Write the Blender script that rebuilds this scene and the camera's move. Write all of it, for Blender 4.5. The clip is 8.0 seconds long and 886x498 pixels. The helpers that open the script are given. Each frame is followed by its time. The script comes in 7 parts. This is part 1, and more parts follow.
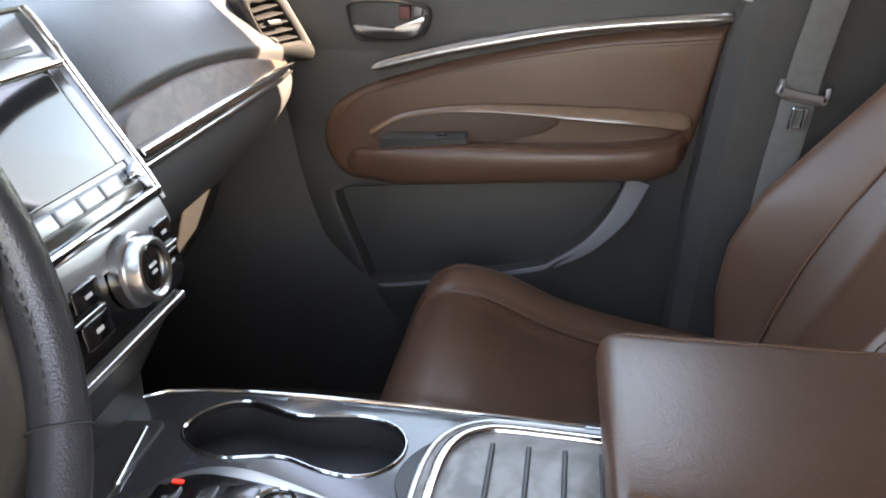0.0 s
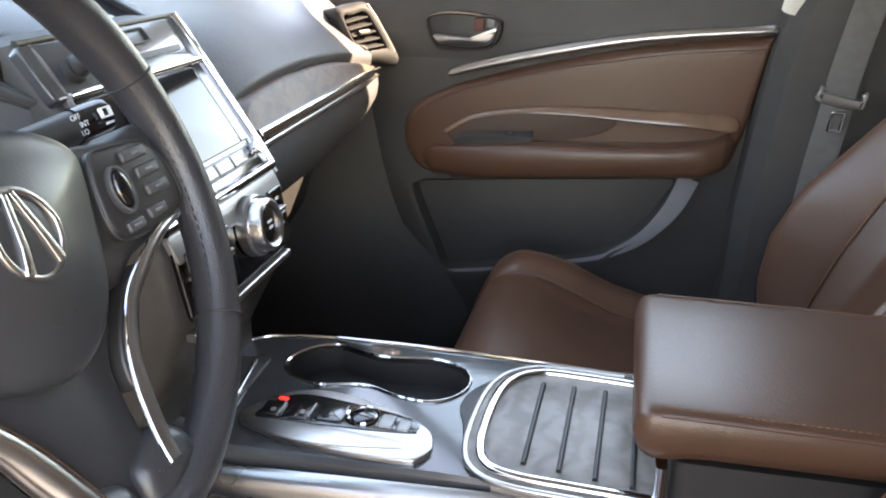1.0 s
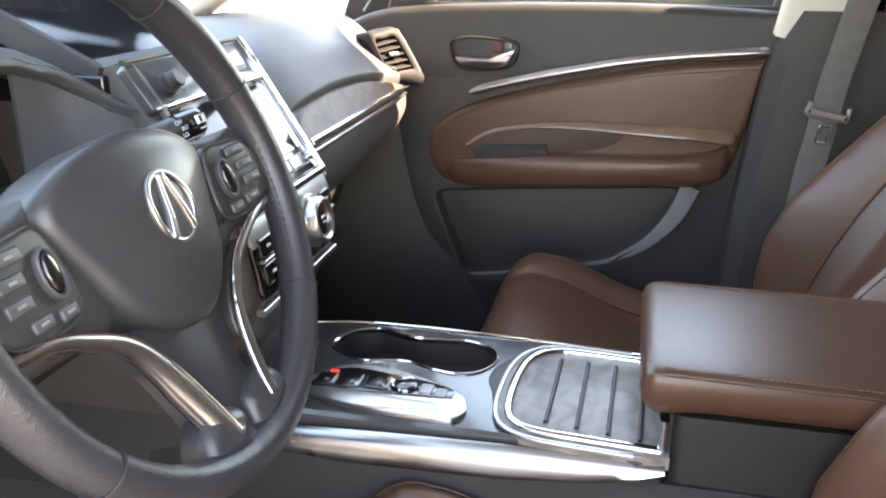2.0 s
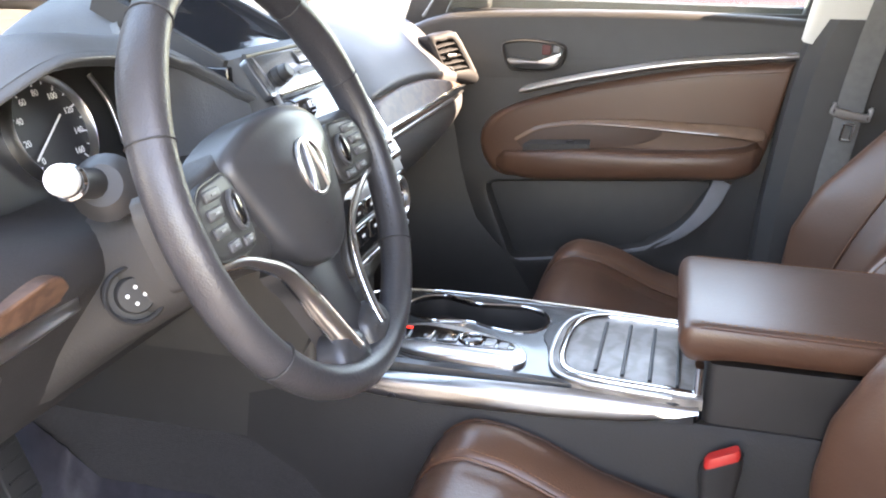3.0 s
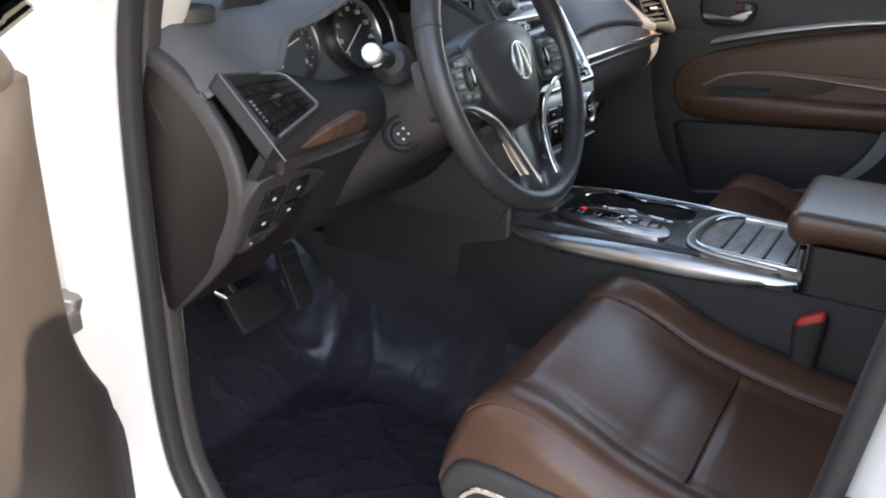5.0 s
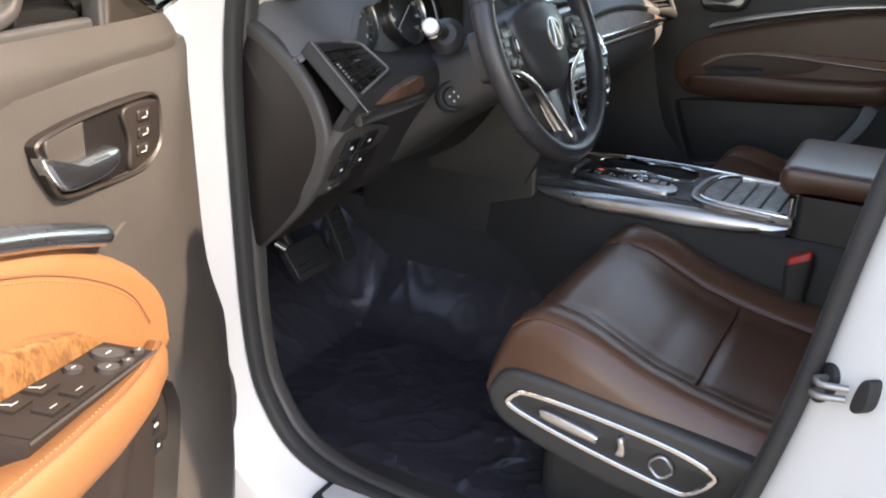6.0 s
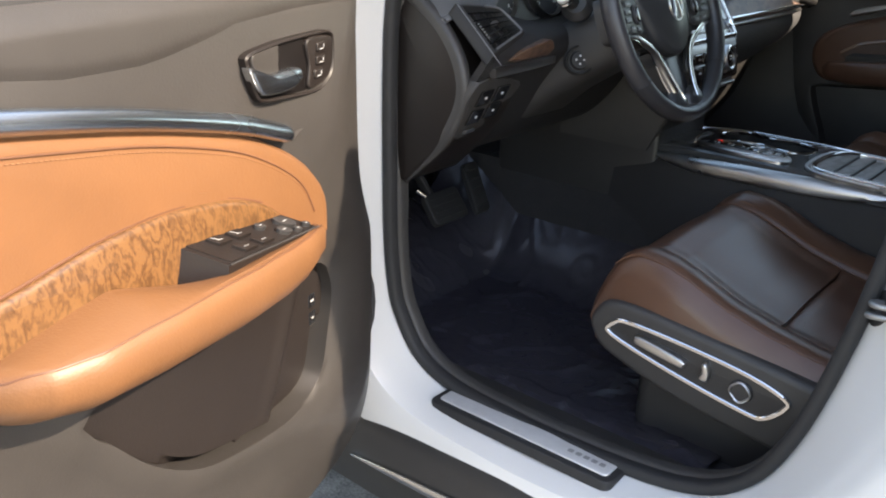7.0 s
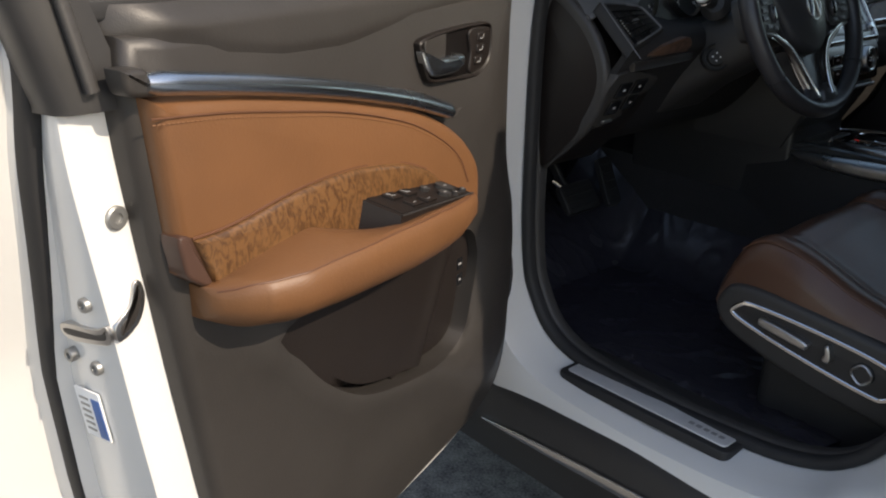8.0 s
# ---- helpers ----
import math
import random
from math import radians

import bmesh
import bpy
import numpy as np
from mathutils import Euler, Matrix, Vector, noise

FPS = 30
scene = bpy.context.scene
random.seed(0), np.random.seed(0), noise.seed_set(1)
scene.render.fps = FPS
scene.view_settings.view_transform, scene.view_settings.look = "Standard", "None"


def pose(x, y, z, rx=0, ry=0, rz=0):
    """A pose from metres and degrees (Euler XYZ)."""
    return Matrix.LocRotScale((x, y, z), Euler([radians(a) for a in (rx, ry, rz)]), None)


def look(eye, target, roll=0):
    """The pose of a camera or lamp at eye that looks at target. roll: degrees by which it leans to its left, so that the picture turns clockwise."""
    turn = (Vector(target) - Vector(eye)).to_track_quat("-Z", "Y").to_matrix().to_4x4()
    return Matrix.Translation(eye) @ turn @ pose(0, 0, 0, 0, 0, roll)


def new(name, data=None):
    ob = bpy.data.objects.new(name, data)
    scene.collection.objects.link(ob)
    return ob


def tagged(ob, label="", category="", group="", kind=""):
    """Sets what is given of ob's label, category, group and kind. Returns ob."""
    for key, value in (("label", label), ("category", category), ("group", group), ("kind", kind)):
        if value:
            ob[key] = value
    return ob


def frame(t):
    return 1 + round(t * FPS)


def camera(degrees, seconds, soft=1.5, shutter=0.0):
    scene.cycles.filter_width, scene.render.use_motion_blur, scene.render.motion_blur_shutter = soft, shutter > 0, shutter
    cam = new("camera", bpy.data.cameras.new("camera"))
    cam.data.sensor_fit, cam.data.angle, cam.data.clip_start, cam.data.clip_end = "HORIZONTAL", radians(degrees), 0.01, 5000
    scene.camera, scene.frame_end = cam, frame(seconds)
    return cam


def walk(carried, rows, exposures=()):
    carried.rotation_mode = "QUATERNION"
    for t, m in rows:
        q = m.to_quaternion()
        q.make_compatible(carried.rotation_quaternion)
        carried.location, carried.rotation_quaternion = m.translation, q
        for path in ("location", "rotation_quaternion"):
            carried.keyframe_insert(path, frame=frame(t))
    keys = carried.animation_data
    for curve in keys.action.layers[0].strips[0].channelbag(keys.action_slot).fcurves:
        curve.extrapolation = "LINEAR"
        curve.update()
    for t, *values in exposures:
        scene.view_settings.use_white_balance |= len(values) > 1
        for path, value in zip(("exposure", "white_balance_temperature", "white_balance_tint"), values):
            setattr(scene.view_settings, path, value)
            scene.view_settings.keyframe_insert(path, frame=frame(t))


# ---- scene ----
# Car axes: x to the rear, y to the passenger side, z up. Ground at z = 0.
cam = camera(55.2, 8.0, 2.0)
PATH = [
    (0, (0.017, -0.021, 1.276), (-0.221, 1.816, 0.523), 0.5),
    (0.5, (0.029, -0.102, 1.279), (-0.3, 1.73, 0.546), 0.2),
    (1, (0.045, -0.176, 1.282), (-0.355, 1.648, 0.567), 0.2),
    (1.5, (0.053, -0.241, 1.289), (-0.366, 1.588, 0.597), -0.2),
    (2.8, (0.029, -0.441, 1.299), (-0.403, 1.404, 0.657), 1.0),
    (3, (0.033, -0.474, 1.3), (-0.447, 1.356, 0.65), 0.4),
    (3.5, (0.069, -0.559, 1.293), (-0.478, 1.23, 0.586), 1.1),
    (4, (0.128, -0.645, 1.291), (-0.657, 1.049, 0.574), 1.1),
    (4.5, (0.187, -0.732, 1.288), (-0.718, 0.903, 0.575), 1.2),
    (4.7, (0.202, -0.771, 1.293), (-0.718, 0.852, 0.571), 1.3),
    (5.8, (0.242, -1.024, 1.303), (-0.686, 0.593, 0.578), 1.5),
    (6, (0.251, -1.062, 1.296), (-0.653, 0.564, 0.563), 1.5),
    (6.5, (0.329, -1.144, 1.281), (-0.656, 0.434, 0.548), 2.3),
    (7, (0.403, -1.22, 1.275), (-0.777, 0.212, 0.528), 1.7),
    (7.5, (0.453, -1.286, 1.272), (-0.853, 0.031, 0.523), 1.3),
    (8, (0.482, -1.343, 1.269), (-0.909, -0.107, 0.537), 1.0),
]
EXPOSURES = [(0.0, 4.5, 9300, 20), (1.5, 4.42, 9300, 20), (2.8, 4.92, 8900, 22), (3.0, 4.9, 8800, 22), (3.6, 4.92, 8600, 24), (4.0, 5.0, 8600, 24), (4.35, 4.55, 8500, 22), (4.7, 3.45, 8400, 20), (6.0, 3.15, 8500, 18), (6.5, 2.95, 8400, 18), (7.0, 2.65, 8000, 14), (7.5, 2.35, 7600, 12), (8.0, 1.1, 7700, 13)]
walk(cam, [(t, look(eye, target, roll)) for t, eye, target, roll in PATH], EXPOSURES)

# ---- light ----
SUN_TO = Vector((0.77, 0.19, 0.62)).normalized()
world = bpy.data.worlds.new("sky")
scene.world = world
world.use_nodes = True
wn, wl = world.node_tree.nodes, world.node_tree.links
sky = wn.new("ShaderNodeTexSky")
sky.sky_type, sky.sun_disc = "NISHITA", False
sky.sun_elevation = math.asin(SUN_TO.z)
sky.sun_rotation = math.atan2(SUN_TO.x, SUN_TO.y)
wl.new(sky.outputs[0], wn["Background"].inputs[0])
wn["Background"].inputs[1].default_value = 0.15
sun = new("sun", bpy.data.lights.new("sun", "SUN"))
sun.data.energy, sun.data.angle, sun.data.color = 2.3, radians(0.6), (1.0, 0.95, 0.87)
sun.matrix_world = look((0, 0, 8), Vector((0, 0, 8)) - SUN_TO)

# ---- kit ----
def cr(points, n=6, closed=False):
    """A smooth line through points, n steps a span."""
    p = [Vector(q) for q in points]
    out, k = [], len(p)
    for i in range(k if closed else k - 1):
        a, b, c, d = (p[(i + j) % k] if closed else p[max(0, min(k - 1, i + j))] for j in (-1, 0, 1, 2))
        for s in range(n):
            t = s / n
            out.append(0.5 * (2 * b + (c - a) * t + (2 * a - 5 * b + 4 * c - d) * t * t + (3 * b - a - 3 * c + d) * t ** 3))
    if not closed:
        out.append(p[-1].copy())
    return out


def lerp(x, xs, ys):
    return float(np.interp(x, xs, ys))


def shaded(bm, sharp=38):
    """Smooth faces with crisp edges past an angle."""
    bmesh.ops.recalc_face_normals(bm, faces=bm.faces)
    for f in bm.faces:
        f.smooth = True
    for e in bm.edges:
        if len(e.link_faces) == 2 and e.calc_face_angle(0) > radians(sharp):
            e.smooth = False
    return bm


def thing(name, base, label, category, group="", kind=""):
    ob = new(name)
    ob.empty_display_size = 0.05
    ob.matrix_basis = Matrix.Translation(base)
    return tagged(ob, label, category, group, kind)


def part(name, bm, material, parent, label="", sharp=38):
    """Links a bmesh, given in world places, as one mesh under a thing or a part."""
    me = bpy.data.meshes.new(name)
    shaded(bm, sharp)
    bm.to_mesh(me)
    bm.free()
    me.materials.append(material)
    ob = new(name, me)
    ob.parent = parent
    m = Matrix.Identity(4)
    p = parent
    while p is not None:
        m = p.matrix_basis @ m if p.type == "EMPTY" else m
        p = p.parent
    ob.matrix_parent_inverse = m.inverted() if parent.type == "EMPTY" else Matrix.Identity(4)
    return tagged(ob, label)


def loft(rings, closed=True, caps=True, bm=None, first=True):
    bm = bm or bmesh.new()
    vs = [[bm.verts.new(p) for p in r] for r in rings]
    n = len(rings[0])
    for a, b in zip(vs, vs[1:]):
        for i in range(n if closed else n - 1):
            j = (i + 1) % n
            bm.faces.new((a[i], a[j], b[j], b[i]))
    if caps and closed:
        if first:
            bm.faces.new(vs[0][::-1])
        bm.faces.new(vs[-1])
    return bm


def frames_along(path, up=(0, 0, 1), closed=False):
    k, out = len(path), []
    for i in range(k):
        a = path[(i - 1) % k] if closed or i else path[0]
        b = path[(i + 1) % k] if closed or i < k - 1 else path[-1]
        t = (b - a).normalized()
        s = t.cross(Vector(up)).normalized()
        out.append((path[i], s, s.cross(t).normalized()))
    return out


def sweep(path, profile, up=(0, 0, 1), closed=False, scale=None, bm=None):
    """Profile points (side, up) carried along a path; scale(i) shrinks it on the way."""
    path = [Vector(p) for p in path]
    rings = []
    for i, (p, s, u) in enumerate(frames_along(path, up, closed)):
        k = scale(i / max(1, len(path) - 1)) if scale else 1
        rings.append([p + s * a * k + u * b * k for a, b in profile])
    if closed:
        rings.append(rings[0])
    bm = loft(rings, True, not closed, bm)
    if closed:
        bmesh.ops.remove_doubles(bm, verts=bm.verts, dist=1e-6)
    return bm


def oval(rx, ry, n=12):
    return [(rx * math.cos(2 * math.pi * i / n), ry * math.sin(2 * math.pi * i / n)) for i in range(n)]


def bar(w, h, r=None, n=3):
    """Rounded rectangle profile."""
    r = min(w, h) * 0.3 if r is None else r
    out = []
    for cx, cy, a0 in ((w / 2 - r, h / 2 - r, 0), (-w / 2 + r, h / 2 - r, 90), (-w / 2 + r, -h / 2 + r, 180), (w / 2 - r, -h / 2 + r, 270)):
        for k in range(n + 1):
            a = radians(a0 + 90 * k / n)
            out.append((cx + r * math.cos(a), cy + r * math.sin(a)))
    return out


def inset(poly, d):
    """Moves a closed 2D outline inwards by d."""
    k, out = len(poly), []
    area = sum(poly[i][0] * poly[(i + 1) % k][1] - poly[(i + 1) % k][0] * poly[i][1] for i in range(k))
    sg = 1 if area > 0 else -1
    for i in range(k):
        a, b, c = Vector(poly[i - 1][:2]), Vector(poly[i][:2]), Vector(poly[(i + 1) % k][:2])
        t = ((b - a).normalized() + (c - b).normalized())
        t = t.normalized() if t.length > 1e-6 else (c - b).normalized()
        out.append((b.x - sg * t.y * d, b.y + sg * t.x * d))
    return out


def pillow(poly, d0, d1, r, fmap, dome=0.0, steps=4, bm=None):
    """A plate with a rounded front edge: outline poly, from depth d0 to d1, edge radius r; fmap(a, b, d) gives the place."""
    poly = [(p[0], p[1]) for p in poly]
    rings = [[fmap(a, b, d0) for a, b in poly]]
    for k in range(steps + 1):
        th = math.pi / 2 * k / steps
        q = inset(poly, r * (1 - math.cos(th)))
        rings.append([fmap(a, b, d1 - r + r * math.sin(th)) for a, b in q])
    if dome:
        q0 = inset(poly, r)
        cx, cy = sum(a for a, b in q0) / len(q0), sum(b for a, b in q0) / len(q0)
        for s in (0.85, 0.6, 0.3, 0.05):
            rings.append([fmap(cx + (a - cx) * s, cy + (b - cy) * s, d1 + dome * (1 - s * s)) for a, b in q0])
    return loft(rings, True, True, bm)


def frame_ring(poly, w, d0, d1, fmap, r=0.0015, bm=None):
    """A raised ring of width w inside an outline."""
    o, i = [(p[0], p[1]) for p in poly], inset(poly, w)
    o1, i1 = inset(poly, r), inset(poly, w - r)
    rings = [[fmap(a, b, d) for a, b in q] for q, d in ((o, d0), (o, d1 - r), (o1, d1), (i1, d1), (i, d1 - r), (i, d0), (o, d0))]
    bm = loft(rings, True, False, bm)
    bmesh.ops.remove_doubles(bm, verts=bm.verts, dist=1e-6)
    return bm


def rrect(cx, cy, w, h, r, n=4):
    return [(cx + a, cy + b) for a, b in bar(w, h, r, n)]


def circle2(cx, cy, rx, ry=None, n=28):
    return [(cx + a, cy + b) for a, b in oval(rx, ry or rx, n)]


def lathe(profile, centre, axis, n=28, bm=None, squash=1.0):
    """Rings of (radius, height) about an axis."""
    axis = Vector(axis).normalized()
    s = axis.cross(Vector((0, 0, 1)))
    s = s.normalized() if s.length > 1e-4 else Vector((1, 0, 0))
    u = axis.cross(s).normalized()
    c = Vector(centre)
    rings = [[c + axis * h + (s * math.cos(2 * math.pi * i / n) + u * squash * math.sin(2 * math.pi * i / n)) * max(r, 1e-5) for i in range(n)] for r, h in profile]
    return loft(rings, True, True, bm)


def sheet(f, nu, nv, thick, bm=None):
    """A surface f(u, v), u and v from 0 to 1, thickened against its normal."""
    bm = bm or bmesh.new()
    P = [[Vector(f(i / nu, j / nv)) for j in range(nv + 1)] for i in range(nu + 1)]
    N = [[None] * (nv + 1) for _ in range(nu + 1)]
    for i in range(nu + 1):
        for j in range(nv + 1):
            du = P[min(nu, i + 1)][j] - P[max(0, i - 1)][j]
            dv = P[i][min(nv, j + 1)] - P[i][max(0, j - 1)]
            c = du.cross(dv)
            N[i][j] = c.normalized() if c.length > 1e-9 else Vector((0, 0, 1))
    A = [[bm.verts.new(P[i][j]) for j in range(nv + 1)] for i in range(nu + 1)]
    B = [[bm.verts.new(P[i][j] - N[i][j] * thick) for j in range(nv + 1)] for i in range(nu + 1)]
    for i in range(nu):
        for j in range(nv):
            bm.faces.new((A[i][j], A[i + 1][j], A[i + 1][j + 1], A[i][j + 1]))
            bm.faces.new((B[i][j + 1], B[i + 1][j + 1], B[i + 1][j], B[i][j]))
    rim = [(i, 0) for i in range(nu)] + [(nu, j) for j in range(nv)] + [(i, nv) for i in range(nu, 0, -1)] + [(0, j) for j in range(nv, 0, -1)]
    for (i, j), (k, l) in zip(rim, rim[1:] + rim[:1]):
        bm.faces.new((A[i][j], B[i][j], B[k][l], A[k][l]))
    return bm


def block(x0, x1, y0, y1, z0, z1, r=0.004, bm=None):
    """A box with rounded upright and top edges."""
    return pillow(rrect((x0 + x1) / 2, (y0 + y1) / 2, x1 - x0, y1 - y0, r, 3), z0, z1, r * 0.8, lambda a, b, d: Vector((a, b, d)), 0, 3, bm)


def stitch_row(path, length, gap, r, bm=None, lift=(0, 0, 0)):
    """Short raised threads along a line."""
    bm = bm or bmesh.new()
    path = [Vector(p) + Vector(lift) for p in path]
    d = [0.0]
    for a, b in zip(path, path[1:]):
        d.append(d[-1] + (b - a).length)
    at = lambda s: Vector([np.interp(s, d, [p[k] for p in path]) for k in range(3)])
    s = 0.0
    while s + length < d[-1]:
        a, b = at(s), at(s + length)
        sweep([a, (a + b) / 2, b], oval(r, r, 5), up=(0.31, 0.2, 0.93), bm=bm, scale=lambda t: 0.6 + 1.6 * t * (1 - t))
        s += length + gap
    return bm


# ---- materials ----
def surface(name, colour, rough=0.5, metal=0.0, vary=0.12, scale=30.0, bump=0.0, bump_scale=300.0, coat=0.0, rough_vary=0.1, ior=1.5, stain=0.0, dark=None):
    """Colour and gloss with variation at two scales and a fine relief."""
    m = bpy.data.materials.new(name)
    m.use_nodes = True
    nt = m.node_tree
    nd, ln = nt.nodes, nt.links
    b = nd["Principled BSDF"]
    b.inputs["Metallic"].default_value, b.inputs["IOR"].default_value = metal, ior
    b.inputs["Coat Weight"].default_value, b.inputs["Coat Roughness"].default_value = coat, 0.08
    tc = nd.new("ShaderNodeTexCoord")
    n1 = nd.new("ShaderNodeTexNoise")
    n1.inputs["Scale"].default_value, n1.inputs["Detail"].default_value = scale, 5
    n2 = nd.new("ShaderNodeTexNoise")
    n2.inputs["Scale"].default_value, n2.inputs["Detail"].default_value = scale * 0.13, 3
    for n in (n1, n2):
        ln.new(tc.outputs["Object"], n.inputs["Vector"])
    mix = nd.new("ShaderNodeMath")
    mix.operation = "ADD"
    ln.new(n1.outputs["Fac"], mix.inputs[0]), ln.new(n2.outputs["Fac"], mix.inputs[1])
    ramp = nd.new("ShaderNodeMapRange")
    ramp.inputs["From Min"].default_value, ramp.inputs["From Max"].default_value = 0.6, 1.4
    ln.new(mix.outputs[0], ramp.inputs["Value"])
    cm = nd.new("ShaderNodeMix")
    cm.data_type = "RGBA"
    lo = dark or tuple(c * (1 - vary) for c in colour)
    hi = tuple(min(1, c * (1 + vary)) for c in colour)
    cm.inputs["A"].default_value, cm.inputs["B"].default_value = (*lo, 1), (*hi, 1)
    ln.new(ramp.outputs["Result"], cm.inputs["Factor"])
    ln.new(cm.outputs["Result"], b.inputs["Base Color"])
    rr = nd.new("ShaderNodeMapRange")
    rr.inputs["To Min"].default_value, rr.inputs["To Max"].default_value = max(0.02, rough - rough_vary), min(1, rough + rough_vary)
    ln.new(n2.outputs["Fac"], rr.inputs["Value"])
    ln.new(rr.outputs["Result"], b.inputs["Roughness"])
    if bump:
        v = nd.new("ShaderNodeTexVoronoi")
        v.inputs["Scale"].default_value = bump_scale
        ln.new(tc.outputs["Object"], v.inputs["Vector"])
        n3 = nd.new("ShaderNodeTexNoise")
        n3.inputs["Scale"].default_value, n3.inputs["Detail"].default_value = bump_scale * 0.4, 3
        ln.new(tc.outputs["Object"], n3.inputs["Vector"])
        ad = nd.new("ShaderNodeMath")
        ad.operation = "MULTIPLY_ADD"
        ad.inputs[1].default_value = 0.6
        ln.new(v.outputs["Distance"], ad.inputs[0]), ln.new(n3.outputs["Fac"], ad.inputs[2])
        bp = nd.new("ShaderNodeBump")
        bp.inputs["Strength"].default_value, bp.inputs["Distance"].default_value = bump, 0.0006
        ln.new(ad.outputs[0], bp.inputs["Height"])
        ln.new(bp.outputs["Normal"], b.inputs["Normal"])
    return m


def wood_material(name, light, dark, scale=14.0, stretch=(1, 1, 1), lacquer=0.6, rough=0.42):
    """Burl wood under a clear lacquer."""
    m = bpy.data.materials.new(name)
    m.use_nodes = True
    nd, ln = m.node_tree.nodes, m.node_tree.links
    b = nd["Principled BSDF"]
    tc = nd.new("ShaderNodeTexCoord")
    n = nd.new("ShaderNodeTexNoise")
    n.inputs["Scale"].default_value, n.inputs["Detail"].default_value, n.inputs["Distortion"].default_value = scale, 6, 2.4
    mp = nd.new("ShaderNodeMapping")
    mp.inputs["Scale"].default_value = stretch
    ln.new(tc.outputs["Object"], mp.inputs["Vector"])
    ln.new(mp.outputs["Vector"], n.inputs["Vector"])
    w = nd.new("ShaderNodeTexWave")
    w.inputs["Scale"].default_value, w.inputs["Distortion"].default_value, w.inputs["Detail"].default_value, w.inputs["Detail Scale"].default_value = scale * 0.9, 14, 4, 1.6
    ln.new(mp.outputs["Vector"], w.inputs["Vector"])
    a = nd.new("ShaderNodeMath")
    a.operation = "MULTIPLY_ADD"
    a.inputs[1].default_value = 0.35
    ln.new(w.outputs["Fac"], a.inputs[0]), ln.new(n.outputs["Fac"], a.inputs[2])
    r = nd.new("ShaderNodeValToRGB")
    r.color_ramp.elements[0].position, r.color_ramp.elements[0].color = 0.42, (*dark, 1)
    r.color_ramp.elements[1].position, r.color_ramp.elements[1].color = 0.82, (*light, 1)
    ln.new(a.outputs[0], r.inputs["Fac"])
    ln.new(r.outputs["Color"], b.inputs["Base Color"])
    b.inputs["Roughness"].default_value, b.inputs["Coat Weight"].default_value, b.inputs["Coat Roughness"].default_value = rough, lacquer, 0.1
    return m


def glass_material(name, tint=(0.9, 0.95, 0.93), rough=0.0):
    m = bpy.data.materials.new(name)
    m.use_nodes = True
    nd, ln = m.node_tree.nodes, m.node_tree.links
    nd.remove(nd["Principled BSDF"])
    t, g, x, f = nd.new("ShaderNodeBsdfTransparent"), nd.new("ShaderNodeBsdfGlossy"), nd.new("ShaderNodeMixShader"), nd.new("ShaderNodeFresnel")
    t.inputs["Color"].default_value = (*tint, 1)
    g.inputs["Roughness"].default_value = rough
    f.inputs["IOR"].default_value = 1.45
    ln.new(f.outputs[0], x.inputs[0]), ln.new(t.outputs[0], x.inputs[1]), ln.new(g.outputs[0], x.inputs[2])
    ln.new(x.outputs[0], nd["Material Output"].inputs["Surface"])
    return m


def glow(name, colour, strength):
    m = bpy.data.materials.new(name)
    m.use_nodes = True
    b = m.node_tree.nodes["Principled BSDF"]
    b.inputs["Base Color"].default_value = (*colour, 1)
    b.inputs["Emission Color"].default_value, b.inputs["Emission Strength"].default_value = (*colour, 1), strength
    return m


# One leather in two colours: sunlit for the driver door, shaded elsewhere.
LEATHER_LIT = surface("leather_sunlit_tone", (0.140, 0.061, 0.0240), 0.52, vary=0.1, scale=18, bump=0.35, bump_scale=420)
LEATHER_SHADE = surface("leather_shaded_tone", (0.096, 0.047, 0.030), 0.34, vary=0.12, scale=14, bump=0.35, bump_scale=420)
PIPING = surface("dark_piping", (0.10, 0.042, 0.021), 0.5)
LIP = surface("polished_brown_trim", (0.19, 0.115, 0.08), 0.24, vary=0.25, scale=30, coat=0.5)
COCOA = surface("dark_brown_plastic", (0.0115, 0.0087, 0.0078), 0.45, bump=0.2, bump_scale=700, ior=1.38)
THREAD = surface("stitch_thread", (0.20, 0.09, 0.04), 0.7)
GRAIN = surface("grained_grey_plastic", (0.0265, 0.0236, 0.0218), 0.48, vary=0.1, scale=40, bump=0.25, bump_scale=650)
SOFT = surface("soft_black_trim", (0.036, 0.034, 0.033), 0.5, vary=0.12, scale=30, bump=0.4, bump_scale=600)
DASH = surface("dash_skin", (0.079, 0.080, 0.083), 0.52, vary=0.1, scale=25, bump=0.45, bump_scale=520)
LOWER = surface("matt_lower_trim", (0.019, 0.018, 0.019), 0.62, vary=0.12, scale=30, bump=0.4, bump_scale=600, ior=1.4)
BLACK = surface("black_plastic", (0.026, 0.025, 0.025), 0.42)
GLOSS = surface("gloss_black", (0.008, 0.008, 0.009), 0.12, coat=0.5, rough_vary=0.04)
RUBBER = surface("black_rubber", (0.016, 0.016, 0.017), 0.65, bump=0.2, bump_scale=200)
WHEEL_SKIN = surface("wheel_leather", (0.032, 0.031, 0.034), 0.36, vary=0.15, scale=60, bump=0.5, bump_scale=700)
HUB = surface("moulded_hub", (0.031, 0.0315, 0.034), 0.38, vary=0.1, scale=30, bump=0.12, bump_scale=700)
CHROME = surface("bright_chrome", (0.66, 0.66, 0.66), 0.1, 1.0, vary=0.02, rough_vary=0.05)
SATIN = surface("satin_metal", (0.52, 0.51, 0.50), 0.3, 1.0, vary=0.04, scale=60, rough_vary=0.08)
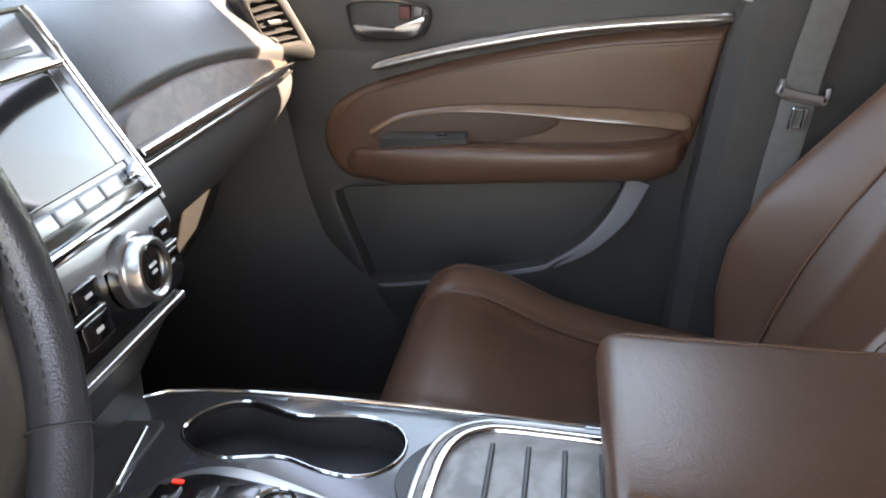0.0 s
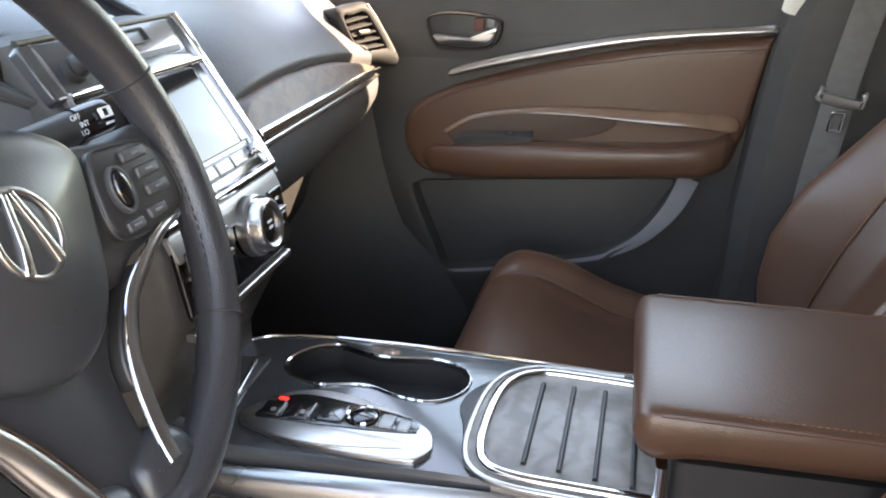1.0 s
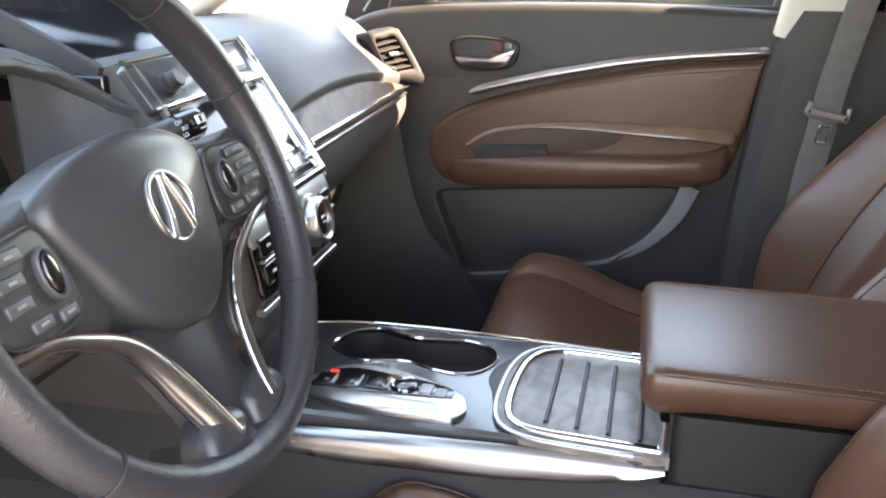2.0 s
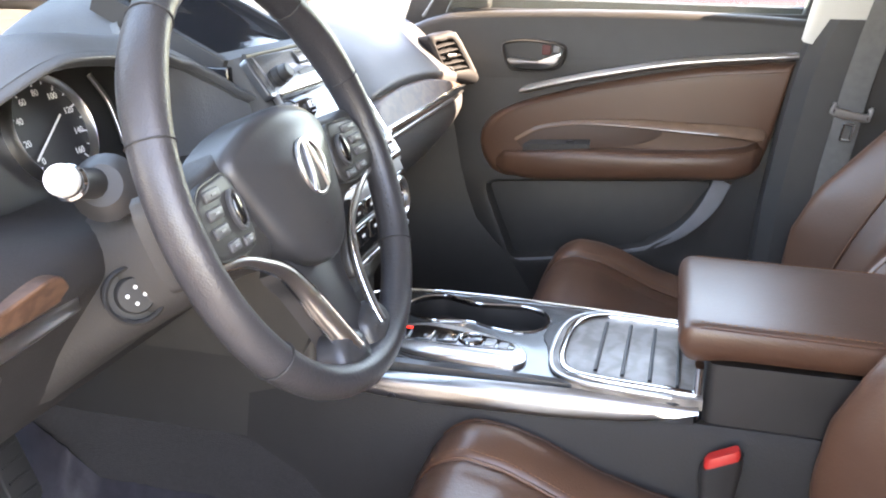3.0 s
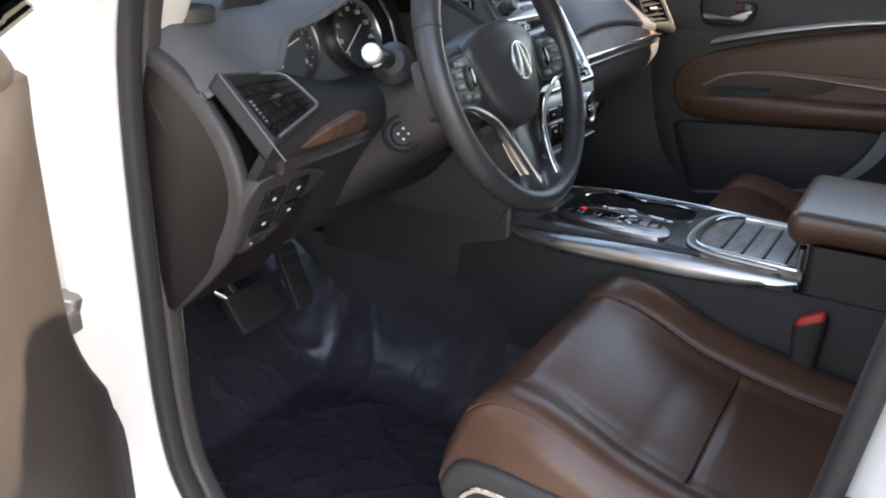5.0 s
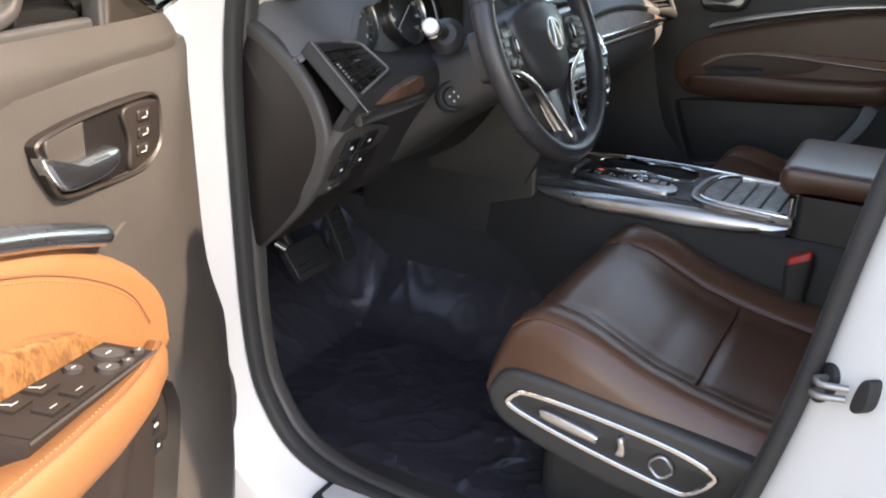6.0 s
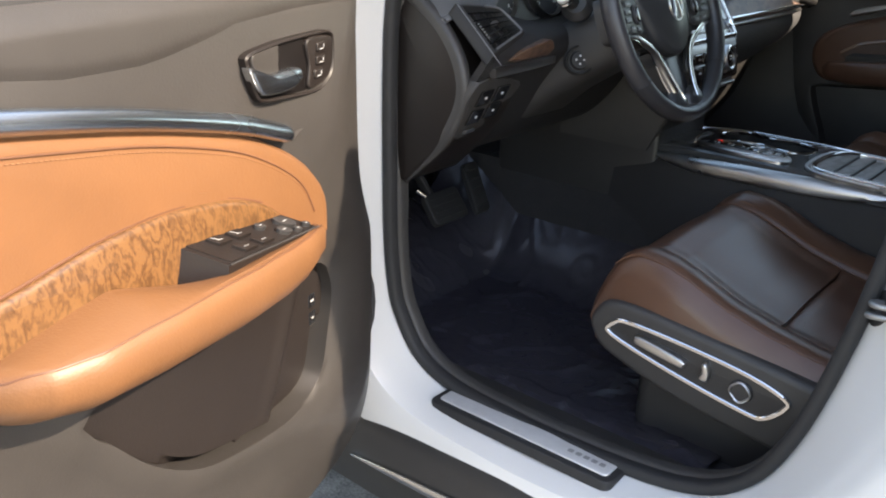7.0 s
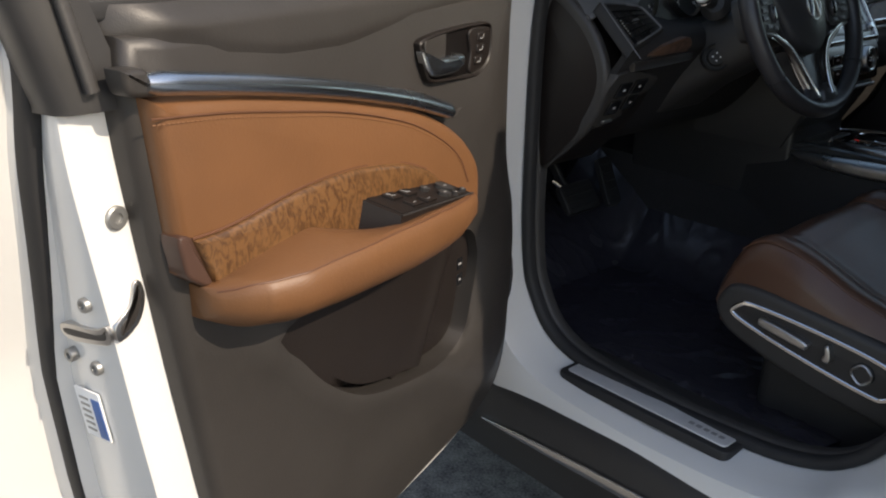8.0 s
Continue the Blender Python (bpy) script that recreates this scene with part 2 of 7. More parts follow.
SILVER = surface("silver_paint", (0.32, 0.32, 0.32), 0.35, 0.5, vary=0.04)
POD_KEY = surface("dark_pod_key", (0.055, 0.055, 0.058), 0.38)
SPOKE = surface("polished_spoke_metal", (0.42, 0.40, 0.39), 0.33, 1.0, vary=0.04, scale=60)
KEY = surface("dark_silver_key", (0.15, 0.15, 0.155), 0.35, 0.3)
CONSOLE = surface("console_grey_lacquer", (0.055, 0.058, 0.062), 0.22, 0.2, vary=0.06, coat=0.7, rough_vary=0.04)
WHITE = surface("white_car_paint", (0.62, 0.62, 0.61), 0.25, vary=0.02, coat=0.6, scale=6, rough_vary=0.06)
CARPET = surface("black_carpet", (0.020, 0.019, 0.021), 0.95, vary=0.3, scale=220, bump=0.9, bump_scale=900)
FILM = surface("plastic_wrapped_mat", (0.028, 0.027, 0.035), 0.24, vary=0.25, scale=40, bump=0.6, bump_scale=60, rough_vary=0.1)
WOOD = wood_material("burl_wood", (0.134, 0.063, 0.023), (0.066, 0.029, 0.0105), 52, (1.1, 1.1, 0.62), 0.4)
WOOD_DARK = wood_material("dark_figured_wood", (0.105, 0.056, 0.036), (0.046, 0.023, 0.015), 13, (1, 1, 1.6), 0.0, 0.5)
ASPHALT = surface("asphalt", (0.125, 0.118, 0.108), 0.9, vary=0.95, scale=160, bump=1.0, bump_scale=90)
GLASS = glass_material("clear_glass")
SCREEN = surface("screen_glass", (0.012, 0.013, 0.015), 0.06, coat=0.0, rough_vary=0.02)
PRINT_DIM = surface("pale_grey_print", (0.30, 0.30, 0.30), 0.6)
PRINT = surface("white_print", (0.75, 0.75, 0.75), 0.6)
RED = surface("red_plastic", (0.55, 0.03, 0.025), 0.4)
BELT = surface("belt_webbing", (0.12, 0.115, 0.11), 0.8, vary=0.15, scale=90, bump=0.6, bump_scale=800)
CREAM = surface("light_headliner_cloth", (0.55, 0.53, 0.49), 0.9, vary=0.05, bump=0.3, bump_scale=500)
TINTED = glass_material("privacy_glass", (0.10, 0.11, 0.11))
BLADE = surface("silver_blade", (0.50, 0.53, 0.56), 0.26, 1.0, vary=0.03, scale=40, rough_vary=0.06)
# Black of the handle cup, deepened to carry its inner shade.
CUP_SHADE = surface("shade_black_cup", (0.005, 0.004, 0.004), 0.6, ior=1.2)
BRUSHED = surface("brushed_plate", (0.60, 0.60, 0.60), 0.45, 0.3, vary=0.08, scale=80)
STEEL = surface("grey_steel", (0.32, 0.32, 0.31), 0.4, 0.8)
MOCHA = surface("recess_brown", (0.060, 0.030, 0.021), 0.45, vary=0.15, scale=20)
MAROON = surface("dark_red_plastic", (0.10, 0.025, 0.022), 0.5)
BAND = surface("mid_grey_trim", (0.17, 0.17, 0.18), 0.4)
V = Vector

# ---- ground and surroundings ----
def ground():
    bm = bmesh.new()
    bmesh.ops.create_grid(bm, x_segments=8, y_segments=8, size=400)
    me = bpy.data.meshes.new("ground")
    bm.to_mesh(me)
    bm.free()
    me.materials.append(ASPHALT)
    tagged(new("ground", me), "dark grey asphalt of a sunlit parking lot", "ground", kind="structure")


ground()


# ---- car body ----
OPENING = [(-0.05, 1.62), (-0.33, 1.45), (-0.52, 1.29), (-0.585, 1.14), (-0.592, 0.8), (-0.58, 0.63), (-0.553, 0.556), (-0.505, 0.497), (-0.425, 0.466), (-0.30, 0.457), (-0.18, 0.456),
           (0.0, 0.472), (0.1, 0.52), (0.16, 0.62), (0.205, 0.80), (0.235, 1.0), (0.262, 1.15), (0.36, 1.60)]


def opening_line(y, out=0.0, side=1, flare=0.0):
    """The door opening's outline at a depth y, moved outwards in its plane."""
    line = cr([(x, 0, z) for x, z in OPENING], 5)
    res = []
    for i, p in enumerate(line):
        t = (line[min(i + 1, len(line) - 1)] - line[max(i - 1, 0)]).normalized()
        n = V((t.z, 0, -t.x))
        k = min(1, max(0, (p.x - 0.10) / 0.10)) * min(1, max(0, (1.3 - p.z) / 0.12))
        res.append(V((p.x, y, p.z)) - n * (out + flare * k) * (-1 if side > 0 else 1))
    return res


body = thing("car_body", (0.2, 0.56, 0), "white car body around the cabin, with open driver door", "car body", kind="structure")


def jamb():
    steps = [(-0.160, -0.004, 0), (-0.175, 0.004, 0.006), (-0.235, 0.010, 0.055), (-0.268, 0.022, 0.072), (-0.28, 0.045, 0.062), (-0.285, 0.10, 0.03), (-0.28, 0.16, 0.02), (-0.20, 0.16, 0), (-0.160, 0.05, 0)]
    rings = [opening_line(y, o, 1, fl) for y, o, fl in steps]
    k = len(rings[0])
    bm = loft([[r[i] for r in rings] for i in range(k)], True, True)
    part("door_jamb", bm, WHITE, body, "white painted door jamb and sill")
    part("door_seal", sweep(opening_line(-0.172, -0.005), bar(0.020, 0.028, 0.009), up=(0, 1, 0)), RUBBER, body, "black rubber door seal")
    part("inner_seal", sweep(opening_line(-0.146, -0.006), bar(0.020, 0.030, 0.009), up=(0, 1, 0)), SOFT, body, "dark inner seal trim")


jamb()


def sill():
    part("sill_trim", loft([[V((x, y, z)) for y, z in ((-0.135, 0.47), (-0.10, 0.465), (-0.075, 0.43), (-0.07, 0.33), (-0.135, 0.33))] for x in np.linspace(-0.60, 0.25, 6)]), BLACK, body)
    fm = lambda a, b, d: V((a, b, 0.4612 + 0.006 * (a + 0.26) + d - 0.02 * (b + 0.2)))
    plate = part("scuff_plate", pillow(rrect(-0.252, -0.200, 0.362, 0.066, 0.014), -0.012, 0.006, 0.003, fm), RUBBER, body, "black scuff plate edge")
    part("scuff_inlay", pillow(rrect(-0.252, -0.198, 0.338, 0.042, 0.008), 0.004, 0.0085, 0.002, fm), BRUSHED, plate, "brushed metal scuff inlay")
    bm = bmesh.new()
    for k in range(5):
        pillow(rrect(-0.160 + 0.0145 * k, -0.198, 0.010, 0.010, 0.002), 0.007, 0.0088, 0.0003, fm, bm=bm)
    part("badge_bars", bm, SILVER, plate, "raised bar marks on the scuff plate")
    # side cladding and step under the white sill
    prof = [(-0.255, 0.43), (-0.280, 0.415), (-0.290, 0.39), (-0.298, 0.35), (-0.296, 0.30), (-0.28, 0.24), (-0.2, 0.22), (-0.2, 0.43)]
    part("side_cladding", loft([[V((x, y, z)) for y, z in prof] for x in np.linspace(-1.15, 1.9, 8)]), BLACK, body, "black lower side cladding")
    part("cladding_strip", loft([[V((x, -0.300 + a, 0.327 + 0.06 * min(0.5, x + 0.56) + b)) for a, b in bar(0.010, 0.026 * k, 0.003 * k)] for x, k in ((-0.56, 0.1), (-0.45, 0.6), (-0.3, 0.9), (0.0, 1), (0.6, 1), (1.5, 1))]), CHROME, body, "chrome strip on the cladding")


sill()


def pillar(name, path, w, h, mat, label="", up=(0, 1, 0)):
    return part(name, sweep(cr(path, 6), bar(w, h, min(w, h) * 0.3), up=up), mat, body, label)


# driver B-pillar and rear side, all white outside
def rear_side(y, sg, name, back=0.0):
    rings = []
    for z, x0 in ((0.42, 0.10 + back), (0.55, 0.13 + back), (0.8, 0.215 + back), (1.0, 0.245 + back), (1.16, 0.272 + back)):
        rings.append([V((x0 + 0.012, y, z)), V((x0 + 0.06, y - sg * 0.06, z)), V((x0 + 0.10, y - sg * 0.11, z)), V((1.9, y - sg * 0.13, z)), V((1.9, y + sg * 0.03, z)), V((x0 + 0.02, y + sg * 0.03, z))])
    part(name, loft(rings), WHITE, body, "white painted pillar and rear side panel")


rear_side(-0.165, 1, "side_panel")
rear_side(1.285, -1, "side_panel", 0.13)
pillar("b_pillar_trim", [(0.275, -0.16, 1.15), (0.32, -0.13, 1.35), (0.38, -0.06, 1.61)], 0.07, 0.06, BLACK, "black upper pillar")
pillar("b_pillar_trim", [(0.328, 1.265, 1.15), (0.360, 1.24, 1.35), (0.41, 1.18, 1.61)], 0.125, 0.05, CREAM, "light upper pillar trim")
# Unseen outer pillar piece, added to stop sun reaching the passenger seat.
pillar("b_pillar_sun_block", [(0.365, 1.340, 1.10), (0.395, 1.315, 1.35), (0.44, 1.23, 1.61)], 0.15, 0.03, BLACK, "black outer pillar piece added to block sun")
pillar("a_pillar", [(-1.02, -0.16, 1.10), (-0.60, -0.13, 1.31), (-0.06, -0.03, 1.62)], 0.07, 0.07, WHITE, "white windscreen pillar")
pillar("a_pillar", [(-1.02, 1.28, 1.10), (-0.60, 1.25, 1.31), (-0.06, 1.15, 1.62)], 0.07, 0.07, WHITE, "white windscreen pillar")
pillar("a_pillar_trim", [(-0.98, -0.08, 1.10), (-0.58, -0.06, 1.30), (-0.06, 0.02, 1.59)], 0.05, 0.06, CREAM, "light pillar trim")
pillar("a_pillar_lining", [(-0.612, -0.112, 1.140), (-0.582, -0.112, 1.20), (-0.53, -0.104, 1.285), (-0.34, -0.07, 1.44), (-0.06, 0.0, 1.60)], 0.034, 0.06, CREAM, "light lining inside the windscreen pillar")
pillar("a_pillar_trim", [(-0.98, 1.20, 1.10), (-0.58, 1.18, 1.30), (-0.06, 1.10, 1.59)], 0.05, 0.06, CREAM, "light pillar trim")


def shell():
    part("roof", sheet(lambda u, v: (-0.10 - 0.32 * math.sin(math.pi * v) ** 0.5 * (1 - u) + 2.2 * u, -0.06 + 1.24 * v, 1.66 + 0.05 * math.sin(math.pi * v) - 0.02 * (2 * u - 1) ** 2), 10, 16, 0.03), WHITE, body)
    part("headliner", sheet(lambda u, v: (-0.10 + 2.0 * u, 0.0 + 1.12 * v, 1.605 + 0.05 * math.sin(math.pi * v)), 8, 8, 0.012), CREAM, body, "light cloth headliner")
    g = part("windscreen", sheet(lambda u, v: (-1.06 + 0.98 * u - (0.10 + 0.24 * u) * math.sin(math.pi * v) ** 0.5, -0.10 + 1.32 * v + (0.5 - v) * 0.14 * u, 1.12 + 0.50 * u), 8, 10, 0.005), GLASS, body, "clear windscreen glass")
    g.visible_shadow = False
    # Unseen rails, made wide to shut the sun gap between roof and windows.
    for y in (-0.075, 1.195):
        part("roof_rail", sweep([(-0.10, y, 1.635), (0.8, y, 1.645), (1.9, y, 1.62)], bar(0.17, 0.06, 0.02)), WHITE, body, "unseen white roof rail, widened to shut out sun")
    part("rear_wall", block(1.88, 1.95, -0.2, 1.32, 0.3, 1.15), SOFT, body)
    part("bonnet", sheet(lambda u, v: (-2.1 + 1.05 * u, -0.25 + 1.62 * v, 0.98 + 0.12 * u + 0.05 * math.sin(math.pi * v)), 6, 8, 0.03), WHITE, body, "white bonnet")
    part("front_wing", block(-2.1, -0.68, -0.33, -0.22, 0.35, 1.0, 0.02), WHITE, body, "white front wing")
    part("front_wing", block(-2.1, -0.68, 1.34, 1.45, 0.35, 1.0, 0.02), WHITE, body, "white front wing")
    part("firewall", loft([[V((x, y, z)) for x, z in ((-1.05, 0.30), (-0.93, 0.36), (-1.04, 0.62), (-1.04, 1.10), (-1.10, 1.10), (-1.10, 0.30))] for y in (-0.18, 0.4, 0.9, 1.32)]), CARPET, body)
    part("cabin_floor", block(-1.02, 1.9, -0.135, 1.27, 0.28, 0.44, 0.02), CARPET, body, "black carpet")
    tunnel = [(0.40, 0.34), (0.425, 0.55), (0.445, 0.70), (0.67, 0.70), (0.69, 0.55), (0.715, 0.34)]
    part("tunnel", loft([[V((x, y, z)) for y, z in tunnel] for x in (-1.0, -0.6, 0.1, 0.8)]), CARPET, body)
    part("kick_panel", loft([[V((x, y, z)) for x, y in ((-1.03, -0.16), (-0.60, -0.155), (-0.585, -0.125), (-0.70, -0.09), (-1.03, -0.07))] for z in (0.34, 0.6, 0.88)]), SOFT, body)
    part("kick_panel", loft([[V((x, y, z)) for x, y in ((-1.03, 1.30), (xr - 0.02, 1.30), (xr, 1.272), (-0.70, 1.22), (-1.03, 1.20))] for z, xr in ((0.34, -0.20), (0.60, -0.225), (0.68, -0.275), (0.72, -0.315), (0.76, -0.350), (0.82, -0.372), (0.88, -0.387), (0.98, -0.405))]), SOFT, body)
    part("sill_trim", loft([[V((x, y, z)) for y, z in ((1.25, 0.47), (1.22, 0.465), (1.195, 0.43), (1.19, 0.33), (1.25, 0.33))] for x in np.linspace(-0.60, 0.5, 4)]), SOFT, body)


shell()


def passenger_pillar():
    # lower pillar trim behind the passenger belt
    rows = ((0.36, 0.20), (0.70, 0.222), (0.85, 0.228), (1.0, 0.244), (1.09, 0.256), (1.16, 0.274), (1.20, 0.290))
    rings = [[V((x + dx, y, z)) for dx, y in ((0.0, 1.285), (0.004, 1.245), (0.03, 1.222), (0.17, 1.215), (0.30, 1.23), (0.33, 1.285))] for z, x in rows]
    part("lower_pillar_trim", loft(rings), SOFT, body, "dark lower pillar trim")


passenger_pillar()


def privacy_windows():
    for y, sg in ((-0.20, 1), (1.32, -1)):
        part("rear_side_window", sheet(lambda u, v: (0.34 + 1.5 * u, y + sg * 0.10 * v, 1.155 + 0.47 * v), 4, 4, 0.004), TINTED, body, "dark tinted rear side window")
    part("rear_window", sheet(lambda u, v: (1.90 - 0.12 * v, -0.16 + 1.44 * u, 1.14 + 0.50 * v), 4, 4, 0.004), TINTED, body, "dark tinted rear window")


privacy_windows()


def striker():
    A, N = V((0.62, -0.785, 0)), V((-0.785, -0.62, 0))
    fm = lambda a, b, d: V((0.232, -0.170, 0.845)) + A * a + V((0.10 * b, 0, b + 0.35 * a)) + N * d
    base = part("striker_plate", pillow(circle2(0, 0, 0.021, 0.025), -0.02, 0.013, 0.002, fm), RUBBER, body, "black striker pad")
    part("striker_loop", sweep(cr([fm(0.006, 0.008, 0.010), fm(0.010, 0.009, 0.028), fm(0.026, 0.006, 0.032), fm(0.042, 0.002, 0.012)], 4), bar(0.007, 0.007, 0.003)), STEEL, base, "steel striker loop")
    part("striker_loop", sweep(cr([fm(0.006, -0.008, 0.010), fm(0.010, -0.007, 0.028), fm(0.026, -0.008, 0.032), fm(0.042, -0.010, 0.012)], 4), bar(0.007, 0.007, 0.003)), STEEL, base, "steel striker loop")
    stop = cr([(0.056, 0.014), (0.070, 0.018), (0.074, -0.022), (0.062, -0.036), (0.052, -0.026)], 4, True)
    part("pillar_stop", pillow([(p.x, p.y * 0.7 + 0.004) for p in stop], -0.02, 0.014, 0.002, fm), RUBBER, body, "black rubber stop")


striker()


def parked_car(name, x, y, paint, label, turn=0):
    """A plain parked estate car, seen far off through the side window."""
    th = thing(name, (x, y, 0), label, "car", "parked cars")
    R = Matrix.Translation((x, y, 0)) @ pose(0, 0, 0, 0, 0, turn)
    w = lambda a, b, c: R @ V((a, b, c))
    hull = [(-2.25, 0.42, 0.80, 0.78), (-2.2, 0.36, 0.92, 0.86), (-1.2, 0.32, 1.02, 0.90), (-0.6, 0.30, 1.04, 0.91), (0.8, 0.30, 1.05, 0.91), (1.9, 0.32, 1.06, 0.90), (2.2, 0.40, 1.02, 0.86), (2.28, 0.50, 0.90, 0.80)]
    rings = [[w(a, s * h, z) for s, z in ((-0.92, z0), (-1, z0 + 0.12), (-1, z1 - 0.12), (-0.93, z1), (0.93, z1), (1, z1 - 0.12), (1, z0 + 0.12), (0.92, z0))] for a, z0, z1, h in hull]
    part("body", loft(rings), paint, th)
    rings = [[w(a, s * h, z) for s, z in ((-1, 1.0), (-0.8, z1), (0.8, z1), (1, 1.0))] for a, z1, h in ((-1.0, 1.02, 0.84), (-0.35, 1.50, 0.82), (0.3, 1.58, 0.82), (1.6, 1.54, 0.82), (2.1, 1.06, 0.80))]
    part("cabin", loft(rings), GLOSS, th, "dark glass cabin")
    part("sill", loft([[w(a, s, z) for s, z in ((-0.93, 0.28), (-0.93, 0.40), (0.93, 0.40), (0.93, 0.28))] for a in (-1.9, 1.9)]), BLACK, th)
    for a in (-1.4, 1.4):
        for s in (-1, 1):
            c = w(a, s * 0.80, 0.33)
            ty = part("wheel", lathe([(0.20, -0.10), (0.31, -0.10), (0.33, -0.07), (0.33, 0.07), (0.31, 0.10), (0.20, 0.10)], c, w(0, 1, 0) - w(0, 0, 0), 24), RUBBER, th)
            part("rim", lathe([(0.20, -0.095), (0.19, -0.09), (0.06, -0.08), (0.0, -0.08), (0.0, 0.08), (0.06, 0.08), (0.19, 0.09), (0.20, 0.095)], c, w(0, 1, 0) - w(0, 0, 0), 20), SILVER, ty)


parked_car("parked_car", 0.0, 11.5, surface("red_paint", (0.45, 0.03, 0.025), 0.3, coat=0.5), "red parked car across the lot")
parked_car("parked_car", -6.2, 12.5, WHITE, "white parked car across the lot")
parked_car("parked_car", 6.4, 12.0, surface("grey_paint", (0.25, 0.26, 0.27), 0.3, coat=0.5), "grey parked car across the lot")

# ---- doors ----
DIR, NRM = V((0.292, -0.956, 0)), V((0.956, 0.292, 0))


def driver_map(x, w, z):
    w -= 0.9 * max(0, -0.33 - x) ** 2
    p = DIR * (x + 0.699) + NRM * (w - 0.525)
    return V((p.x, p.y, z))


def passenger_map(x, w, z):
    return V((x, 1.29 - w, z))


def radial(poly, c, n=72):
    """An outline seen from c, sampled at even angles."""
    pts = [V((p[0] - c[0], p[1] - c[1])) for p in poly]
    out = []
    for i in range(n):
        a = 2 * math.pi * i / n
        d, best = V((math.cos(a), math.sin(a))), 0.01
        for p, q in zip(pts, pts[1:] + pts[:1]):
            e = q - p
            den = d.x * e.y - d.y * e.x
            if abs(den) > 1e-9:
                t = (p.x * e.y - p.y * e.x) / den
                s = (p.x * d.y - p.y * d.x) / den
                if -1e-6 <= s <= 1 + 1e-6 and t > best:
                    best = t
        out.append((c[0] + d.x * best, c[1] + d.y * best))
    return out


STRIP = [(0.262, 1.137), (0.134, 1.117), (0.006, 1.0925), (-0.124, 1.061), (-0.20, 1.037), (-0.232, 1.026)]


def door(name, fmap, driver, label):
    base = fmap(-0.1, -0.1, 0.0)
    th = thing(name, base, label, "car door", "front doors")
    F2 = lambda a, b, d: fmap(a, d, b)
    # painted shell: outer skin, latch edge and inner frame
    rear = [(0.313, 1.162), (0.310, 1.12), (0.306, 1.05), (0.286, 0.9), (0.266, 0.74), (0.243, 0.60), (0.19, 0.47), (0.10, 0.415)]
    deep = lambda z: lerp(z, [0.45, 0.62, 0.83, 1.0, 1.15], [1.7, 1.75, 1.5, 1.0, 0.62])
    front = [(-0.25, 0.42), (-0.42, 0.45), (-0.545, 0.53), (-0.572, 0.70), (-0.563, 0.80), (-0.52, 0.88), (-0.487, 0.96), (-0.480, 1.05), (-0.477, 1.17)] if driver else [(-0.25, 0.42), (-0.40, 0.46), (-0.505, 0.56), (-0.525, 0.75), (-0.50, 0.9), (-0.485, 1.05), (-0.475, 1.17)]
    edge = cr([*rear, *front], 4)
    rings = []
    for d, g in ((-0.090, -0.16), (-0.045, -0.11), (-0.034, -0.09), (-0.030, -0.006), (-0.034, 0.0), (-0.060, 0.001), (-0.088, -0.006), (-0.096, 0.004), (-0.120, 0.010), (-0.122, 0.018), (-0.126, 0.070), (-0.140, 0.076), (-0.155, 0.066), (-0.168, -0.05)):
        rings.append([F2(a, b, d * (deep(b) if d < -0.035 else 1)) for a, b in inset([(p.x, p.y) for p in edge], -g)])
    shell_ = part("door_shell", loft(rings), WHITE if driver else SOFT, th, "white painted door shell and latch edge")
    seal = inset([(p.x, p.y) for p in edge], 0.002)
    part("door_rubber", sweep([F2(a, b, -0.104 * deep(b)) for a, b in seal[: len(seal)]], bar(0.020, 0.026, 0.008), up=fmap(0, 1, 0) - fmap(0, 0, 0)), RUBBER, shell_, "black door weatherstrip")
    if driver:
        rings = []
        for z, k in ((1.112, 0.0), (1.1185, 0.0), (1.16, 0.010), (1.20, 0.020), (1.26, 0.034), (1.34, 0.052)):
            rings.append([fmap(a + (k if a > 0.28 else k * 1.2), w - k * 0.5, z) for a, w in ((0.250, -0.012), (0.285, -0.014), (0.306, -0.020), (0.314, -0.030), (0.315, -0.058), (0.308, -0.068), (0.250, -0.068))])
        sash = part("sash_cover", loft(rings), BLACK, th, "black plastic cover at the window sash", 50)
        part("sash_rib", sweep([fmap(lerp(z, [1.13, 1.32], [0.290, 0.318]), lerp(z, [1.13, 1.32], [-0.010, -0.034]), z) for z in np.linspace(1.13, 1.32, 8)], bar(0.012, 0.010, 0.004), up=fmap(0, 1, 0) - fmap(0, 0, 0)), SOFT, sash)
        rail = cr([fmap(x, -0.040, z) for x, z in ((0.26, 1.190), (0.05, 1.198), (-0.12, 1.203), (-0.185, 1.206), (-0.210, 1.211), (-0.223, 1.220), (-0.229, 1.240), (-0.236, 1.30))], 5)
        part("window_frame", sweep(rail, bar(0.012, 0.020, 0.004), up=fmap(0, 1, 0) - fmap(0, 0, 0)), LOWER, th, "black window channel")
        # Added plate and bar stand in for the mirror beyond the glass.
        plate = part("mirror_stand_in", pillow([(-0.226, 1.19), (-0.230, 1.24), (-0.236, 1.30), (-0.330, 1.30), (-0.322, 1.24), (-0.316, 1.19)], -0.065, -0.040, 0.004, F2), GLOSS, th, "glossy black plate standing in for the mirror outside")
        part("mirror_bar_stand_in", sweep([fmap(x, -0.038, z) for x, z in ((-0.232, 1.230), (-0.27, 1.227), (-0.306, 1.225))], bar(0.008, 0.008, 0.002), up=fmap(0, 1, 0) - fmap(0, 0, 0)), SATIN, plate, "satin line standing in for the bright bar of the mirror")
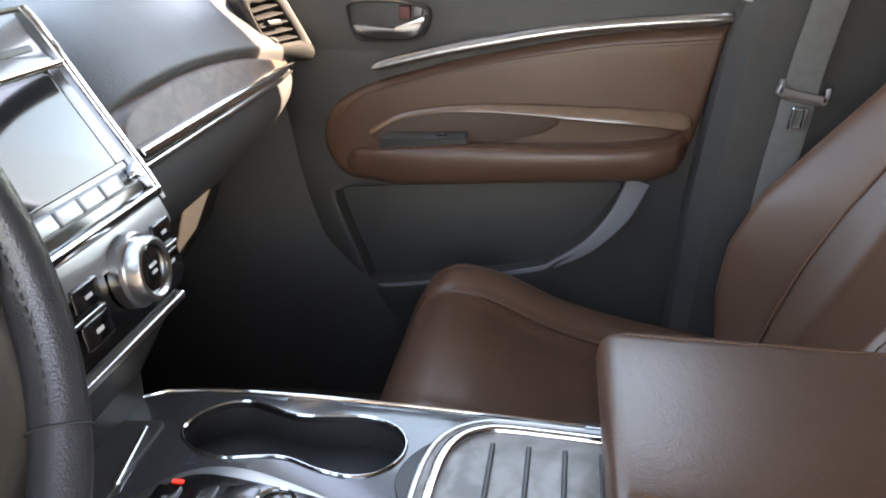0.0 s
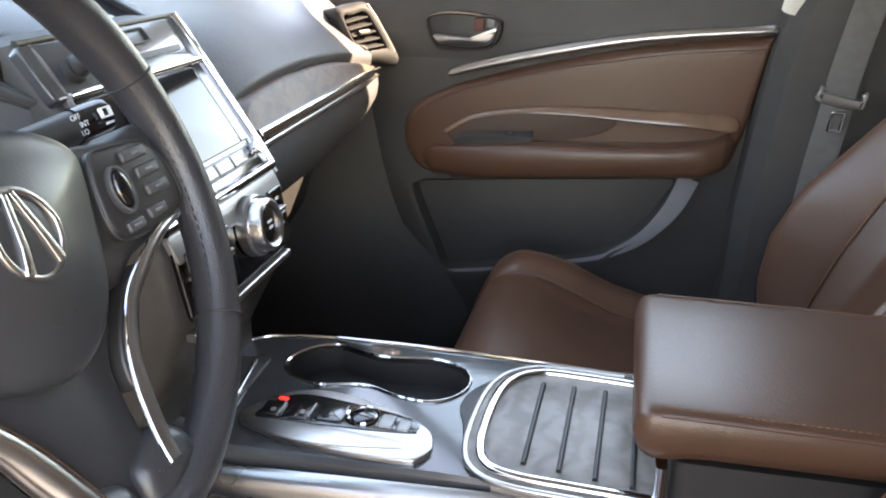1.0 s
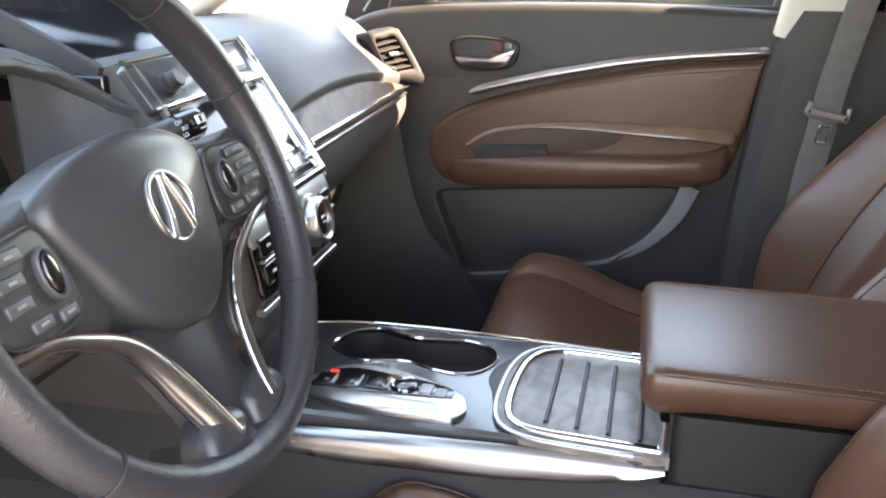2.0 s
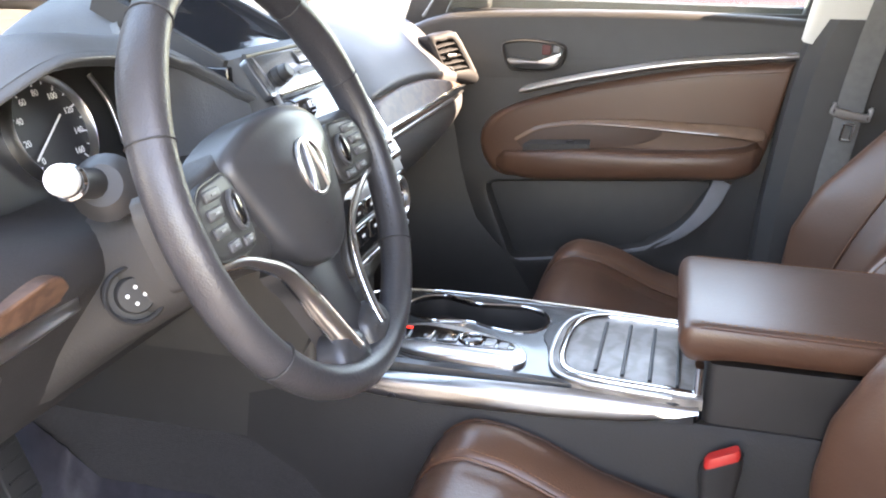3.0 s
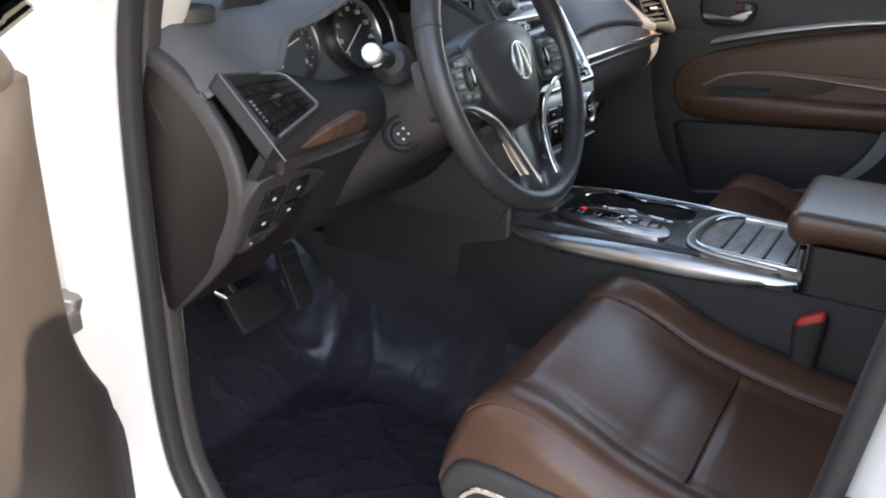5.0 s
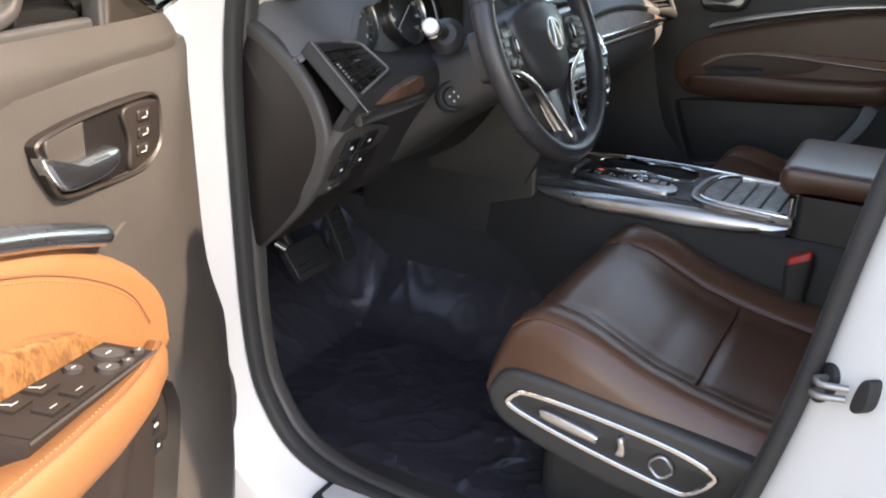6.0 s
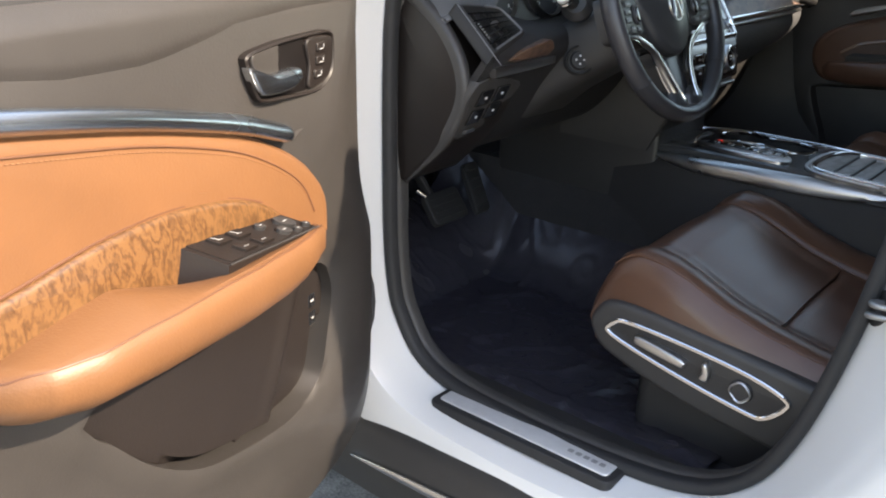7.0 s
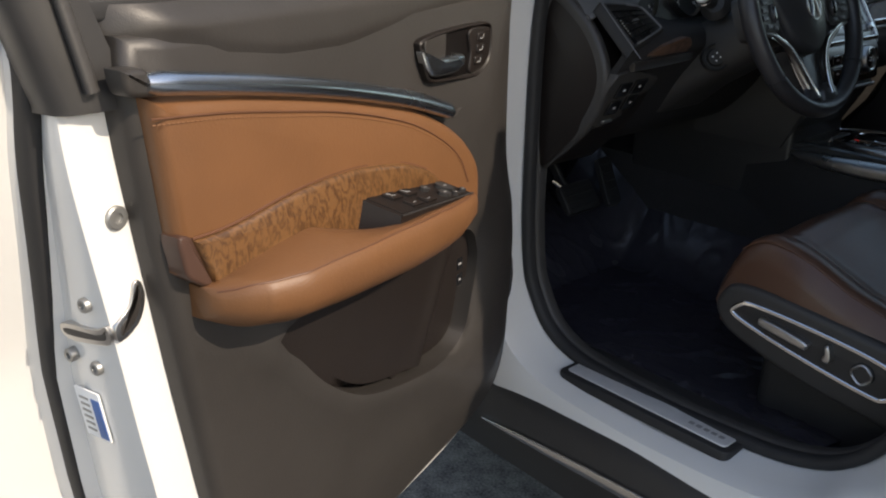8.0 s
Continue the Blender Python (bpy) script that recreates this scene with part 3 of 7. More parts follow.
        part("corner_seal", sweep([fmap(-0.314, -0.026, 1.185), fmap(-0.318, -0.026, 1.24), fmap(-0.326, -0.026, 1.30)], bar(0.010, 0.020, 0.003), up=fmap(0, 1, 0) - fmap(0, 0, 0)), RUBBER, plate, "black corner seal")
        part("sail_panel", pillow([(p.x, p.y) for p in cr([(-0.318, 1.178), (-0.322, 1.205), (-0.330, 1.25), (-0.340, 1.300), (-0.470, 1.300), (-0.457, 1.24), (-0.449, 1.195), (-0.446, 1.172), (-0.39, 1.168)], 4, True)], -0.070, -0.018, 0.010, F2), COCOA, th, "dark brown corner cover inside the mirror", 60)
    # trim panel with a pocket let into it
    outer = cr([(0.240, 1.172), (0.262, 1.165), (0.267, 1.13), (0.261, 1.06), (0.246, 0.935), (0.224, 0.77), (0.19, 0.58), (0.12, 0.475), (-0.05, 0.45), (-0.22, 0.462), (-0.36, 0.475), (-0.47, 0.495), (-0.535, 0.55), (-0.553, 0.65),
                (-0.555, 0.75), (-0.545, 0.81), (-0.500, 0.868), (-0.470, 0.93), (-0.463, 1.03), (-0.460, 1.13), (-0.450, 1.165), (-0.42, 1.172)] if driver else
               [(0.270, 1.135), (0.262, 1.06), (0.246, 0.935), (0.224, 0.77), (0.19, 0.58), (0.12, 0.475), (-0.05, 0.45), (-0.22, 0.462), (-0.34, 0.49), (-0.44, 0.53), (-0.495, 0.60),
                (-0.497, 0.72), (-0.465, 0.80), (-0.43, 0.90), (-0.425, 1.03), (-0.435, 1.13)], 5, True)
    if not driver:
        outer = [V((*q, 0)) for q in inset([(p.x, p.y) for p in outer], -0.06)]
    c = (-0.10, 0.76)
    if driver:
        pocket = cr([(0.112, 0.842), (0.082, 0.793), (0.034, 0.738), (-0.031, 0.692), (-0.108, 0.667), (-0.195, 0.651), (-0.268, 0.649), (-0.306, 0.668), (-0.322, 0.710), (-0.338, 0.767), (-0.336, 0.800), (-0.31, 0.835), (-0.2, 0.85), (-0.04, 0.86)], 4, True)
    else:
        pocket = cr([(0.137, 0.876), (0.121, 0.829), (0.085, 0.778), (0.032, 0.740), (-0.004, 0.716), (-0.156, 0.688), (-0.262, 0.674), (-0.290, 0.721), (-0.326, 0.811), (-0.326, 0.842), (-0.26, 0.852), (0.0, 0.870)], 4, True)
    o, i = radial(outer, c, 96), radial(pocket, c, 96)
    mid = [(a + (e - a) * 0.5, b + (f - b) * 0.5) for (a, b), (e, f) in zip(o, i)]
    lean_in = lambda a: min(1, max(0, (-0.20 - a) / 0.12)) if driver else 0.0
    rings = [[F2(a, b, -0.05) for a, b in o], [F2(a, b, -0.014) for a, b in o], [F2(a, b, -0.003) for a, b in inset(o, 0.005)], [F2(a, b, 0.002) for a, b in inset(o, 0.016)],
             [F2(a, b, 0.004 + 0.020 * lean_in(a)) for a, b in mid], [F2(a, b, 0.012 + 0.006 * lean_in(a)) for a, b in inset(i, -0.028)], [F2(a, b, 0.018 - 0.010 * lean_in(a)) for a, b in inset(i, -0.01)], [F2(a, b, 0.016 - 0.012 * lean_in(a)) for a, b in i],
             [F2(a, b, 0.006) for a, b in inset(i, 0.001 if driver else 0.003)], [F2(a, b, -0.045 if driver else -0.004) for a, b in inset(i, 0.0013 if driver else 0.008)], [F2(a, b, -0.055 if driver else -0.010) for a, b in inset(i, 0.010)]]
    panel = part("trim_panel", loft(rings), GRAIN if driver else SOFT, th, "grained dark grey-brown lower door trim", 60)
    if driver:
        # back wall: nearly flush with the lip, a slot along its foot, a crease before the button panel
        def wall(a, b, k):
            x, z = c[0] + (a - c[0]) * k, c[1] + (b - c[1]) * k
            xc = lerp(z, [0.66, 0.81], [-0.175, -0.255])
            q_ = min(1, max(0, (xc - x) / 0.030))
            w = 0.002 - 0.012 * q_ * q_ * (3 - 2 * q_) + 0.004 * math.exp(-((x - xc - 0.006) / 0.014) ** 2)
            foot = min(1, max(0, (0.745 - b) / 0.03)) * min(1, max(0, (0.02 - a) / 0.08)) * min(1, max(0, (k - 0.90) / 0.012))
            return fmap(x, w - 0.034 * foot, z)
        rings = [[wall(a, b, k) for a, b in inset(i, 0.0016)] for k in (1.0, 0.96, 0.914, 0.90, 0.885, *np.linspace(0.86, 0.08, 22))]
        part("pocket_liner", loft(rings, True, True, None, False), COCOA, panel, "smooth dark brown pocket wall", 70)
        part("pocket_latch", pillow(rrect(-0.125, 0.668, 0.012, 0.006, 0.001), -0.03, -0.004, 0.001, F2), COCOA, panel)
    else:
        part("pocket_liner", pillow(inset(i, 0.006), -0.03, -0.006, 0.001, F2), SOFT, panel, "dark pocket lining")
        band = [F2(a, b, 0.016) for a, b in [(p.x, p.y) for p in cr([V((0.156, 0.880, 0)), V((0.133, 0.822, 0)), V((0.090, 0.768, 0)), V((0.042, 0.735, 0)), V((0.0, 0.718, 0)), V((-0.15, 0.687, 0)), V((-0.262, 0.671, 0))], 8)]]
        part("pocket_band", sweep(band, bar(0.038, 0.008, 0.003), up=fmap(0, 1, 0) - fmap(0, 0, 0), scale=lambda t: lerp(t, [0, 0.17, 0.33, 0.5, 0.66, 1], [1.0, 0.85, 0.6, 0.35, 0.22, 0.16])), BAND, panel, "lighter grey pocket edge")
    # upper shoulder pad
    def shoulder(u, v):
        x = (-0.464 if driver else -0.437) + u * (0.736 if driver else 0.709)
        zb = lerp(x, [-0.437, -0.30, -0.232, -0.124, 0.006, 0.134, 0.272], [1.0, 1.015, 1.028, 1.058, 1.088, 1.112, 1.132])
        z = zb + v * (1.196 - zb)
        k = (z - 1.0) / 0.196
        if driver:
            zc = lerp(x, [-0.46, -0.26, -0.13, -0.02, 0.07, 0.15, 0.20, 0.27], [1.165, 1.157, 1.143, 1.132, 1.134, 1.146, 1.166, 1.196])
            e = min(1, max(0, (z - zc + 0.018) / 0.034))
            fade = lerp(x, [-0.30, -0.05], [0.25, 1.0])
            w = -0.002 + 0.0066 * fade * e * e * (3 - 2 * e) - 0.36 * max(0, z - zc - 0.010) ** 1.25 - 0.30 * max(0, k - 0.88) ** 1.5
        else:
            zc = lerp(x, [-0.44, -0.26, -0.10, 0.03, 0.13, 0.27], [1.176, 1.172, 1.160, 1.150, 1.152, 1.172])
            e = min(1, max(0, (z - zc + 0.010) / 0.020))
            w = -0.004 + 0.0055 * e * e * (3 - 2 * e) + 0.009 * math.sin(math.pi * min(1, max(0, k * 0.95))) - 0.10 * max(0, k - 0.50) ** 1.5 - 0.30 * max(0, k - 0.80) ** 1.5
        if u > 0.92:
            w -= 0.035 * ((u - 0.92) / 0.08) ** 2
        if u < 0.06:
            w -= 0.02 * (1 - u / 0.06) ** 2
        return fmap(x, w, z)
    bm = sheet(shoulder, 48, 36, -0.012 if driver else 0.012)
    part("shoulder_pad", bm, GRAIN if driver else SOFT, th, "soft grained upper door pad", 60)
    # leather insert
    # Light sits in the colour: sunlit copy for the driver, shaded for the passenger.
    hide = LEATHER_LIT if driver else LEATHER_SHADE
    line2 = lambda pts, n=5: [(p.x, p.y) for p in cr([V((*q, 0)) for q in pts], n)]
    if driver:
        poly = line2([(0.256, 1.122), (0.164, 1.113), (0.088, 1.100), (-0.003, 1.082), (-0.087, 1.061), (-0.161, 1.039), (-0.230, 1.007), (-0.285, 0.970), (-0.313, 0.930), (-0.316, 0.880)])
        poly += line2([(-0.29, 0.864), (-0.1, 0.905), (0.1, 0.938), (0.240, 0.955)], 4)
        seam2 = [(0.262, 1.107), (0.178, 1.098), (0.103, 1.086), (0.014, 1.070), (-0.069, 1.049), (-0.141, 1.025), (-0.209, 0.990), (-0.250, 0.958), (-0.273, 0.920)]
    else:
        poly = line2([(0.264, 1.117), (0.111, 1.103), (0.029, 1.090), (-0.054, 1.073), (-0.140, 1.054), (-0.227, 1.029), (-0.275, 1.012), (-0.319, 0.988), (-0.341, 0.960), (-0.346, 0.930), (-0.338, 0.898), (-0.318, 0.870), (-0.285, 0.856), (-0.22, 0.857), (-0.1, 0.868), (0.05, 0.880), (0.18, 0.886), (0.215, 0.905), (0.236, 0.960)])
        seam2 = [(0.256, 1.099), (0.112, 1.087), (0.03, 1.075), (-0.053, 1.060), (-0.139, 1.043), (-0.227, 1.018), (-0.285, 0.995), (-0.315, 0.965)]
    insert = part("leather_insert", pillow(poly, -0.01, 0.022, 0.016, F2, 0.004 if driver else 0.0006), hide, th, "brown leather insert, sunlit tone" if driver else "brown leather insert, shaded tone", 50)
    seam = [fmap(x, 0.0232, z) for x, z in line2(seam2, 6)]
    part("seam", sweep(seam, oval(0.0011, 0.0011, 6), up=(0.2, 0.2, 0.95)), PIPING, insert)
    part("stitching", stitch_row([p + (fmap(0, 0.0006, -0.0050) - fmap(0, 0, 0)) for p in seam], 0.0035, 0.0018, 0.0006), THREAD if driver else PIPING, insert, "fine stitches")
    # metal strip: a blade, bright on its upper slope
    strip = STRIP if driver else [(0.266, 1.129), (0.188, 1.123), (0.109, 1.116), (0.028, 1.106), (-0.054, 1.091), (-0.138, 1.074), (-0.225, 1.053), (-0.264, 1.040)]
    sp = [fmap(x, 0.020, z) for x, z in line2(strip, 6)]
    up = fmap(0, 1, 0) - fmap(0, 0, 0)
    sg = -1 if driver else 1
    k = 1.0 if driver else 0.78
    blade = [(sg * a * k, b * k) for a, b in ((0.0110, 0.0), (0.0100, 0.0035), (0.0070, 0.0070), (0.0025, 0.0100), (-0.0015, 0.0110), (-0.0055, 0.0098), (-0.0090, 0.0065), (-0.0105, 0.0020), (-0.0100, -0.004), (0.0100, -0.004))]
    part("metal_strip", sweep(sp, blade, up=up, scale=lambda t: 0.75 + 0.25 * min(1, t / 0.03) if t < 0.88 else 1.0 - 0.75 * ((t - 0.88) / 0.12) ** 2), BLADE if driver else SATIN, th, "satin metal trim strip", 50)
    if driver:
        cap = [(0.284, 1.150), (0.262, 1.149), (0.254, 1.140), (0.246, 1.130), (0.247, 1.124), (0.275, 1.127), (0.282, 1.135)]
        part("strip_end", pillow(line2(cap + cap[:1], 3)[:-1], 0.0, 0.0235, 0.006, F2), GRAIN, th, "brown end piece of the metal strip")
    # wood inlay
    if driver:
        poly = line2([(0.232, 0.990), (0.195, 0.989), (0.157, 0.992), (0.116, 0.997), (0.072, 1.001), (0.024, 1.002), (-0.028, 0.999), (-0.103, 0.986), (-0.161, 0.964), (-0.195, 0.940)], 4)
        poly += line2([(-0.20, 0.905), (-0.05, 0.905), (0.1, 0.915), (0.206, 0.925)], 3)
        part("wood_inlay", pillow(poly, 0.012, 0.031, 0.007, F2, 0.003), WOOD, th, "glossy burl wood inlay", 60)
        groove = [fmap(x, 0.0245, z + 0.0015) for x, z in line2([(0.232, 0.990), (0.195, 0.989), (0.157, 0.992), (0.116, 0.997), (0.072, 1.001), (0.024, 1.002), (-0.028, 0.999), (-0.103, 0.986), (-0.161, 0.964)], 5)]
        part("inlay_groove", sweep(groove, oval(0.0016, 0.0016, 6), up=up), PIPING, insert, "dark groove over the inlay")
        tab = cr([(0.246, 0.996), (0.228, 0.990), (0.214, 0.964), (0.205, 0.932), (0.218, 0.938), (0.238, 0.953), (0.243, 0.970)], 3, True)
        part("inlay_end", pillow([(p.x, p.y) for p in tab], 0.0, 0.0242, 0.004, F2), MOCHA, th, "dark brown end piece of the inlay")
    else:
        poly = line2([(0.034, 0.984), (-0.075, 0.986), (-0.171, 0.981), (-0.223, 0.966), (-0.266, 0.938)], 4) + line2([(-0.255, 0.926), (-0.179, 0.926), (-0.109, 0.930), (-0.048, 0.938), (0.003, 0.952), (0.026, 0.966)], 3)
        part("wood_inlay", pillow(poly, 0.012, 0.0272, 0.0016, F2), MOCHA, th, "dark brown grip recess")
        lip = cr([fmap(x, w, z) for x, w, z in ((0.226, 0.020, 0.976), (0.15, 0.033, 0.983), (0.05, 0.034, 0.986), (-0.031, 0.032, 0.988), (-0.12, 0.030, 0.986), (-0.18, 0.027, 0.978), (-0.225, 0.025, 0.966), (-0.268, 0.022, 0.940))], 6)
        part("inlay_lip", sweep(lip, [(0.012, -0.006), (0.0115, 0.001), (0.008, 0.006), (-0.004, 0.0135), (-0.009, 0.0145), (-0.012, 0.011), (-0.012, -0.006)], up=up, scale=lambda t: min(1, 0.35 + t / 0.05) * (1.15 - 0.75 * min(1, t / 0.62)) if t < 0.62 else 0.40 - 0.1 * (t - 0.62)), LIP, th, "polished brown lip over the grip", 60)
    # armrest
    if driver:
        T = dict(zi=([-0.274, -0.02, 0.006, 0.046, 0.083, 0.127, 0.169, 0.21, 0.222], [0.900, 0.922, 0.931, 0.947, 0.961, 0.957, 0.951, 0.944, 0.938]),
                 zs=([-0.274, -0.262, -0.23, -0.2, -0.1, 0.0, 0.1, 0.2, 0.222], [0.896, 0.908, 0.920, 0.927, 0.938, 0.944, 0.947, 0.946, 0.936]),
                 ws=([-0.276, -0.268, -0.255, -0.23, -0.18, -0.12, -0.05, 0.07, 0.15, 0.19, 0.208, 0.217, 0.222], [0.022, 0.036, 0.048, 0.062, 0.080, 0.092, 0.098, 0.100, 0.095, 0.080, 0.062, 0.046, 0.034]),
                 zb=([-0.274, -0.262, -0.235, -0.17, -0.07, 0.05, 0.15, 0.2, 0.222], [0.888, 0.876, 0.866, 0.861, 0.867, 0.877, 0.885, 0.893, 0.904]))
        xs = [*np.linspace(0.222, 0.19, 9), *np.linspace(0.184, -0.23, 40), *np.linspace(-0.236, -0.276, 9)]
    else:
        T = dict(zi=([-0.312, -0.13, 0.04, 0.12, 0.187, 0.22], [0.908, 0.930, 0.936, 0.941, 0.952, 0.968]),
                 zs=([-0.312, -0.292, -0.13, 0.04, 0.12, 0.187, 0.222], [0.900, 0.914, 0.929, 0.934, 0.938, 0.944, 0.955]),
                 ws=([-0.312, -0.29, -0.25, -0.18, -0.05, 0.10, 0.17, 0.205, 0.222], [0.018, 0.034, 0.046, 0.055, 0.060, 0.060, 0.056, 0.044, 0.020]),
                 zb=([-0.312, -0.29, -0.22, -0.13, 0.05, 0.17, 0.21, 0.222], [0.876, 0.864, 0.860, 0.867, 0.880, 0.886, 0.900, 0.914]))
        xs = [*np.linspace(0.222, 0.19, 9), *np.linspace(0.184, -0.27, 40), *np.linspace(-0.276, -0.312, 9)]
    at_x = lambda key, x: float(np.interp(x, *T[key]))
    rings = []
    for x in xs:
        zi, zs, ws, zb = (at_x(k, x) for k in ("zi", "zs", "ws", "zb"))
        wb, h = ws - (0.026 if driver else 0.014) * min(1, ws / 0.07), zs - zb
        e = min(0.028, ws * 0.5)
        prof = [(0.0, zi), (e, zi)] + [(e + (ws - 0.006 - e) * t, zi + (zs - zi) * t + 0.003 * math.sin(math.pi * t)) for t in (0.3, 0.6, 0.85)]
        prof += [(ws - 0.005, zs + 0.0004), (ws - 0.0010, zs - 0.0022), (ws + 0.0020, zs - h * 0.22), (ws + 0.0016, zs - h * 0.5), ((ws + wb) / 2 + 0.003, zs - h * 0.76), (wb, zb + 0.004), (wb - 0.008, zb), (0.0, zb)]
        rings.append([fmap(x, w, z) for w, z in prof])
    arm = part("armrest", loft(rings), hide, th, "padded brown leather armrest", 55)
    ends = (0.219, -0.266) if driver else (0.215, -0.300)
    edge_at = lambda x, dw, dz: fmap(x, at_x("ws", x) - 0.0035 + dw, at_x("zs", x) - 0.0002 + dz)
    span = np.linspace(*ends, 60)
    part("seam", sweep([edge_at(x, 0, 0) for x in span], oval(0.0010, 0.0010, 6)), PIPING, arm)
    part("stitching", stitch_row([edge_at(x, -0.0055, 0.0004) for x in span], 0.0035, 0.0018, 0.0006), THREAD if driver else PIPING, arm, "fine stitches")
    # switch pod
    if driver:
        A, B, C, E = (V(q) for q in ((-0.011, 0.031, 0.966), (-0.032, 0.074, 0.9475), (-0.212, 0.064, 0.9265), (-0.188, 0.031, 0.943)))
    else:
        A, B, C, E = (V(q) for q in ((-0.112, 0.027, 0.950), (-0.112, 0.040, 0.941), (-0.250, 0.036, 0.933), (-0.235, 0.027, 0.943)))
    nn = (C - A).cross(E - B).normalized()
    nn = nn if nn.z > 0 else -nn
    def pod(u, v, d):
        q = A * (1 - u) * (1 - v) + B * (1 - u) * v + C * u * v + E * u * (1 - v) + nn * d
        return fmap(q.x, q.y, q.z)
    rings = []
    for s in (0.0, 0.25, 0.5, 0.75, 1.0):
        i0, o0 = A.lerp(E, s), B.lerp(C, s)
        rings.append([fmap(i0.x + (0.014 if driver and s == 0 else 0), i0.y, 0.90), pod(s, 0, 0), pod(s, 1, 0), fmap(o0.x + (0.008 if driver and s == 0 else 0), o0.y, 0.90)])
    sw = part("switch_panel", loft(rings), COCOA if driver else BLACK, th, "dark window switch panel")
    part("panel_face", pillow([(0.04, 0.05), (0.04, 0.95), (0.5, 0.96), (0.96, 0.93), (0.96, 0.07), (0.5, 0.05)], -0.002, 0.0010, 0.0004, pod), COCOA if driver else BLACK, sw)
    rows = ((0.24, 0.26), (0.42, 0.26), (0.28, 0.72), (0.46, 0.72)) if driver else ((0.30, 0.5),)
    for u0, v0 in rows:
        fm = lambda a, b, d, u0=u0, v0=v0: pod(u0 + a, v0 + b, d)
        b_ = part("window_switch", pillow([(-0.060, -0.15), (0.060, -0.15), (0.060, 0.15), (-0.060, 0.15)], -0.002, 0.0045, 0.0015, fm), COCOA if driver else BLACK, sw, "rocker window switch")
        part("mark", pillow([(-0.026, 0.02), (0.018, 0.02), (0.018, 0.030), (-0.026, 0.030)], 0.004, 0.0050, 0.0002, fm), PRINT_DIM, b_)
        if driver and v0 < 0.5:
            part("mark", pillow([(-0.034, -0.12), (-0.031, -0.12), (-0.012, 0.02), (-0.015, 0.02)], 0.004, 0.0051, 0.0002, fm), PRINT_DIM, b_)
    if driver:
        for u0, v0, ru, rv in ((0.63, 0.28, 0.035, 0.13), (0.70, 0.72, 0.045, 0.18), (0.84, 0.42, 0.060, 0.28), (0.93, 0.80, 0.026, 0.10), (0.80, 0.86, 0.026, 0.10)):
            fm = lambda a, b, d, u0=u0, v0=v0: pod(u0 + a, v0 + b, d)
            b_ = part("mirror_knob", pillow(circle2(0, 0, ru, rv, 18), -0.002, 0.0055, 0.0004, fm), BLACK, sw)
            part("mark", pillow([(-ru * 0.4, -0.012), (ru * 0.3, -0.012), (ru * 0.3, 0.010), (-ru * 0.4, 0.010)], 0.0045, 0.006, 0.0002, fm), PRINT_DIM, b_)
        # edge line of the pod against the leather
        part("pod_rim", sweep([pod(u, 1.02, 0.0006) for u in np.linspace(0.0, 1.0, 12)], oval(0.0014, 0.0014, 6), up=up), BLACK, sw)
    # inner handle
    HB = 0.008
    F3 = lambda a, b, d: fmap(a, d + HB, b)
    if driver:
        bez = [(p.x, p.y) for p in cr([(-0.166, 1.124), (-0.200, 1.130), (-0.245, 1.133), (-0.300, 1.134), (-0.339, 1.132), (-0.349, 1.118), (-0.346, 1.086), (-0.330, 1.070), (-0.304, 1.062), (-0.240, 1.065), (-0.195, 1.069), (-0.179, 1.080), (-0.166, 1.110)], 4, True)]
        bezel = part("handle_bezel", frame_ring(bez, 0.0042, -0.012, 0.0055, F3, 0.002), COCOA, th, "dark brown handle surround")
        # Almost flush; the shade of a deep cup is painted by near-black colour.
        part("handle_cup", pillow(inset(bez, 0.005), -0.014, 0.0005, 0.0005, F3), CUP_SHADE, bezel, "black handle cup with its depth shade in the colour")
        part("finger_plate", pillow([(p.x, p.y) for p in cr([(-0.176, 1.122), (-0.186, 1.126), (-0.222, 1.128), (-0.227, 1.124), (-0.226, 1.101), (-0.222, 1.098), (-0.190, 1.100), (-0.178, 1.110)], 4, True)], -0.008, 0.0040, 0.002, F3), GRAIN, bezel, "grey-brown finger plate")
        lever = [(p.x, p.y) for p in cr([(-0.164, 1.112), (-0.178, 1.108), (-0.197, 1.099), (-0.228, 1.100), (-0.258, 1.099), (-0.266, 1.094), (-0.264, 1.084), (-0.242, 1.076), (-0.195, 1.077), (-0.180, 1.084), (-0.170, 1.098)], 4, True)]
        part("lever", pillow(lever, -0.002, 0.011, 0.005, F3, 0.002), BLADE, bezel, "polished metal handle lever", 60)
        part("button_panel", pillow([(p.x, p.y) for p in cr([(-0.284, 1.127), (-0.334, 1.127), (-0.342, 1.116), (-0.339, 1.090), (-0.326, 1.076), (-0.300, 1.069), (-0.284, 1.072), (-0.288, 1.098)], 4, True)], -0.008, 0.0060, 0.003, F3), COCOA, bezel, "dark lock button panel")
        for a, b in ((-0.313, 1.116), (-0.311, 1.1005), (-0.306, 1.085)):
            b_ = part("lock_button", pillow(rrect(a, b, 0.022, 0.0115, 0.003), 0.004, 0.0085, 0.002, F3), COCOA, bezel, "black lock button")
            part("mark", pillow(rrect(a + 0.002, b - 0.002, 0.008, 0.0011, 0.0003), 0.008, 0.0091, 0.0002, F3), PRINT_DIM, b_)
            part("mark", pillow(rrect(a - 0.003, b + 0.001, 0.0012, 0.004, 0.0003), 0.008, 0.0091, 0.0002, F3), PRINT_DIM, b_)
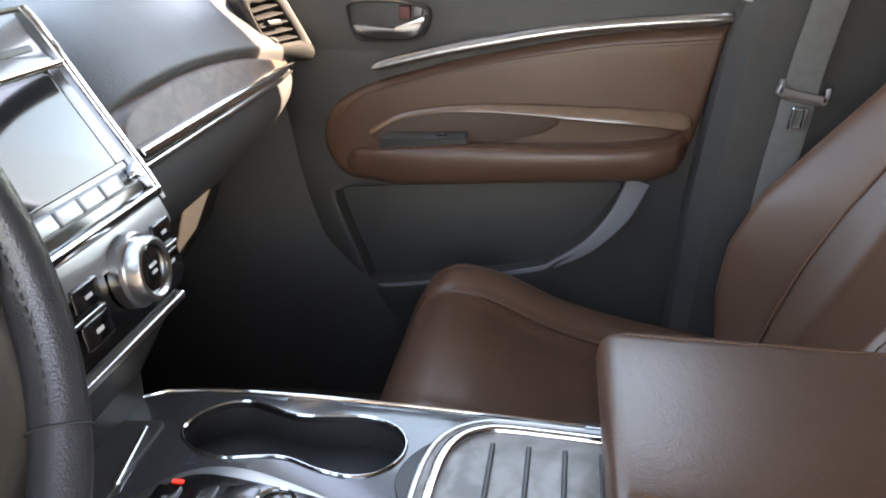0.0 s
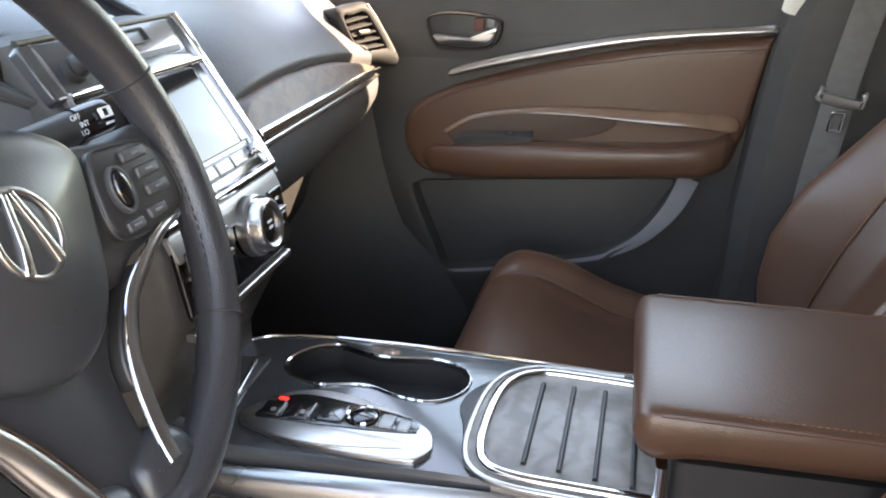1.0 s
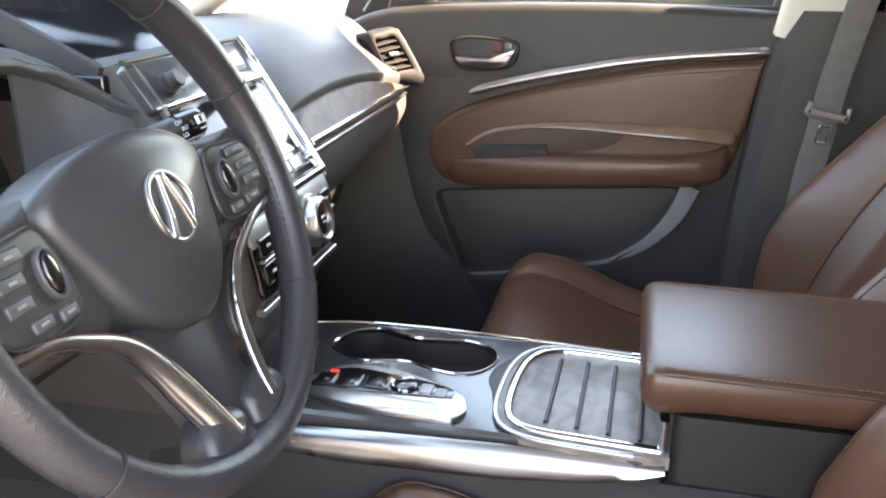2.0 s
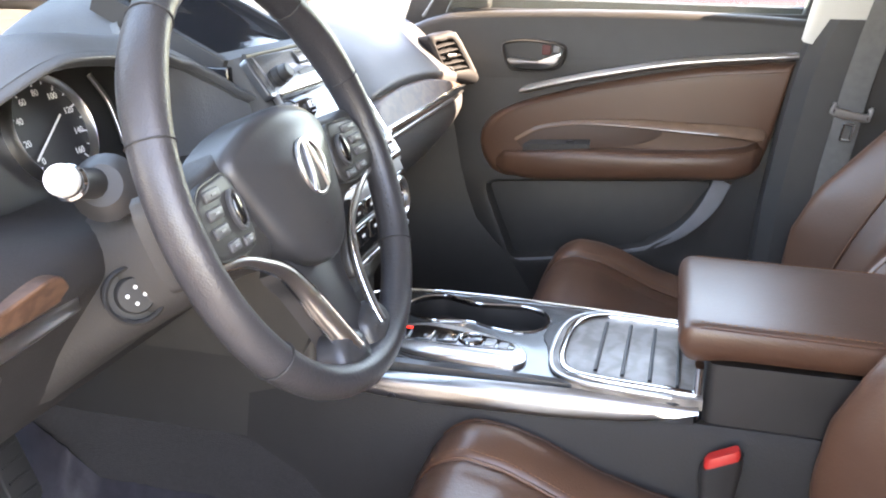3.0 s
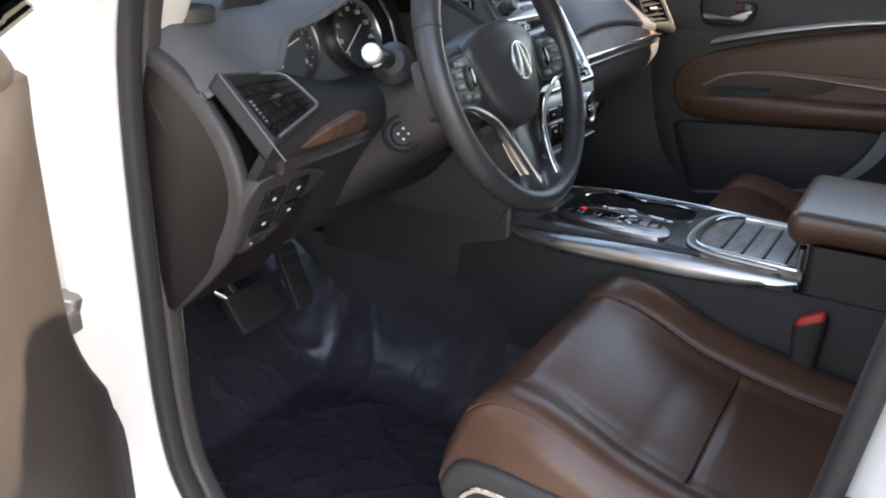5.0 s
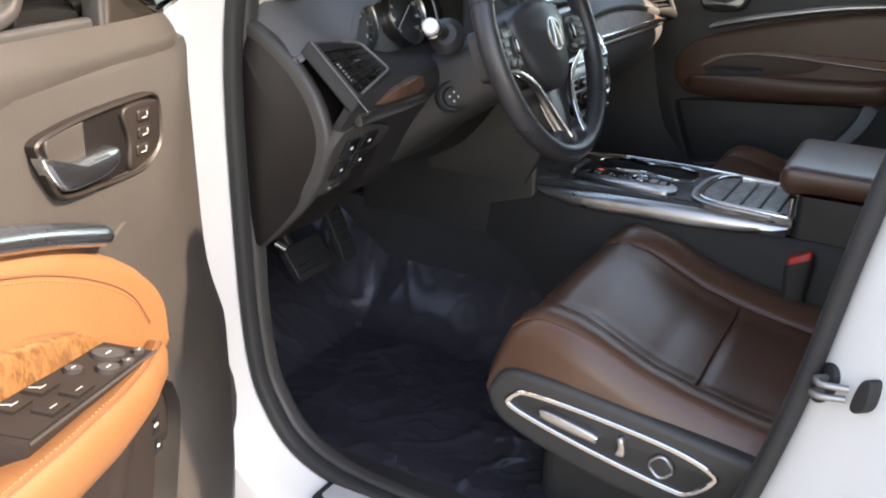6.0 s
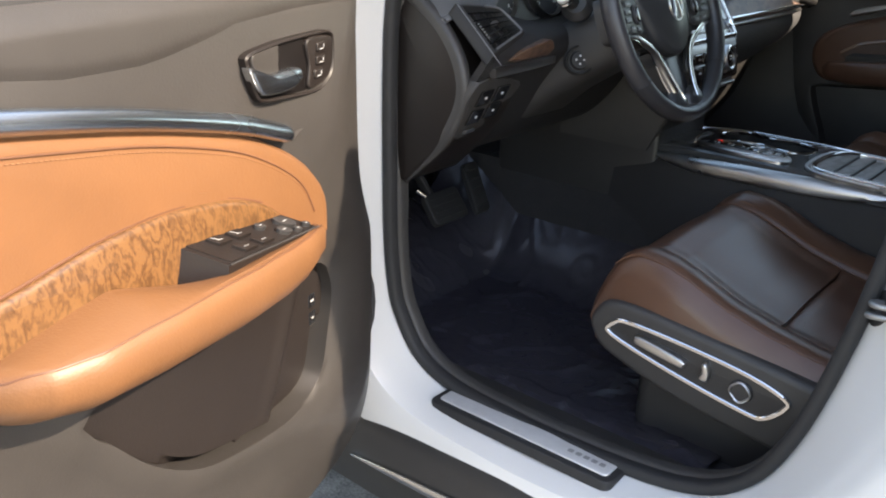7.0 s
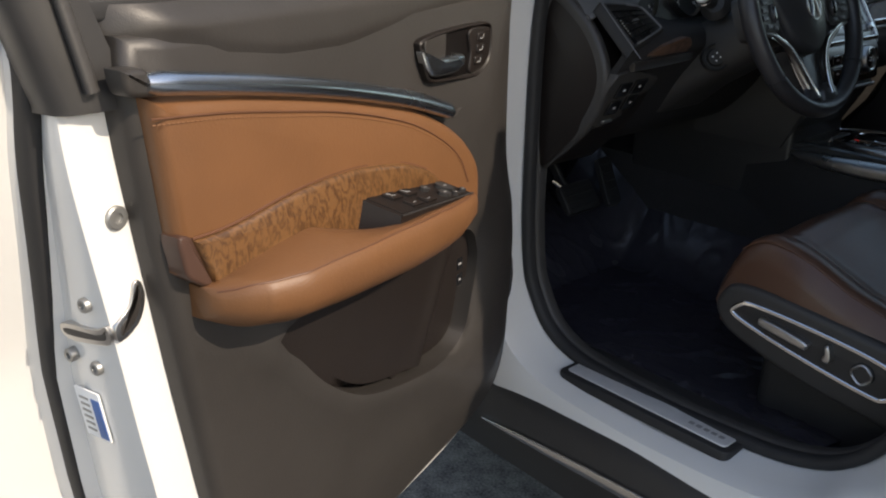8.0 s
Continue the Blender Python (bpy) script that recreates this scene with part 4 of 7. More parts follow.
        # fold line running forward from the strip's end
        part("pad_fold", sweep(cr([fmap(-0.243, 0.010, 1.018), fmap(-0.275, 0.007, 1.026), fmap(-0.315, 0.004, 1.033), fmap(-0.36, 0.001, 1.032), fmap(-0.42, -0.008, 1.025)], 5), oval(0.004, 0.006, 8), up=up), GRAIN, th, "soft fold in the door trim")
        HB = -0.002
        bp_ = part("release_panel", pillow(rrect(-0.312, 0.760, 0.026, 0.056, 0.005), -0.055, -0.010, 0.003, F3), BLACK, th, "black panel with two release buttons")
        for k in (0, 1):
            b_ = part("release_button", pillow(rrect(-0.312, 0.773 - 0.026 * k, 0.019, 0.021, 0.003), -0.012, -0.0075, 0.002, F3), GLOSS, bp_)
            part("mark", pillow(rrect(-0.312, 0.773 - 0.026 * k, 0.008 - 0.003 * k, 0.003, 0.001), -0.009, -0.0069, 0.0003, F3), PRINT_DIM, b_)
    else:
        bez = [(p.x, p.y) for p in cr([(-0.301, 1.138), (-0.268, 1.145), (-0.225, 1.144), (-0.185, 1.138), (-0.172, 1.126), (-0.177, 1.100), (-0.194, 1.085), (-0.235, 1.080), (-0.277, 1.080), (-0.294, 1.092), (-0.304, 1.120)], 4, True)]
        bezel = part("handle_bezel", frame_ring(bez, 0.006, -0.012, 0.009, F3, 0.003), SOFT, th, "dark handle surround")
        part("handle_cup", pillow(inset(bez, 0.005), -0.012, 0.001, 0.001, F3), BLACK, bezel)
        lever = [(p.x, p.y) for p in cr([(-0.180, 1.122), (-0.190, 1.116), (-0.208, 1.104), (-0.25, 1.104), (-0.288, 1.107), (-0.290, 1.099), (-0.278, 1.090), (-0.24, 1.086), (-0.205, 1.088), (-0.186, 1.100)], 4, True)]
        part("lever", pillow(lever, 0.0, 0.014, 0.006, F3, 0.003), SATIN, bezel, "satin metal handle lever", 60)
        part("lock_tab", pillow(rrect(-0.212, 1.125, 0.018, 0.020, 0.003), 0.0, 0.009, 0.002, F3), MAROON, bezel, "dark red lock tab")
        part("finger_plate", pillow(rrect(-0.192, 1.127, 0.014, 0.016, 0.004), -0.004, 0.006, 0.002, F3), KEY, bezel)
    # window frame, glass and mirror
    g = part("door_glass", sheet(lambda u, v: fmap(-0.42 + 0.70 * u, -0.06 + 0.095 * v, 1.17 + (0.06 + 0.36 * min(1, u * 1.6)) * v), 4, 4, 0.004), GLASS, th, "clear side window")
    g.visible_shadow = False
    if not driver:
        # Hidden filler behind the pad, added to keep sun off the passenger seat.
        part("belt_sun_block", sweep([fmap(x, -0.035, 1.150) for x in np.linspace(-0.44, 0.33, 8)], bar(0.03, 0.075, 0.006), up=(0, 0, 1)), SOFT, th)
    part("belt_moulding", sweep([fmap(x, -0.032, 1.192) for x in np.linspace(-0.42, 0.28, 8)], bar(0.02, 0.014), up=up), RUBBER, th)
    part("window_frame", sweep(cr([fmap(0.288, -0.075, 1.15), fmap(0.315, -0.055, 1.3), fmap(0.34, 0.035, 1.58), fmap(0.15, 0.045, 1.605), fmap(-0.1, 0.02, 1.52), fmap(-0.36, -0.045, 1.31), fmap(-0.475, -0.075, 1.17)], 6), bar(0.05, 0.045, 0.01), up=up), BLACK, th, "black window frame")
    HB = 0.0
    tri = cr([(-0.44, 1.18), (-0.35, 1.19), (-0.345, 1.27), (-0.37, 1.29)], 4, True)
    part("mirror_sail", pillow(tri, -0.06, -0.03, 0.006, F3), BLACK, th, "black mirror base trim")
    part("mirror_housing", loft([[fmap(-0.33 + r * math.cos(t) * 0.11, w, 1.255 + r * 0.065 * math.sin(t)) for t in np.linspace(0, 2 * math.pi, 24, endpoint=False)] for w, r in ((-0.20, 0.55), (-0.22, 0.95), (-0.27, 1.05), (-0.33, 1.0), (-0.38, 0.6))]), BLACK, th, "black door mirror housing")
    if driver:
        lx = lambda z: lerp(z, [0.60, 0.74, 0.9, 1.05, 1.165], [0.243, 0.266, 0.286, 0.307, 0.312])
        FE = lambda a, b, d: fmap(lx(b) + 0.002 + d, a, b)
        FI = lambda a, b, d: fmap(lx(b) + a, -0.031 + d, b)
        slot = [(-0.110, 0.889), (-0.100, 0.897), (-0.055, 0.902), (-0.034, 0.911), (-0.034, 0.893), (-0.055, 0.885), (-0.10, 0.879)]
        lp = part("latch_slot", pillow([(p.x, p.y) for p in cr(slot, 3, True)], -0.01, 0.003, 0.001, FE), SATIN, th, "metal latch slot in the door edge")
        part("latch_mouth", pillow(inset([(p.x, p.y) for p in cr(slot, 3, True)], 0.0055), 0.0, 0.0036, 0.0005, FE), GRAIN, lp)
        wrap = [(-0.002, 0.911), (-0.022, 0.925), (-0.032, 0.945), (-0.040, 0.944), (-0.040, 0.925), (-0.026, 0.903), (-0.002, 0.893)]
        lw = part("latch_wrap", pillow([(p.x, p.y) for p in cr(wrap, 3, True)], -0.004, 0.003, 0.001, FI), SATIN, lp)
        part("latch_mouth", pillow(inset([(p.x, p.y) for p in cr(wrap, 3, True)], 0.0055), 0.0, 0.0036, 0.0005, FI), GRAIN, lp)
        bolts = [(FI(-0.033, 1.012, 0), FI(0, 1, 1) - FI(0, 1, 0), 0.0115), (FE(-0.060, 0.927, 0), DIR, 0.0075), (FE(-0.108, 0.857, 0), DIR, 0.0075), (FE(-0.070, 0.853, 0), DIR, 0.0075)]
        for c_, ax, r in bolts:
            part("bolt", lathe([(r, -0.004), (r, 0.003), (r * 0.85, 0.0045), (r * 0.45, 0.0045), (r * 0.4, 0.002), (0, 0.002)], c_, ax, 14), STEEL, th, "grey steel bolt")
        lab = part("tyre_label", pillow(rrect(-0.100, 0.786, 0.038, 0.062, 0.002), 0.0, 0.0022, 0.0004, FE), PRINT, th, "white and blue information label")
        part("label_field", pillow(rrect(-0.089, 0.783, 0.013, 0.050, 0.001), 0.001, 0.0028, 0.0003, FE), surface("label_blue", (0.05, 0.13, 0.35), 0.5), lab)
        bm = bmesh.new()
        for k in range(6):
            pillow(rrect(-0.107, 0.765 + 0.008 * k, 0.014, 0.003, 0.0005), 0.001, 0.0028, 0.0003, FE, bm=bm)
        part("print_bars", bm, STEEL, lab)
        # ribbed cable boot towards the body
        p0, p1 = fmap(-0.535, -0.03, 0.66), V((-0.60, -0.27, 0.66))
        rings = []
        for k in range(41):
            q = p0.lerp(p1, k / 40)
            r = 0.030 + 0.004 * math.cos(k * math.pi)
            rings.append([q + V((0.6 * r * math.cos(t), 0.9 * r * math.cos(t), 2.6 * r * math.sin(t))) for t in np.linspace(0, 2 * math.pi, 18, endpoint=False)])
        part("cable_boot", loft(rings), RUBBER, th, "ribbed rubber cable boot", 20)
        part("check_arm", sweep([fmap(-0.475, -0.10, 0.862), V((-0.56, -0.30, 0.872)), V((-0.62, -0.27, 0.872))], bar(0.012, 0.026, 0.004)), STEEL, th, "steel door check arm")
        part("check_roller", lathe([(0.012, -0.018), (0.014, -0.016), (0.014, 0.016), (0.012, 0.018)], (-0.575, -0.300, 0.880), (0.2, 0.2, 0.9), 16), STEEL, th)
    return th


door("driver_door", driver_map, True, "open white car door with sunlit-toned brown leather and burl wood trim")
door("passenger_door", passenger_map, False, "closed car door with brown leather and wood trim")

# ---- dashboard ----
dash = thing("dashboard", (-0.6, 0.56, 0.9), "dark grey car dashboard with wood and metal trim", "dashboard")


def smooth(y, ys, vs):
    """Smooth-stepped table."""
    for (a, b), (p, q) in zip(zip(ys, ys[1:]), zip(vs, vs[1:])):
        if a <= y <= b:
            t = (y - a) / (b - a)
            t = t * t * (3 - 2 * t)
            return p + (q - p) * t
    return vs[0] if y < ys[0] else vs[-1]


def dash_pad():
    # passenger half: from the windscreen over the crest to the brow above the wood
    def f(u, v):
        y = 0.690 + 0.59 * v
        zl = lerp(y, [0.690, 0.705, 0.725, 0.752, 0.79, 0.83, 0.905, 0.99, 1.07, 1.16, 1.28], [1.076, 1.088, 1.098, 1.105, 1.1095, 1.1115, 1.111, 1.106, 1.098, 1.083, 1.064])
        xl = smooth(y, [0.665, 0.8, 1.12, 1.28], [-0.40, -0.388, -0.385, -0.372])
        prof = cr([(-1.06, 0, 1.10), (-0.85, 0, 1.165), (-0.65, 0, 1.186), (-0.52, 0, 1.182), (xl - 0.060, 0, zl + 0.050), (xl - 0.012, 0, zl + 0.012), (xl, 0, zl), (xl - 0.006, 0, zl - 0.018)], 5)
        p = prof[min(len(prof) - 1, round(u * (len(prof) - 1)))]
        return (p.x, y, p.z)
    part("passenger_pad", sheet(f, 35, 24, 0.012), DASH, dash, "dark grey dash top", 70)
    # driver half with the instrument hood
    def g(u, v):
        y = -0.150 + 0.59 * v
        zl = smooth(y, [-0.165, -0.05, 0.03, 0.18, 0.33, 0.38, 0.44], [1.128, 1.122, 1.165, 1.212, 1.200, 1.186, 1.140])
        xl = smooth(y, [-0.165, -0.05, 0.03, 0.18, 0.33, 0.38, 0.44], [-0.462, -0.47, -0.50, -0.475, -0.485, -0.48, -0.43])
        zc = max(1.186, zl + 0.012)
        drop = 0.022 * (max(0, -0.105 - y) / 0.045) ** 2
        prof = cr([(-1.06, 0, 1.10), (-0.85, 0, 1.165), (-0.70, 0, zc - 0.002), (-0.60, 0, zc), (xl - 0.05, 0, zl + 0.022), (xl - 0.012, 0, zl + 0.008), (xl, 0, zl), (xl - 0.015, 0, zl - 0.008)], 5)
        p = prof[min(len(prof) - 1, round(u * (len(prof) - 1)))]
        return (p.x - drop, y, p.z - drop)
    part("driver_pad", sheet(g, 35, 30, 0.01), DASH, dash, "dark grey instrument hood and dash top", 70)
    # hooded recess over the upper display
    def h(u, v):
        y = 0.415 + 0.285 * v
        k = math.sin(math.pi * v) ** 0.5
        zl, xl = 1.185 + 0.085 * k, -0.575 - 0.055 * k
        prof = cr([(-1.06, 0, 1.10), (-0.85, 0, 1.165), (-0.76, 0, 1.186 + 0.06 * k), (-0.68, 0, 1.190 + 0.085 * k), (xl - 0.02, 0, zl + 0.008), (xl, 0, zl), (xl - 0.012, 0, zl - 0.006)], 5)
        p = prof[min(len(prof) - 1, round(u * (len(prof) - 1)))]
        return (p.x, y, p.z)
    def cheek(u, v):
        y = 0.345 + 0.092 * v
        t = (lerp(y, [0.345, 0.38, 0.437], [-0.497, -0.492, -0.440]), lerp(y, [0.345, 0.38, 0.437], [1.190, 1.178, 1.134]))
        b = (lerp(y, [0.345, 0.437], [-0.500, -0.425]), lerp(y, [0.345, 0.437], [1.075, 1.050]))
        return (t[0] + (b[0] - t[0]) * u, y, t[1] + (b[1] - t[1]) * u)
    part("cluster_cheek", sheet(cheek, 8, 10, 0.006), DASH, dash, "dark panel beside the gauges", 60)
    part("display_hood", sheet(h, 30, 16, 0.008), DASH, dash, "dark grey hood over the upper display", 70)


dash_pad()


def passenger_face():
    # wood lens between brow and chrome
    poly = cr([(0.688, 1.062), (0.690, 1.076), (0.708, 1.089), (0.745, 1.096), (0.83, 1.101), (0.90, 1.100), (0.98, 1.096), (1.05, 1.088), (1.12, 1.076), (1.168, 1.062), (1.10, 1.062), (0.9, 1.062)], 5, True)
    fm = lambda a, b, d: V((-0.362 - 0.62 * (b - 1.06) + d, a, b))
    part("wood_panel", pillow([(p.x, p.y) for p in poly], -0.02, 0.004, 0.004, fm), WOOD_DARK, dash, "figured brown wood panel")
    part("metal_strip", sweep([V((-0.356, y, lerp(y, [0.685, 1.165], [1.0615, 1.0635]))) for y in np.linspace(0.685, 1.168, 14)], [(a, b) for a, b in bar(0.014, 0.013, 0.004)], scale=lambda t: 1 if t < 0.85 else 1 - 0.75 * ((t - 0.85) / 0.15)), CHROME, dash, "bright metal strip")
    part("metal_strip", sweep([V((-0.358, y, lerp(y, [0.685, 1.165], [1.0475, 1.0525]))) for y in np.linspace(0.685, 1.165, 14)], bar(0.012, 0.008, 0.003), scale=lambda t: 1 if t < 0.85 else 1 - 0.75 * ((t - 0.85) / 0.15)), SATIN, dash, "satin metal strip")
    # upper glovebox face with a rounded outer end
    def f(u, v):
        y = 0.675 + 0.590 * v
        zt = lerp(y, [0.675, 1.14, 1.265], [1.046, 1.049, 1.072])
        zb = smooth(y, [0.675, 0.98, 1.10, 1.18, 1.23, 1.265], [0.915, 0.922, 0.940, 0.965, 0.995, 1.035])
        z = zt + (zb - zt) * u
        x = -0.362 - 0.07 * u ** 2 + 0.012 * math.sin(math.pi * u) - 0.06 * max(0, (y - 1.15) / 0.1) ** 2
        return (x, y, z)
    part("glovebox_top", sheet(f, 12, 28, 0.02), DASH, dash, "dark grey panel under the wood", 60)
    part("glovebox", loft([[V((x, y, z)) for x, z in ((-0.47, 0.99), (-0.485, 0.93), (-0.53, 0.80), (-0.60, 0.70), (-0.80, 0.66), (-0.88, 1.06), (-0.60, 1.08))] for y in (0.68, 0.8, 1.1, 1.235)]), SOFT, dash, "black glovebox")
    part("outer_cheek", loft([[V((x, y, z)) for x, z in ((-0.385, 1.09), (-0.40, 1.04), (-0.46, 0.985), (-0.56, 0.93), (-0.9, 0.90), (-0.9, 1.14), (-0.5, 1.15))] for y in (1.19, 1.24, 1.275)]), DASH, dash)
    # passenger vent
    a, b = V((-0.442, 1.150, 0)), V((-0.362, 1.232, 0))
    n = V((0.70, -0.69, 0.15)).normalized()
    def fm(s, z, d):
        p = a + (b - a) * s
        return V((p.x - 0.25 * (z - 1.125) , p.y, z - 0.012 * s)) + n * d
    rim = [(p.x, p.y) for p in cr([(0.23, 1.150), (0.45, 1.164), (0.76, 1.172), (0.90, 1.150), (1.08, 1.092), (1.02, 1.070), (0.70, 1.072), (0.42, 1.080)], 4, True)]
    gap = [(p.x, p.y) for p in cr([(0.33, 1.143), (0.50, 1.150), (0.70, 1.156), (0.80, 1.138), (0.915, 1.102), (0.86, 1.097), (0.66, 1.093), (0.46, 1.090)], 4, True)]
    vent = thing("air_vent", fm(0.6, 1.08, 0), "dark air vent with light surround at the dash end", "air vent", "dashboard vents")
    mid = [((a_ + 2 * c_) / 3, (b_ + 2 * d_) / 3) for (a_, b_), (c_, d_) in zip(rim, gap)]
    part("vent_frame", loft([[fm(s, z, d) for s, z in q] for q, d in ((rim, -0.05), (rim, -0.004), (inset(rim, 0.004), 0.002), (mid, 0.006), (gap, 0.004), (gap, -0.022))], True, True, None, False), LOWER, vent, "dark grey vent surround", 60)
    part("vent_cavity", pillow(inset(gap, -0.01), -0.030, -0.020, 0.001, fm), BLACK, vent)
    at = lambda u, v: (0.33 + 0.13 * v + (0.39 + 0.06 * v) * u, 1.143 - 0.053 * v + (0.013 - 0.003 * v) * u)
    for k in range(5):
        v = 0.10 + 0.2 * k
        part("slat", sweep([fm(*at(u, v), -0.002) for u in (0.02, 0.35, 0.7, 0.98)], bar(0.012, 0.0022, 0.001), up=(0.3, -0.3, 0.9)), LOWER, vent)
    for u in (0.35, 0.68):
        part("vane", sweep([fm(*at(u, v), -0.012) for v in (0.02, 0.5, 0.98)], bar(0.002, 0.010, 0.0008), up=(0.7, -0.7, 0)), BLACK, vent)
    part("vent_tab", pillow([(x_ + 0.06 * (a_ - 0.5), z_) for a_, (x_, z_) in zip((0, 1, 1, 0), (at(0.38, 0.44), at(0.64, 0.44), at(0.64, 0.56), at(0.38, 0.56)))], -0.004, 0.007, 0.001, fm), SATIN, vent)
    part("frame_edge", sweep([fm(s, z, 0.003) for s, z in ((0.775, 1.168), (0.86, 1.150), (0.96, 1.118), (1.03, 1.093))], bar(0.004, 0.004, 0.0015), up=n), SATIN, vent, "bright outer edge of the vent")

passenger_face()


# ---- centre stack ----
stack = thing("centre_stack", (-0.36, 0.56, 0.85), "silver centre stack with touch screen and climate dial", "centre stack")
SLOPE = [(-0.335, 0.915), (-0.322, 0.95), (-0.333, 1.01), (-0.350, 1.04), (-0.392, 1.105), (-0.432, 1.168), (-0.450, 1.190)]


def face_x(z):
    return lerp(z, [p[1] for p in SLOPE], [p[0] for p in SLOPE])


def on_stack(a, b, d):
    """a along y, b the height, d out of the face."""
    e = 0.004
    t = V((face_x(b + e) - face_x(b - e), 0, 2 * e)).normalized()
    n = V((t.z, 0, -t.x))
    return V((face_x(b), a, b)) + n * d


def centre_stack():
    rings = []
    for y, k in ((0.435, 0.014), (0.442, 0.004), (0.45, 0.0), (0.665, 0.0), (0.678, 0.004), (0.688, 0.016)):
        line = [(x - k, z - k * 0.3) for x, z in SLOPE]
        rings.append([V((x, y, z)) for x, z in [*line, (-0.62, 1.19), (-0.62, 0.80), (-0.40, 0.80)]])
    part("housing", loft(rings), SOFT, stack, "dark stack housing", 50)
    part("stack_skirt", block(-0.80, -0.375, 0.442, 0.678, 0.62, 0.925, 0.012), BLACK, stack, "dark lower side of the stack")
    part("upper_bezel", pillow(rrect(0.561, 1.0885, 0.235, 0.116, 0.010), -0.004, 0.006, 0.004, on_stack), GLOSS, stack, "gloss black screen surround")
    part("bezel_rail", sweep([on_stack(0.690, z, -0.004) for z in np.linspace(1.02, 1.180, 12)], bar(0.006, 0.012, 0.002), up=(1, 0, 0.6)), SILVER, stack, "silver outer side rail")
    rail = [on_stack(0.676, z, 0.006) for z in np.linspace(1.03, 1.186, 12)]
    part("bezel_rail", sweep(rail, bar(0.010, 0.012, 0.003), up=(1, 0, 0.6)), CHROME, stack, "chrome side rail")
    part("bezel_rail", sweep([on_stack(0.444, z, 0.003) for z in np.linspace(1.03, 1.186, 12)], bar(0.006, 0.008, 0.002), up=(1, 0, 0.6)), KEY, stack, "dark silver side rail")
    part("bezel_rail", sweep([on_stack(y, 1.030, 0.006) for y in np.linspace(0.444, 0.676, 8)], bar(0.012, 0.010, 0.003)), CHROME, stack, "chrome lower rail")
    scr = part("touch_screen", pillow(rrect(0.553, 1.0985, 0.184, 0.078, 0.004), 0.002, 0.0085, 0.001, on_stack), SCREEN, stack, "dark glossy touch screen")
    part("screen_side", pillow(rrect(0.655, 1.100, 0.018, 0.080, 0.003), 0.002, 0.008, 0.001, on_stack), GLOSS, stack)
    row = part("key_panel", pillow(rrect(0.56, 1.0485, 0.200, 0.0145, 0.004), 0.0, 0.0075, 0.001, on_stack), KEY, stack, "dark silver recess of the button row")
    for k in range(5):
        part("button", pillow(rrect(0.482 + 0.034 * k, 1.0485, 0.031, 0.0115, 0.002), 0.006, 0.0105, 0.0015, on_stack), SILVER, row, "silver button")
    part("media_knob", lathe([(0.007, 0), (0.007, 0.012), (0.006, 0.014), (0, 0.014)], on_stack(0.650, 1.049, 0.006), on_stack(0, 1.05, 1) - on_stack(0, 1.05, 0), 16), CHROME, stack, "small chrome knob")
    # climate panel
    part("climate_panel", pillow(rrect(0.561, 0.983, 0.232, 0.078, 0.010), -0.002, 0.0035, 0.002, on_stack), GLOSS, stack, "black climate panel")
    part("silver_band", pillow(rrect(0.561, 1.0130, 0.232, 0.024, 0.004), -0.001, 0.0050, 0.002, on_stack), SILVER, stack, "silver band over the dial")
    k = part("climate_dial", lathe([(0.032, -0.004), (0.032, 0.006), (0.030, 0.008), (0.0275, 0.008), (0.0275, 0.018), (0.0262, 0.021), (0.0235, 0.022), (0.0205, 0.020), (0.020, 0.016), (0, 0.016)], on_stack(0.588, 0.990, 0.007), on_stack(0, 0.985, 1) - on_stack(0, 0.985, 0), 40), SATIN, stack, "climate dial with satin ring")
    part("dial_face", lathe([(0.0198, 0.012), (0.0198, 0.0178), (0.018, 0.0188), (0, 0.0188)], on_stack(0.588, 0.990, 0.007), on_stack(0, 0.985, 1) - on_stack(0, 0.985, 0), 32), GLOSS, k, "glossy black dial face")
    c, nn = on_stack(0.588, 0.990, 0.007), on_stack(0, 0.985, 1) - on_stack(0, 0.985, 0)
    bm = bmesh.new()
    for i, w in enumerate((0.012, 0.009)):
        pillow(rrect(0.588, 0.993 - 0.006 * i, w, 0.0028, 0.0008), 0.0255, 0.0265, 0.0002, on_stack, bm=bm)
    part("dial_print", bm, PRINT, k)
    for y, z, w, h in ((0.652, 1.000, 0.034, 0.020), (0.652, 0.972, 0.034, 0.020), (0.520, 0.998, 0.038, 0.020), (0.474, 0.998, 0.038, 0.020), (0.520, 0.970, 0.040, 0.022), (0.474, 0.970, 0.038, 0.022)):
        b = part("climate_button", pillow(rrect(y, z, w, h, 0.003), 0.002, 0.0075, 0.002, on_stack), GLOSS, stack, "gloss black button")
        part("mark", pillow(rrect(y, z, w * 0.25, h * 0.16, 0.0006), 0.0065, 0.0082, 0.0003, on_stack), PRINT, b)
    part("divider", pillow(rrect(0.497, 0.984, 0.080, 0.0035, 0.001), 0.002, 0.0085, 0.001, on_stack), SATIN, stack)
    part("divider", pillow(rrect(0.652, 0.986, 0.036, 0.0035, 0.001), 0.002, 0.0085, 0.001, on_stack), SATIN, stack)
    part("lower_strip", sweep([on_stack(y, 0.932, 0.004) for y in np.linspace(0.447, 0.672, 8)], bar(0.010, 0.008, 0.002)), SATIN, stack, "satin strip along the lower edge")
    # media panel over the screen, with slot and knob
    mp = part("media_panel", pillow(rrect(0.556, 1.1635, 0.258, 0.045, 0.006), -0.004, 0.007, 0.003, on_stack), CONSOLE, stack, "dark lacquered panel with a disc slot")
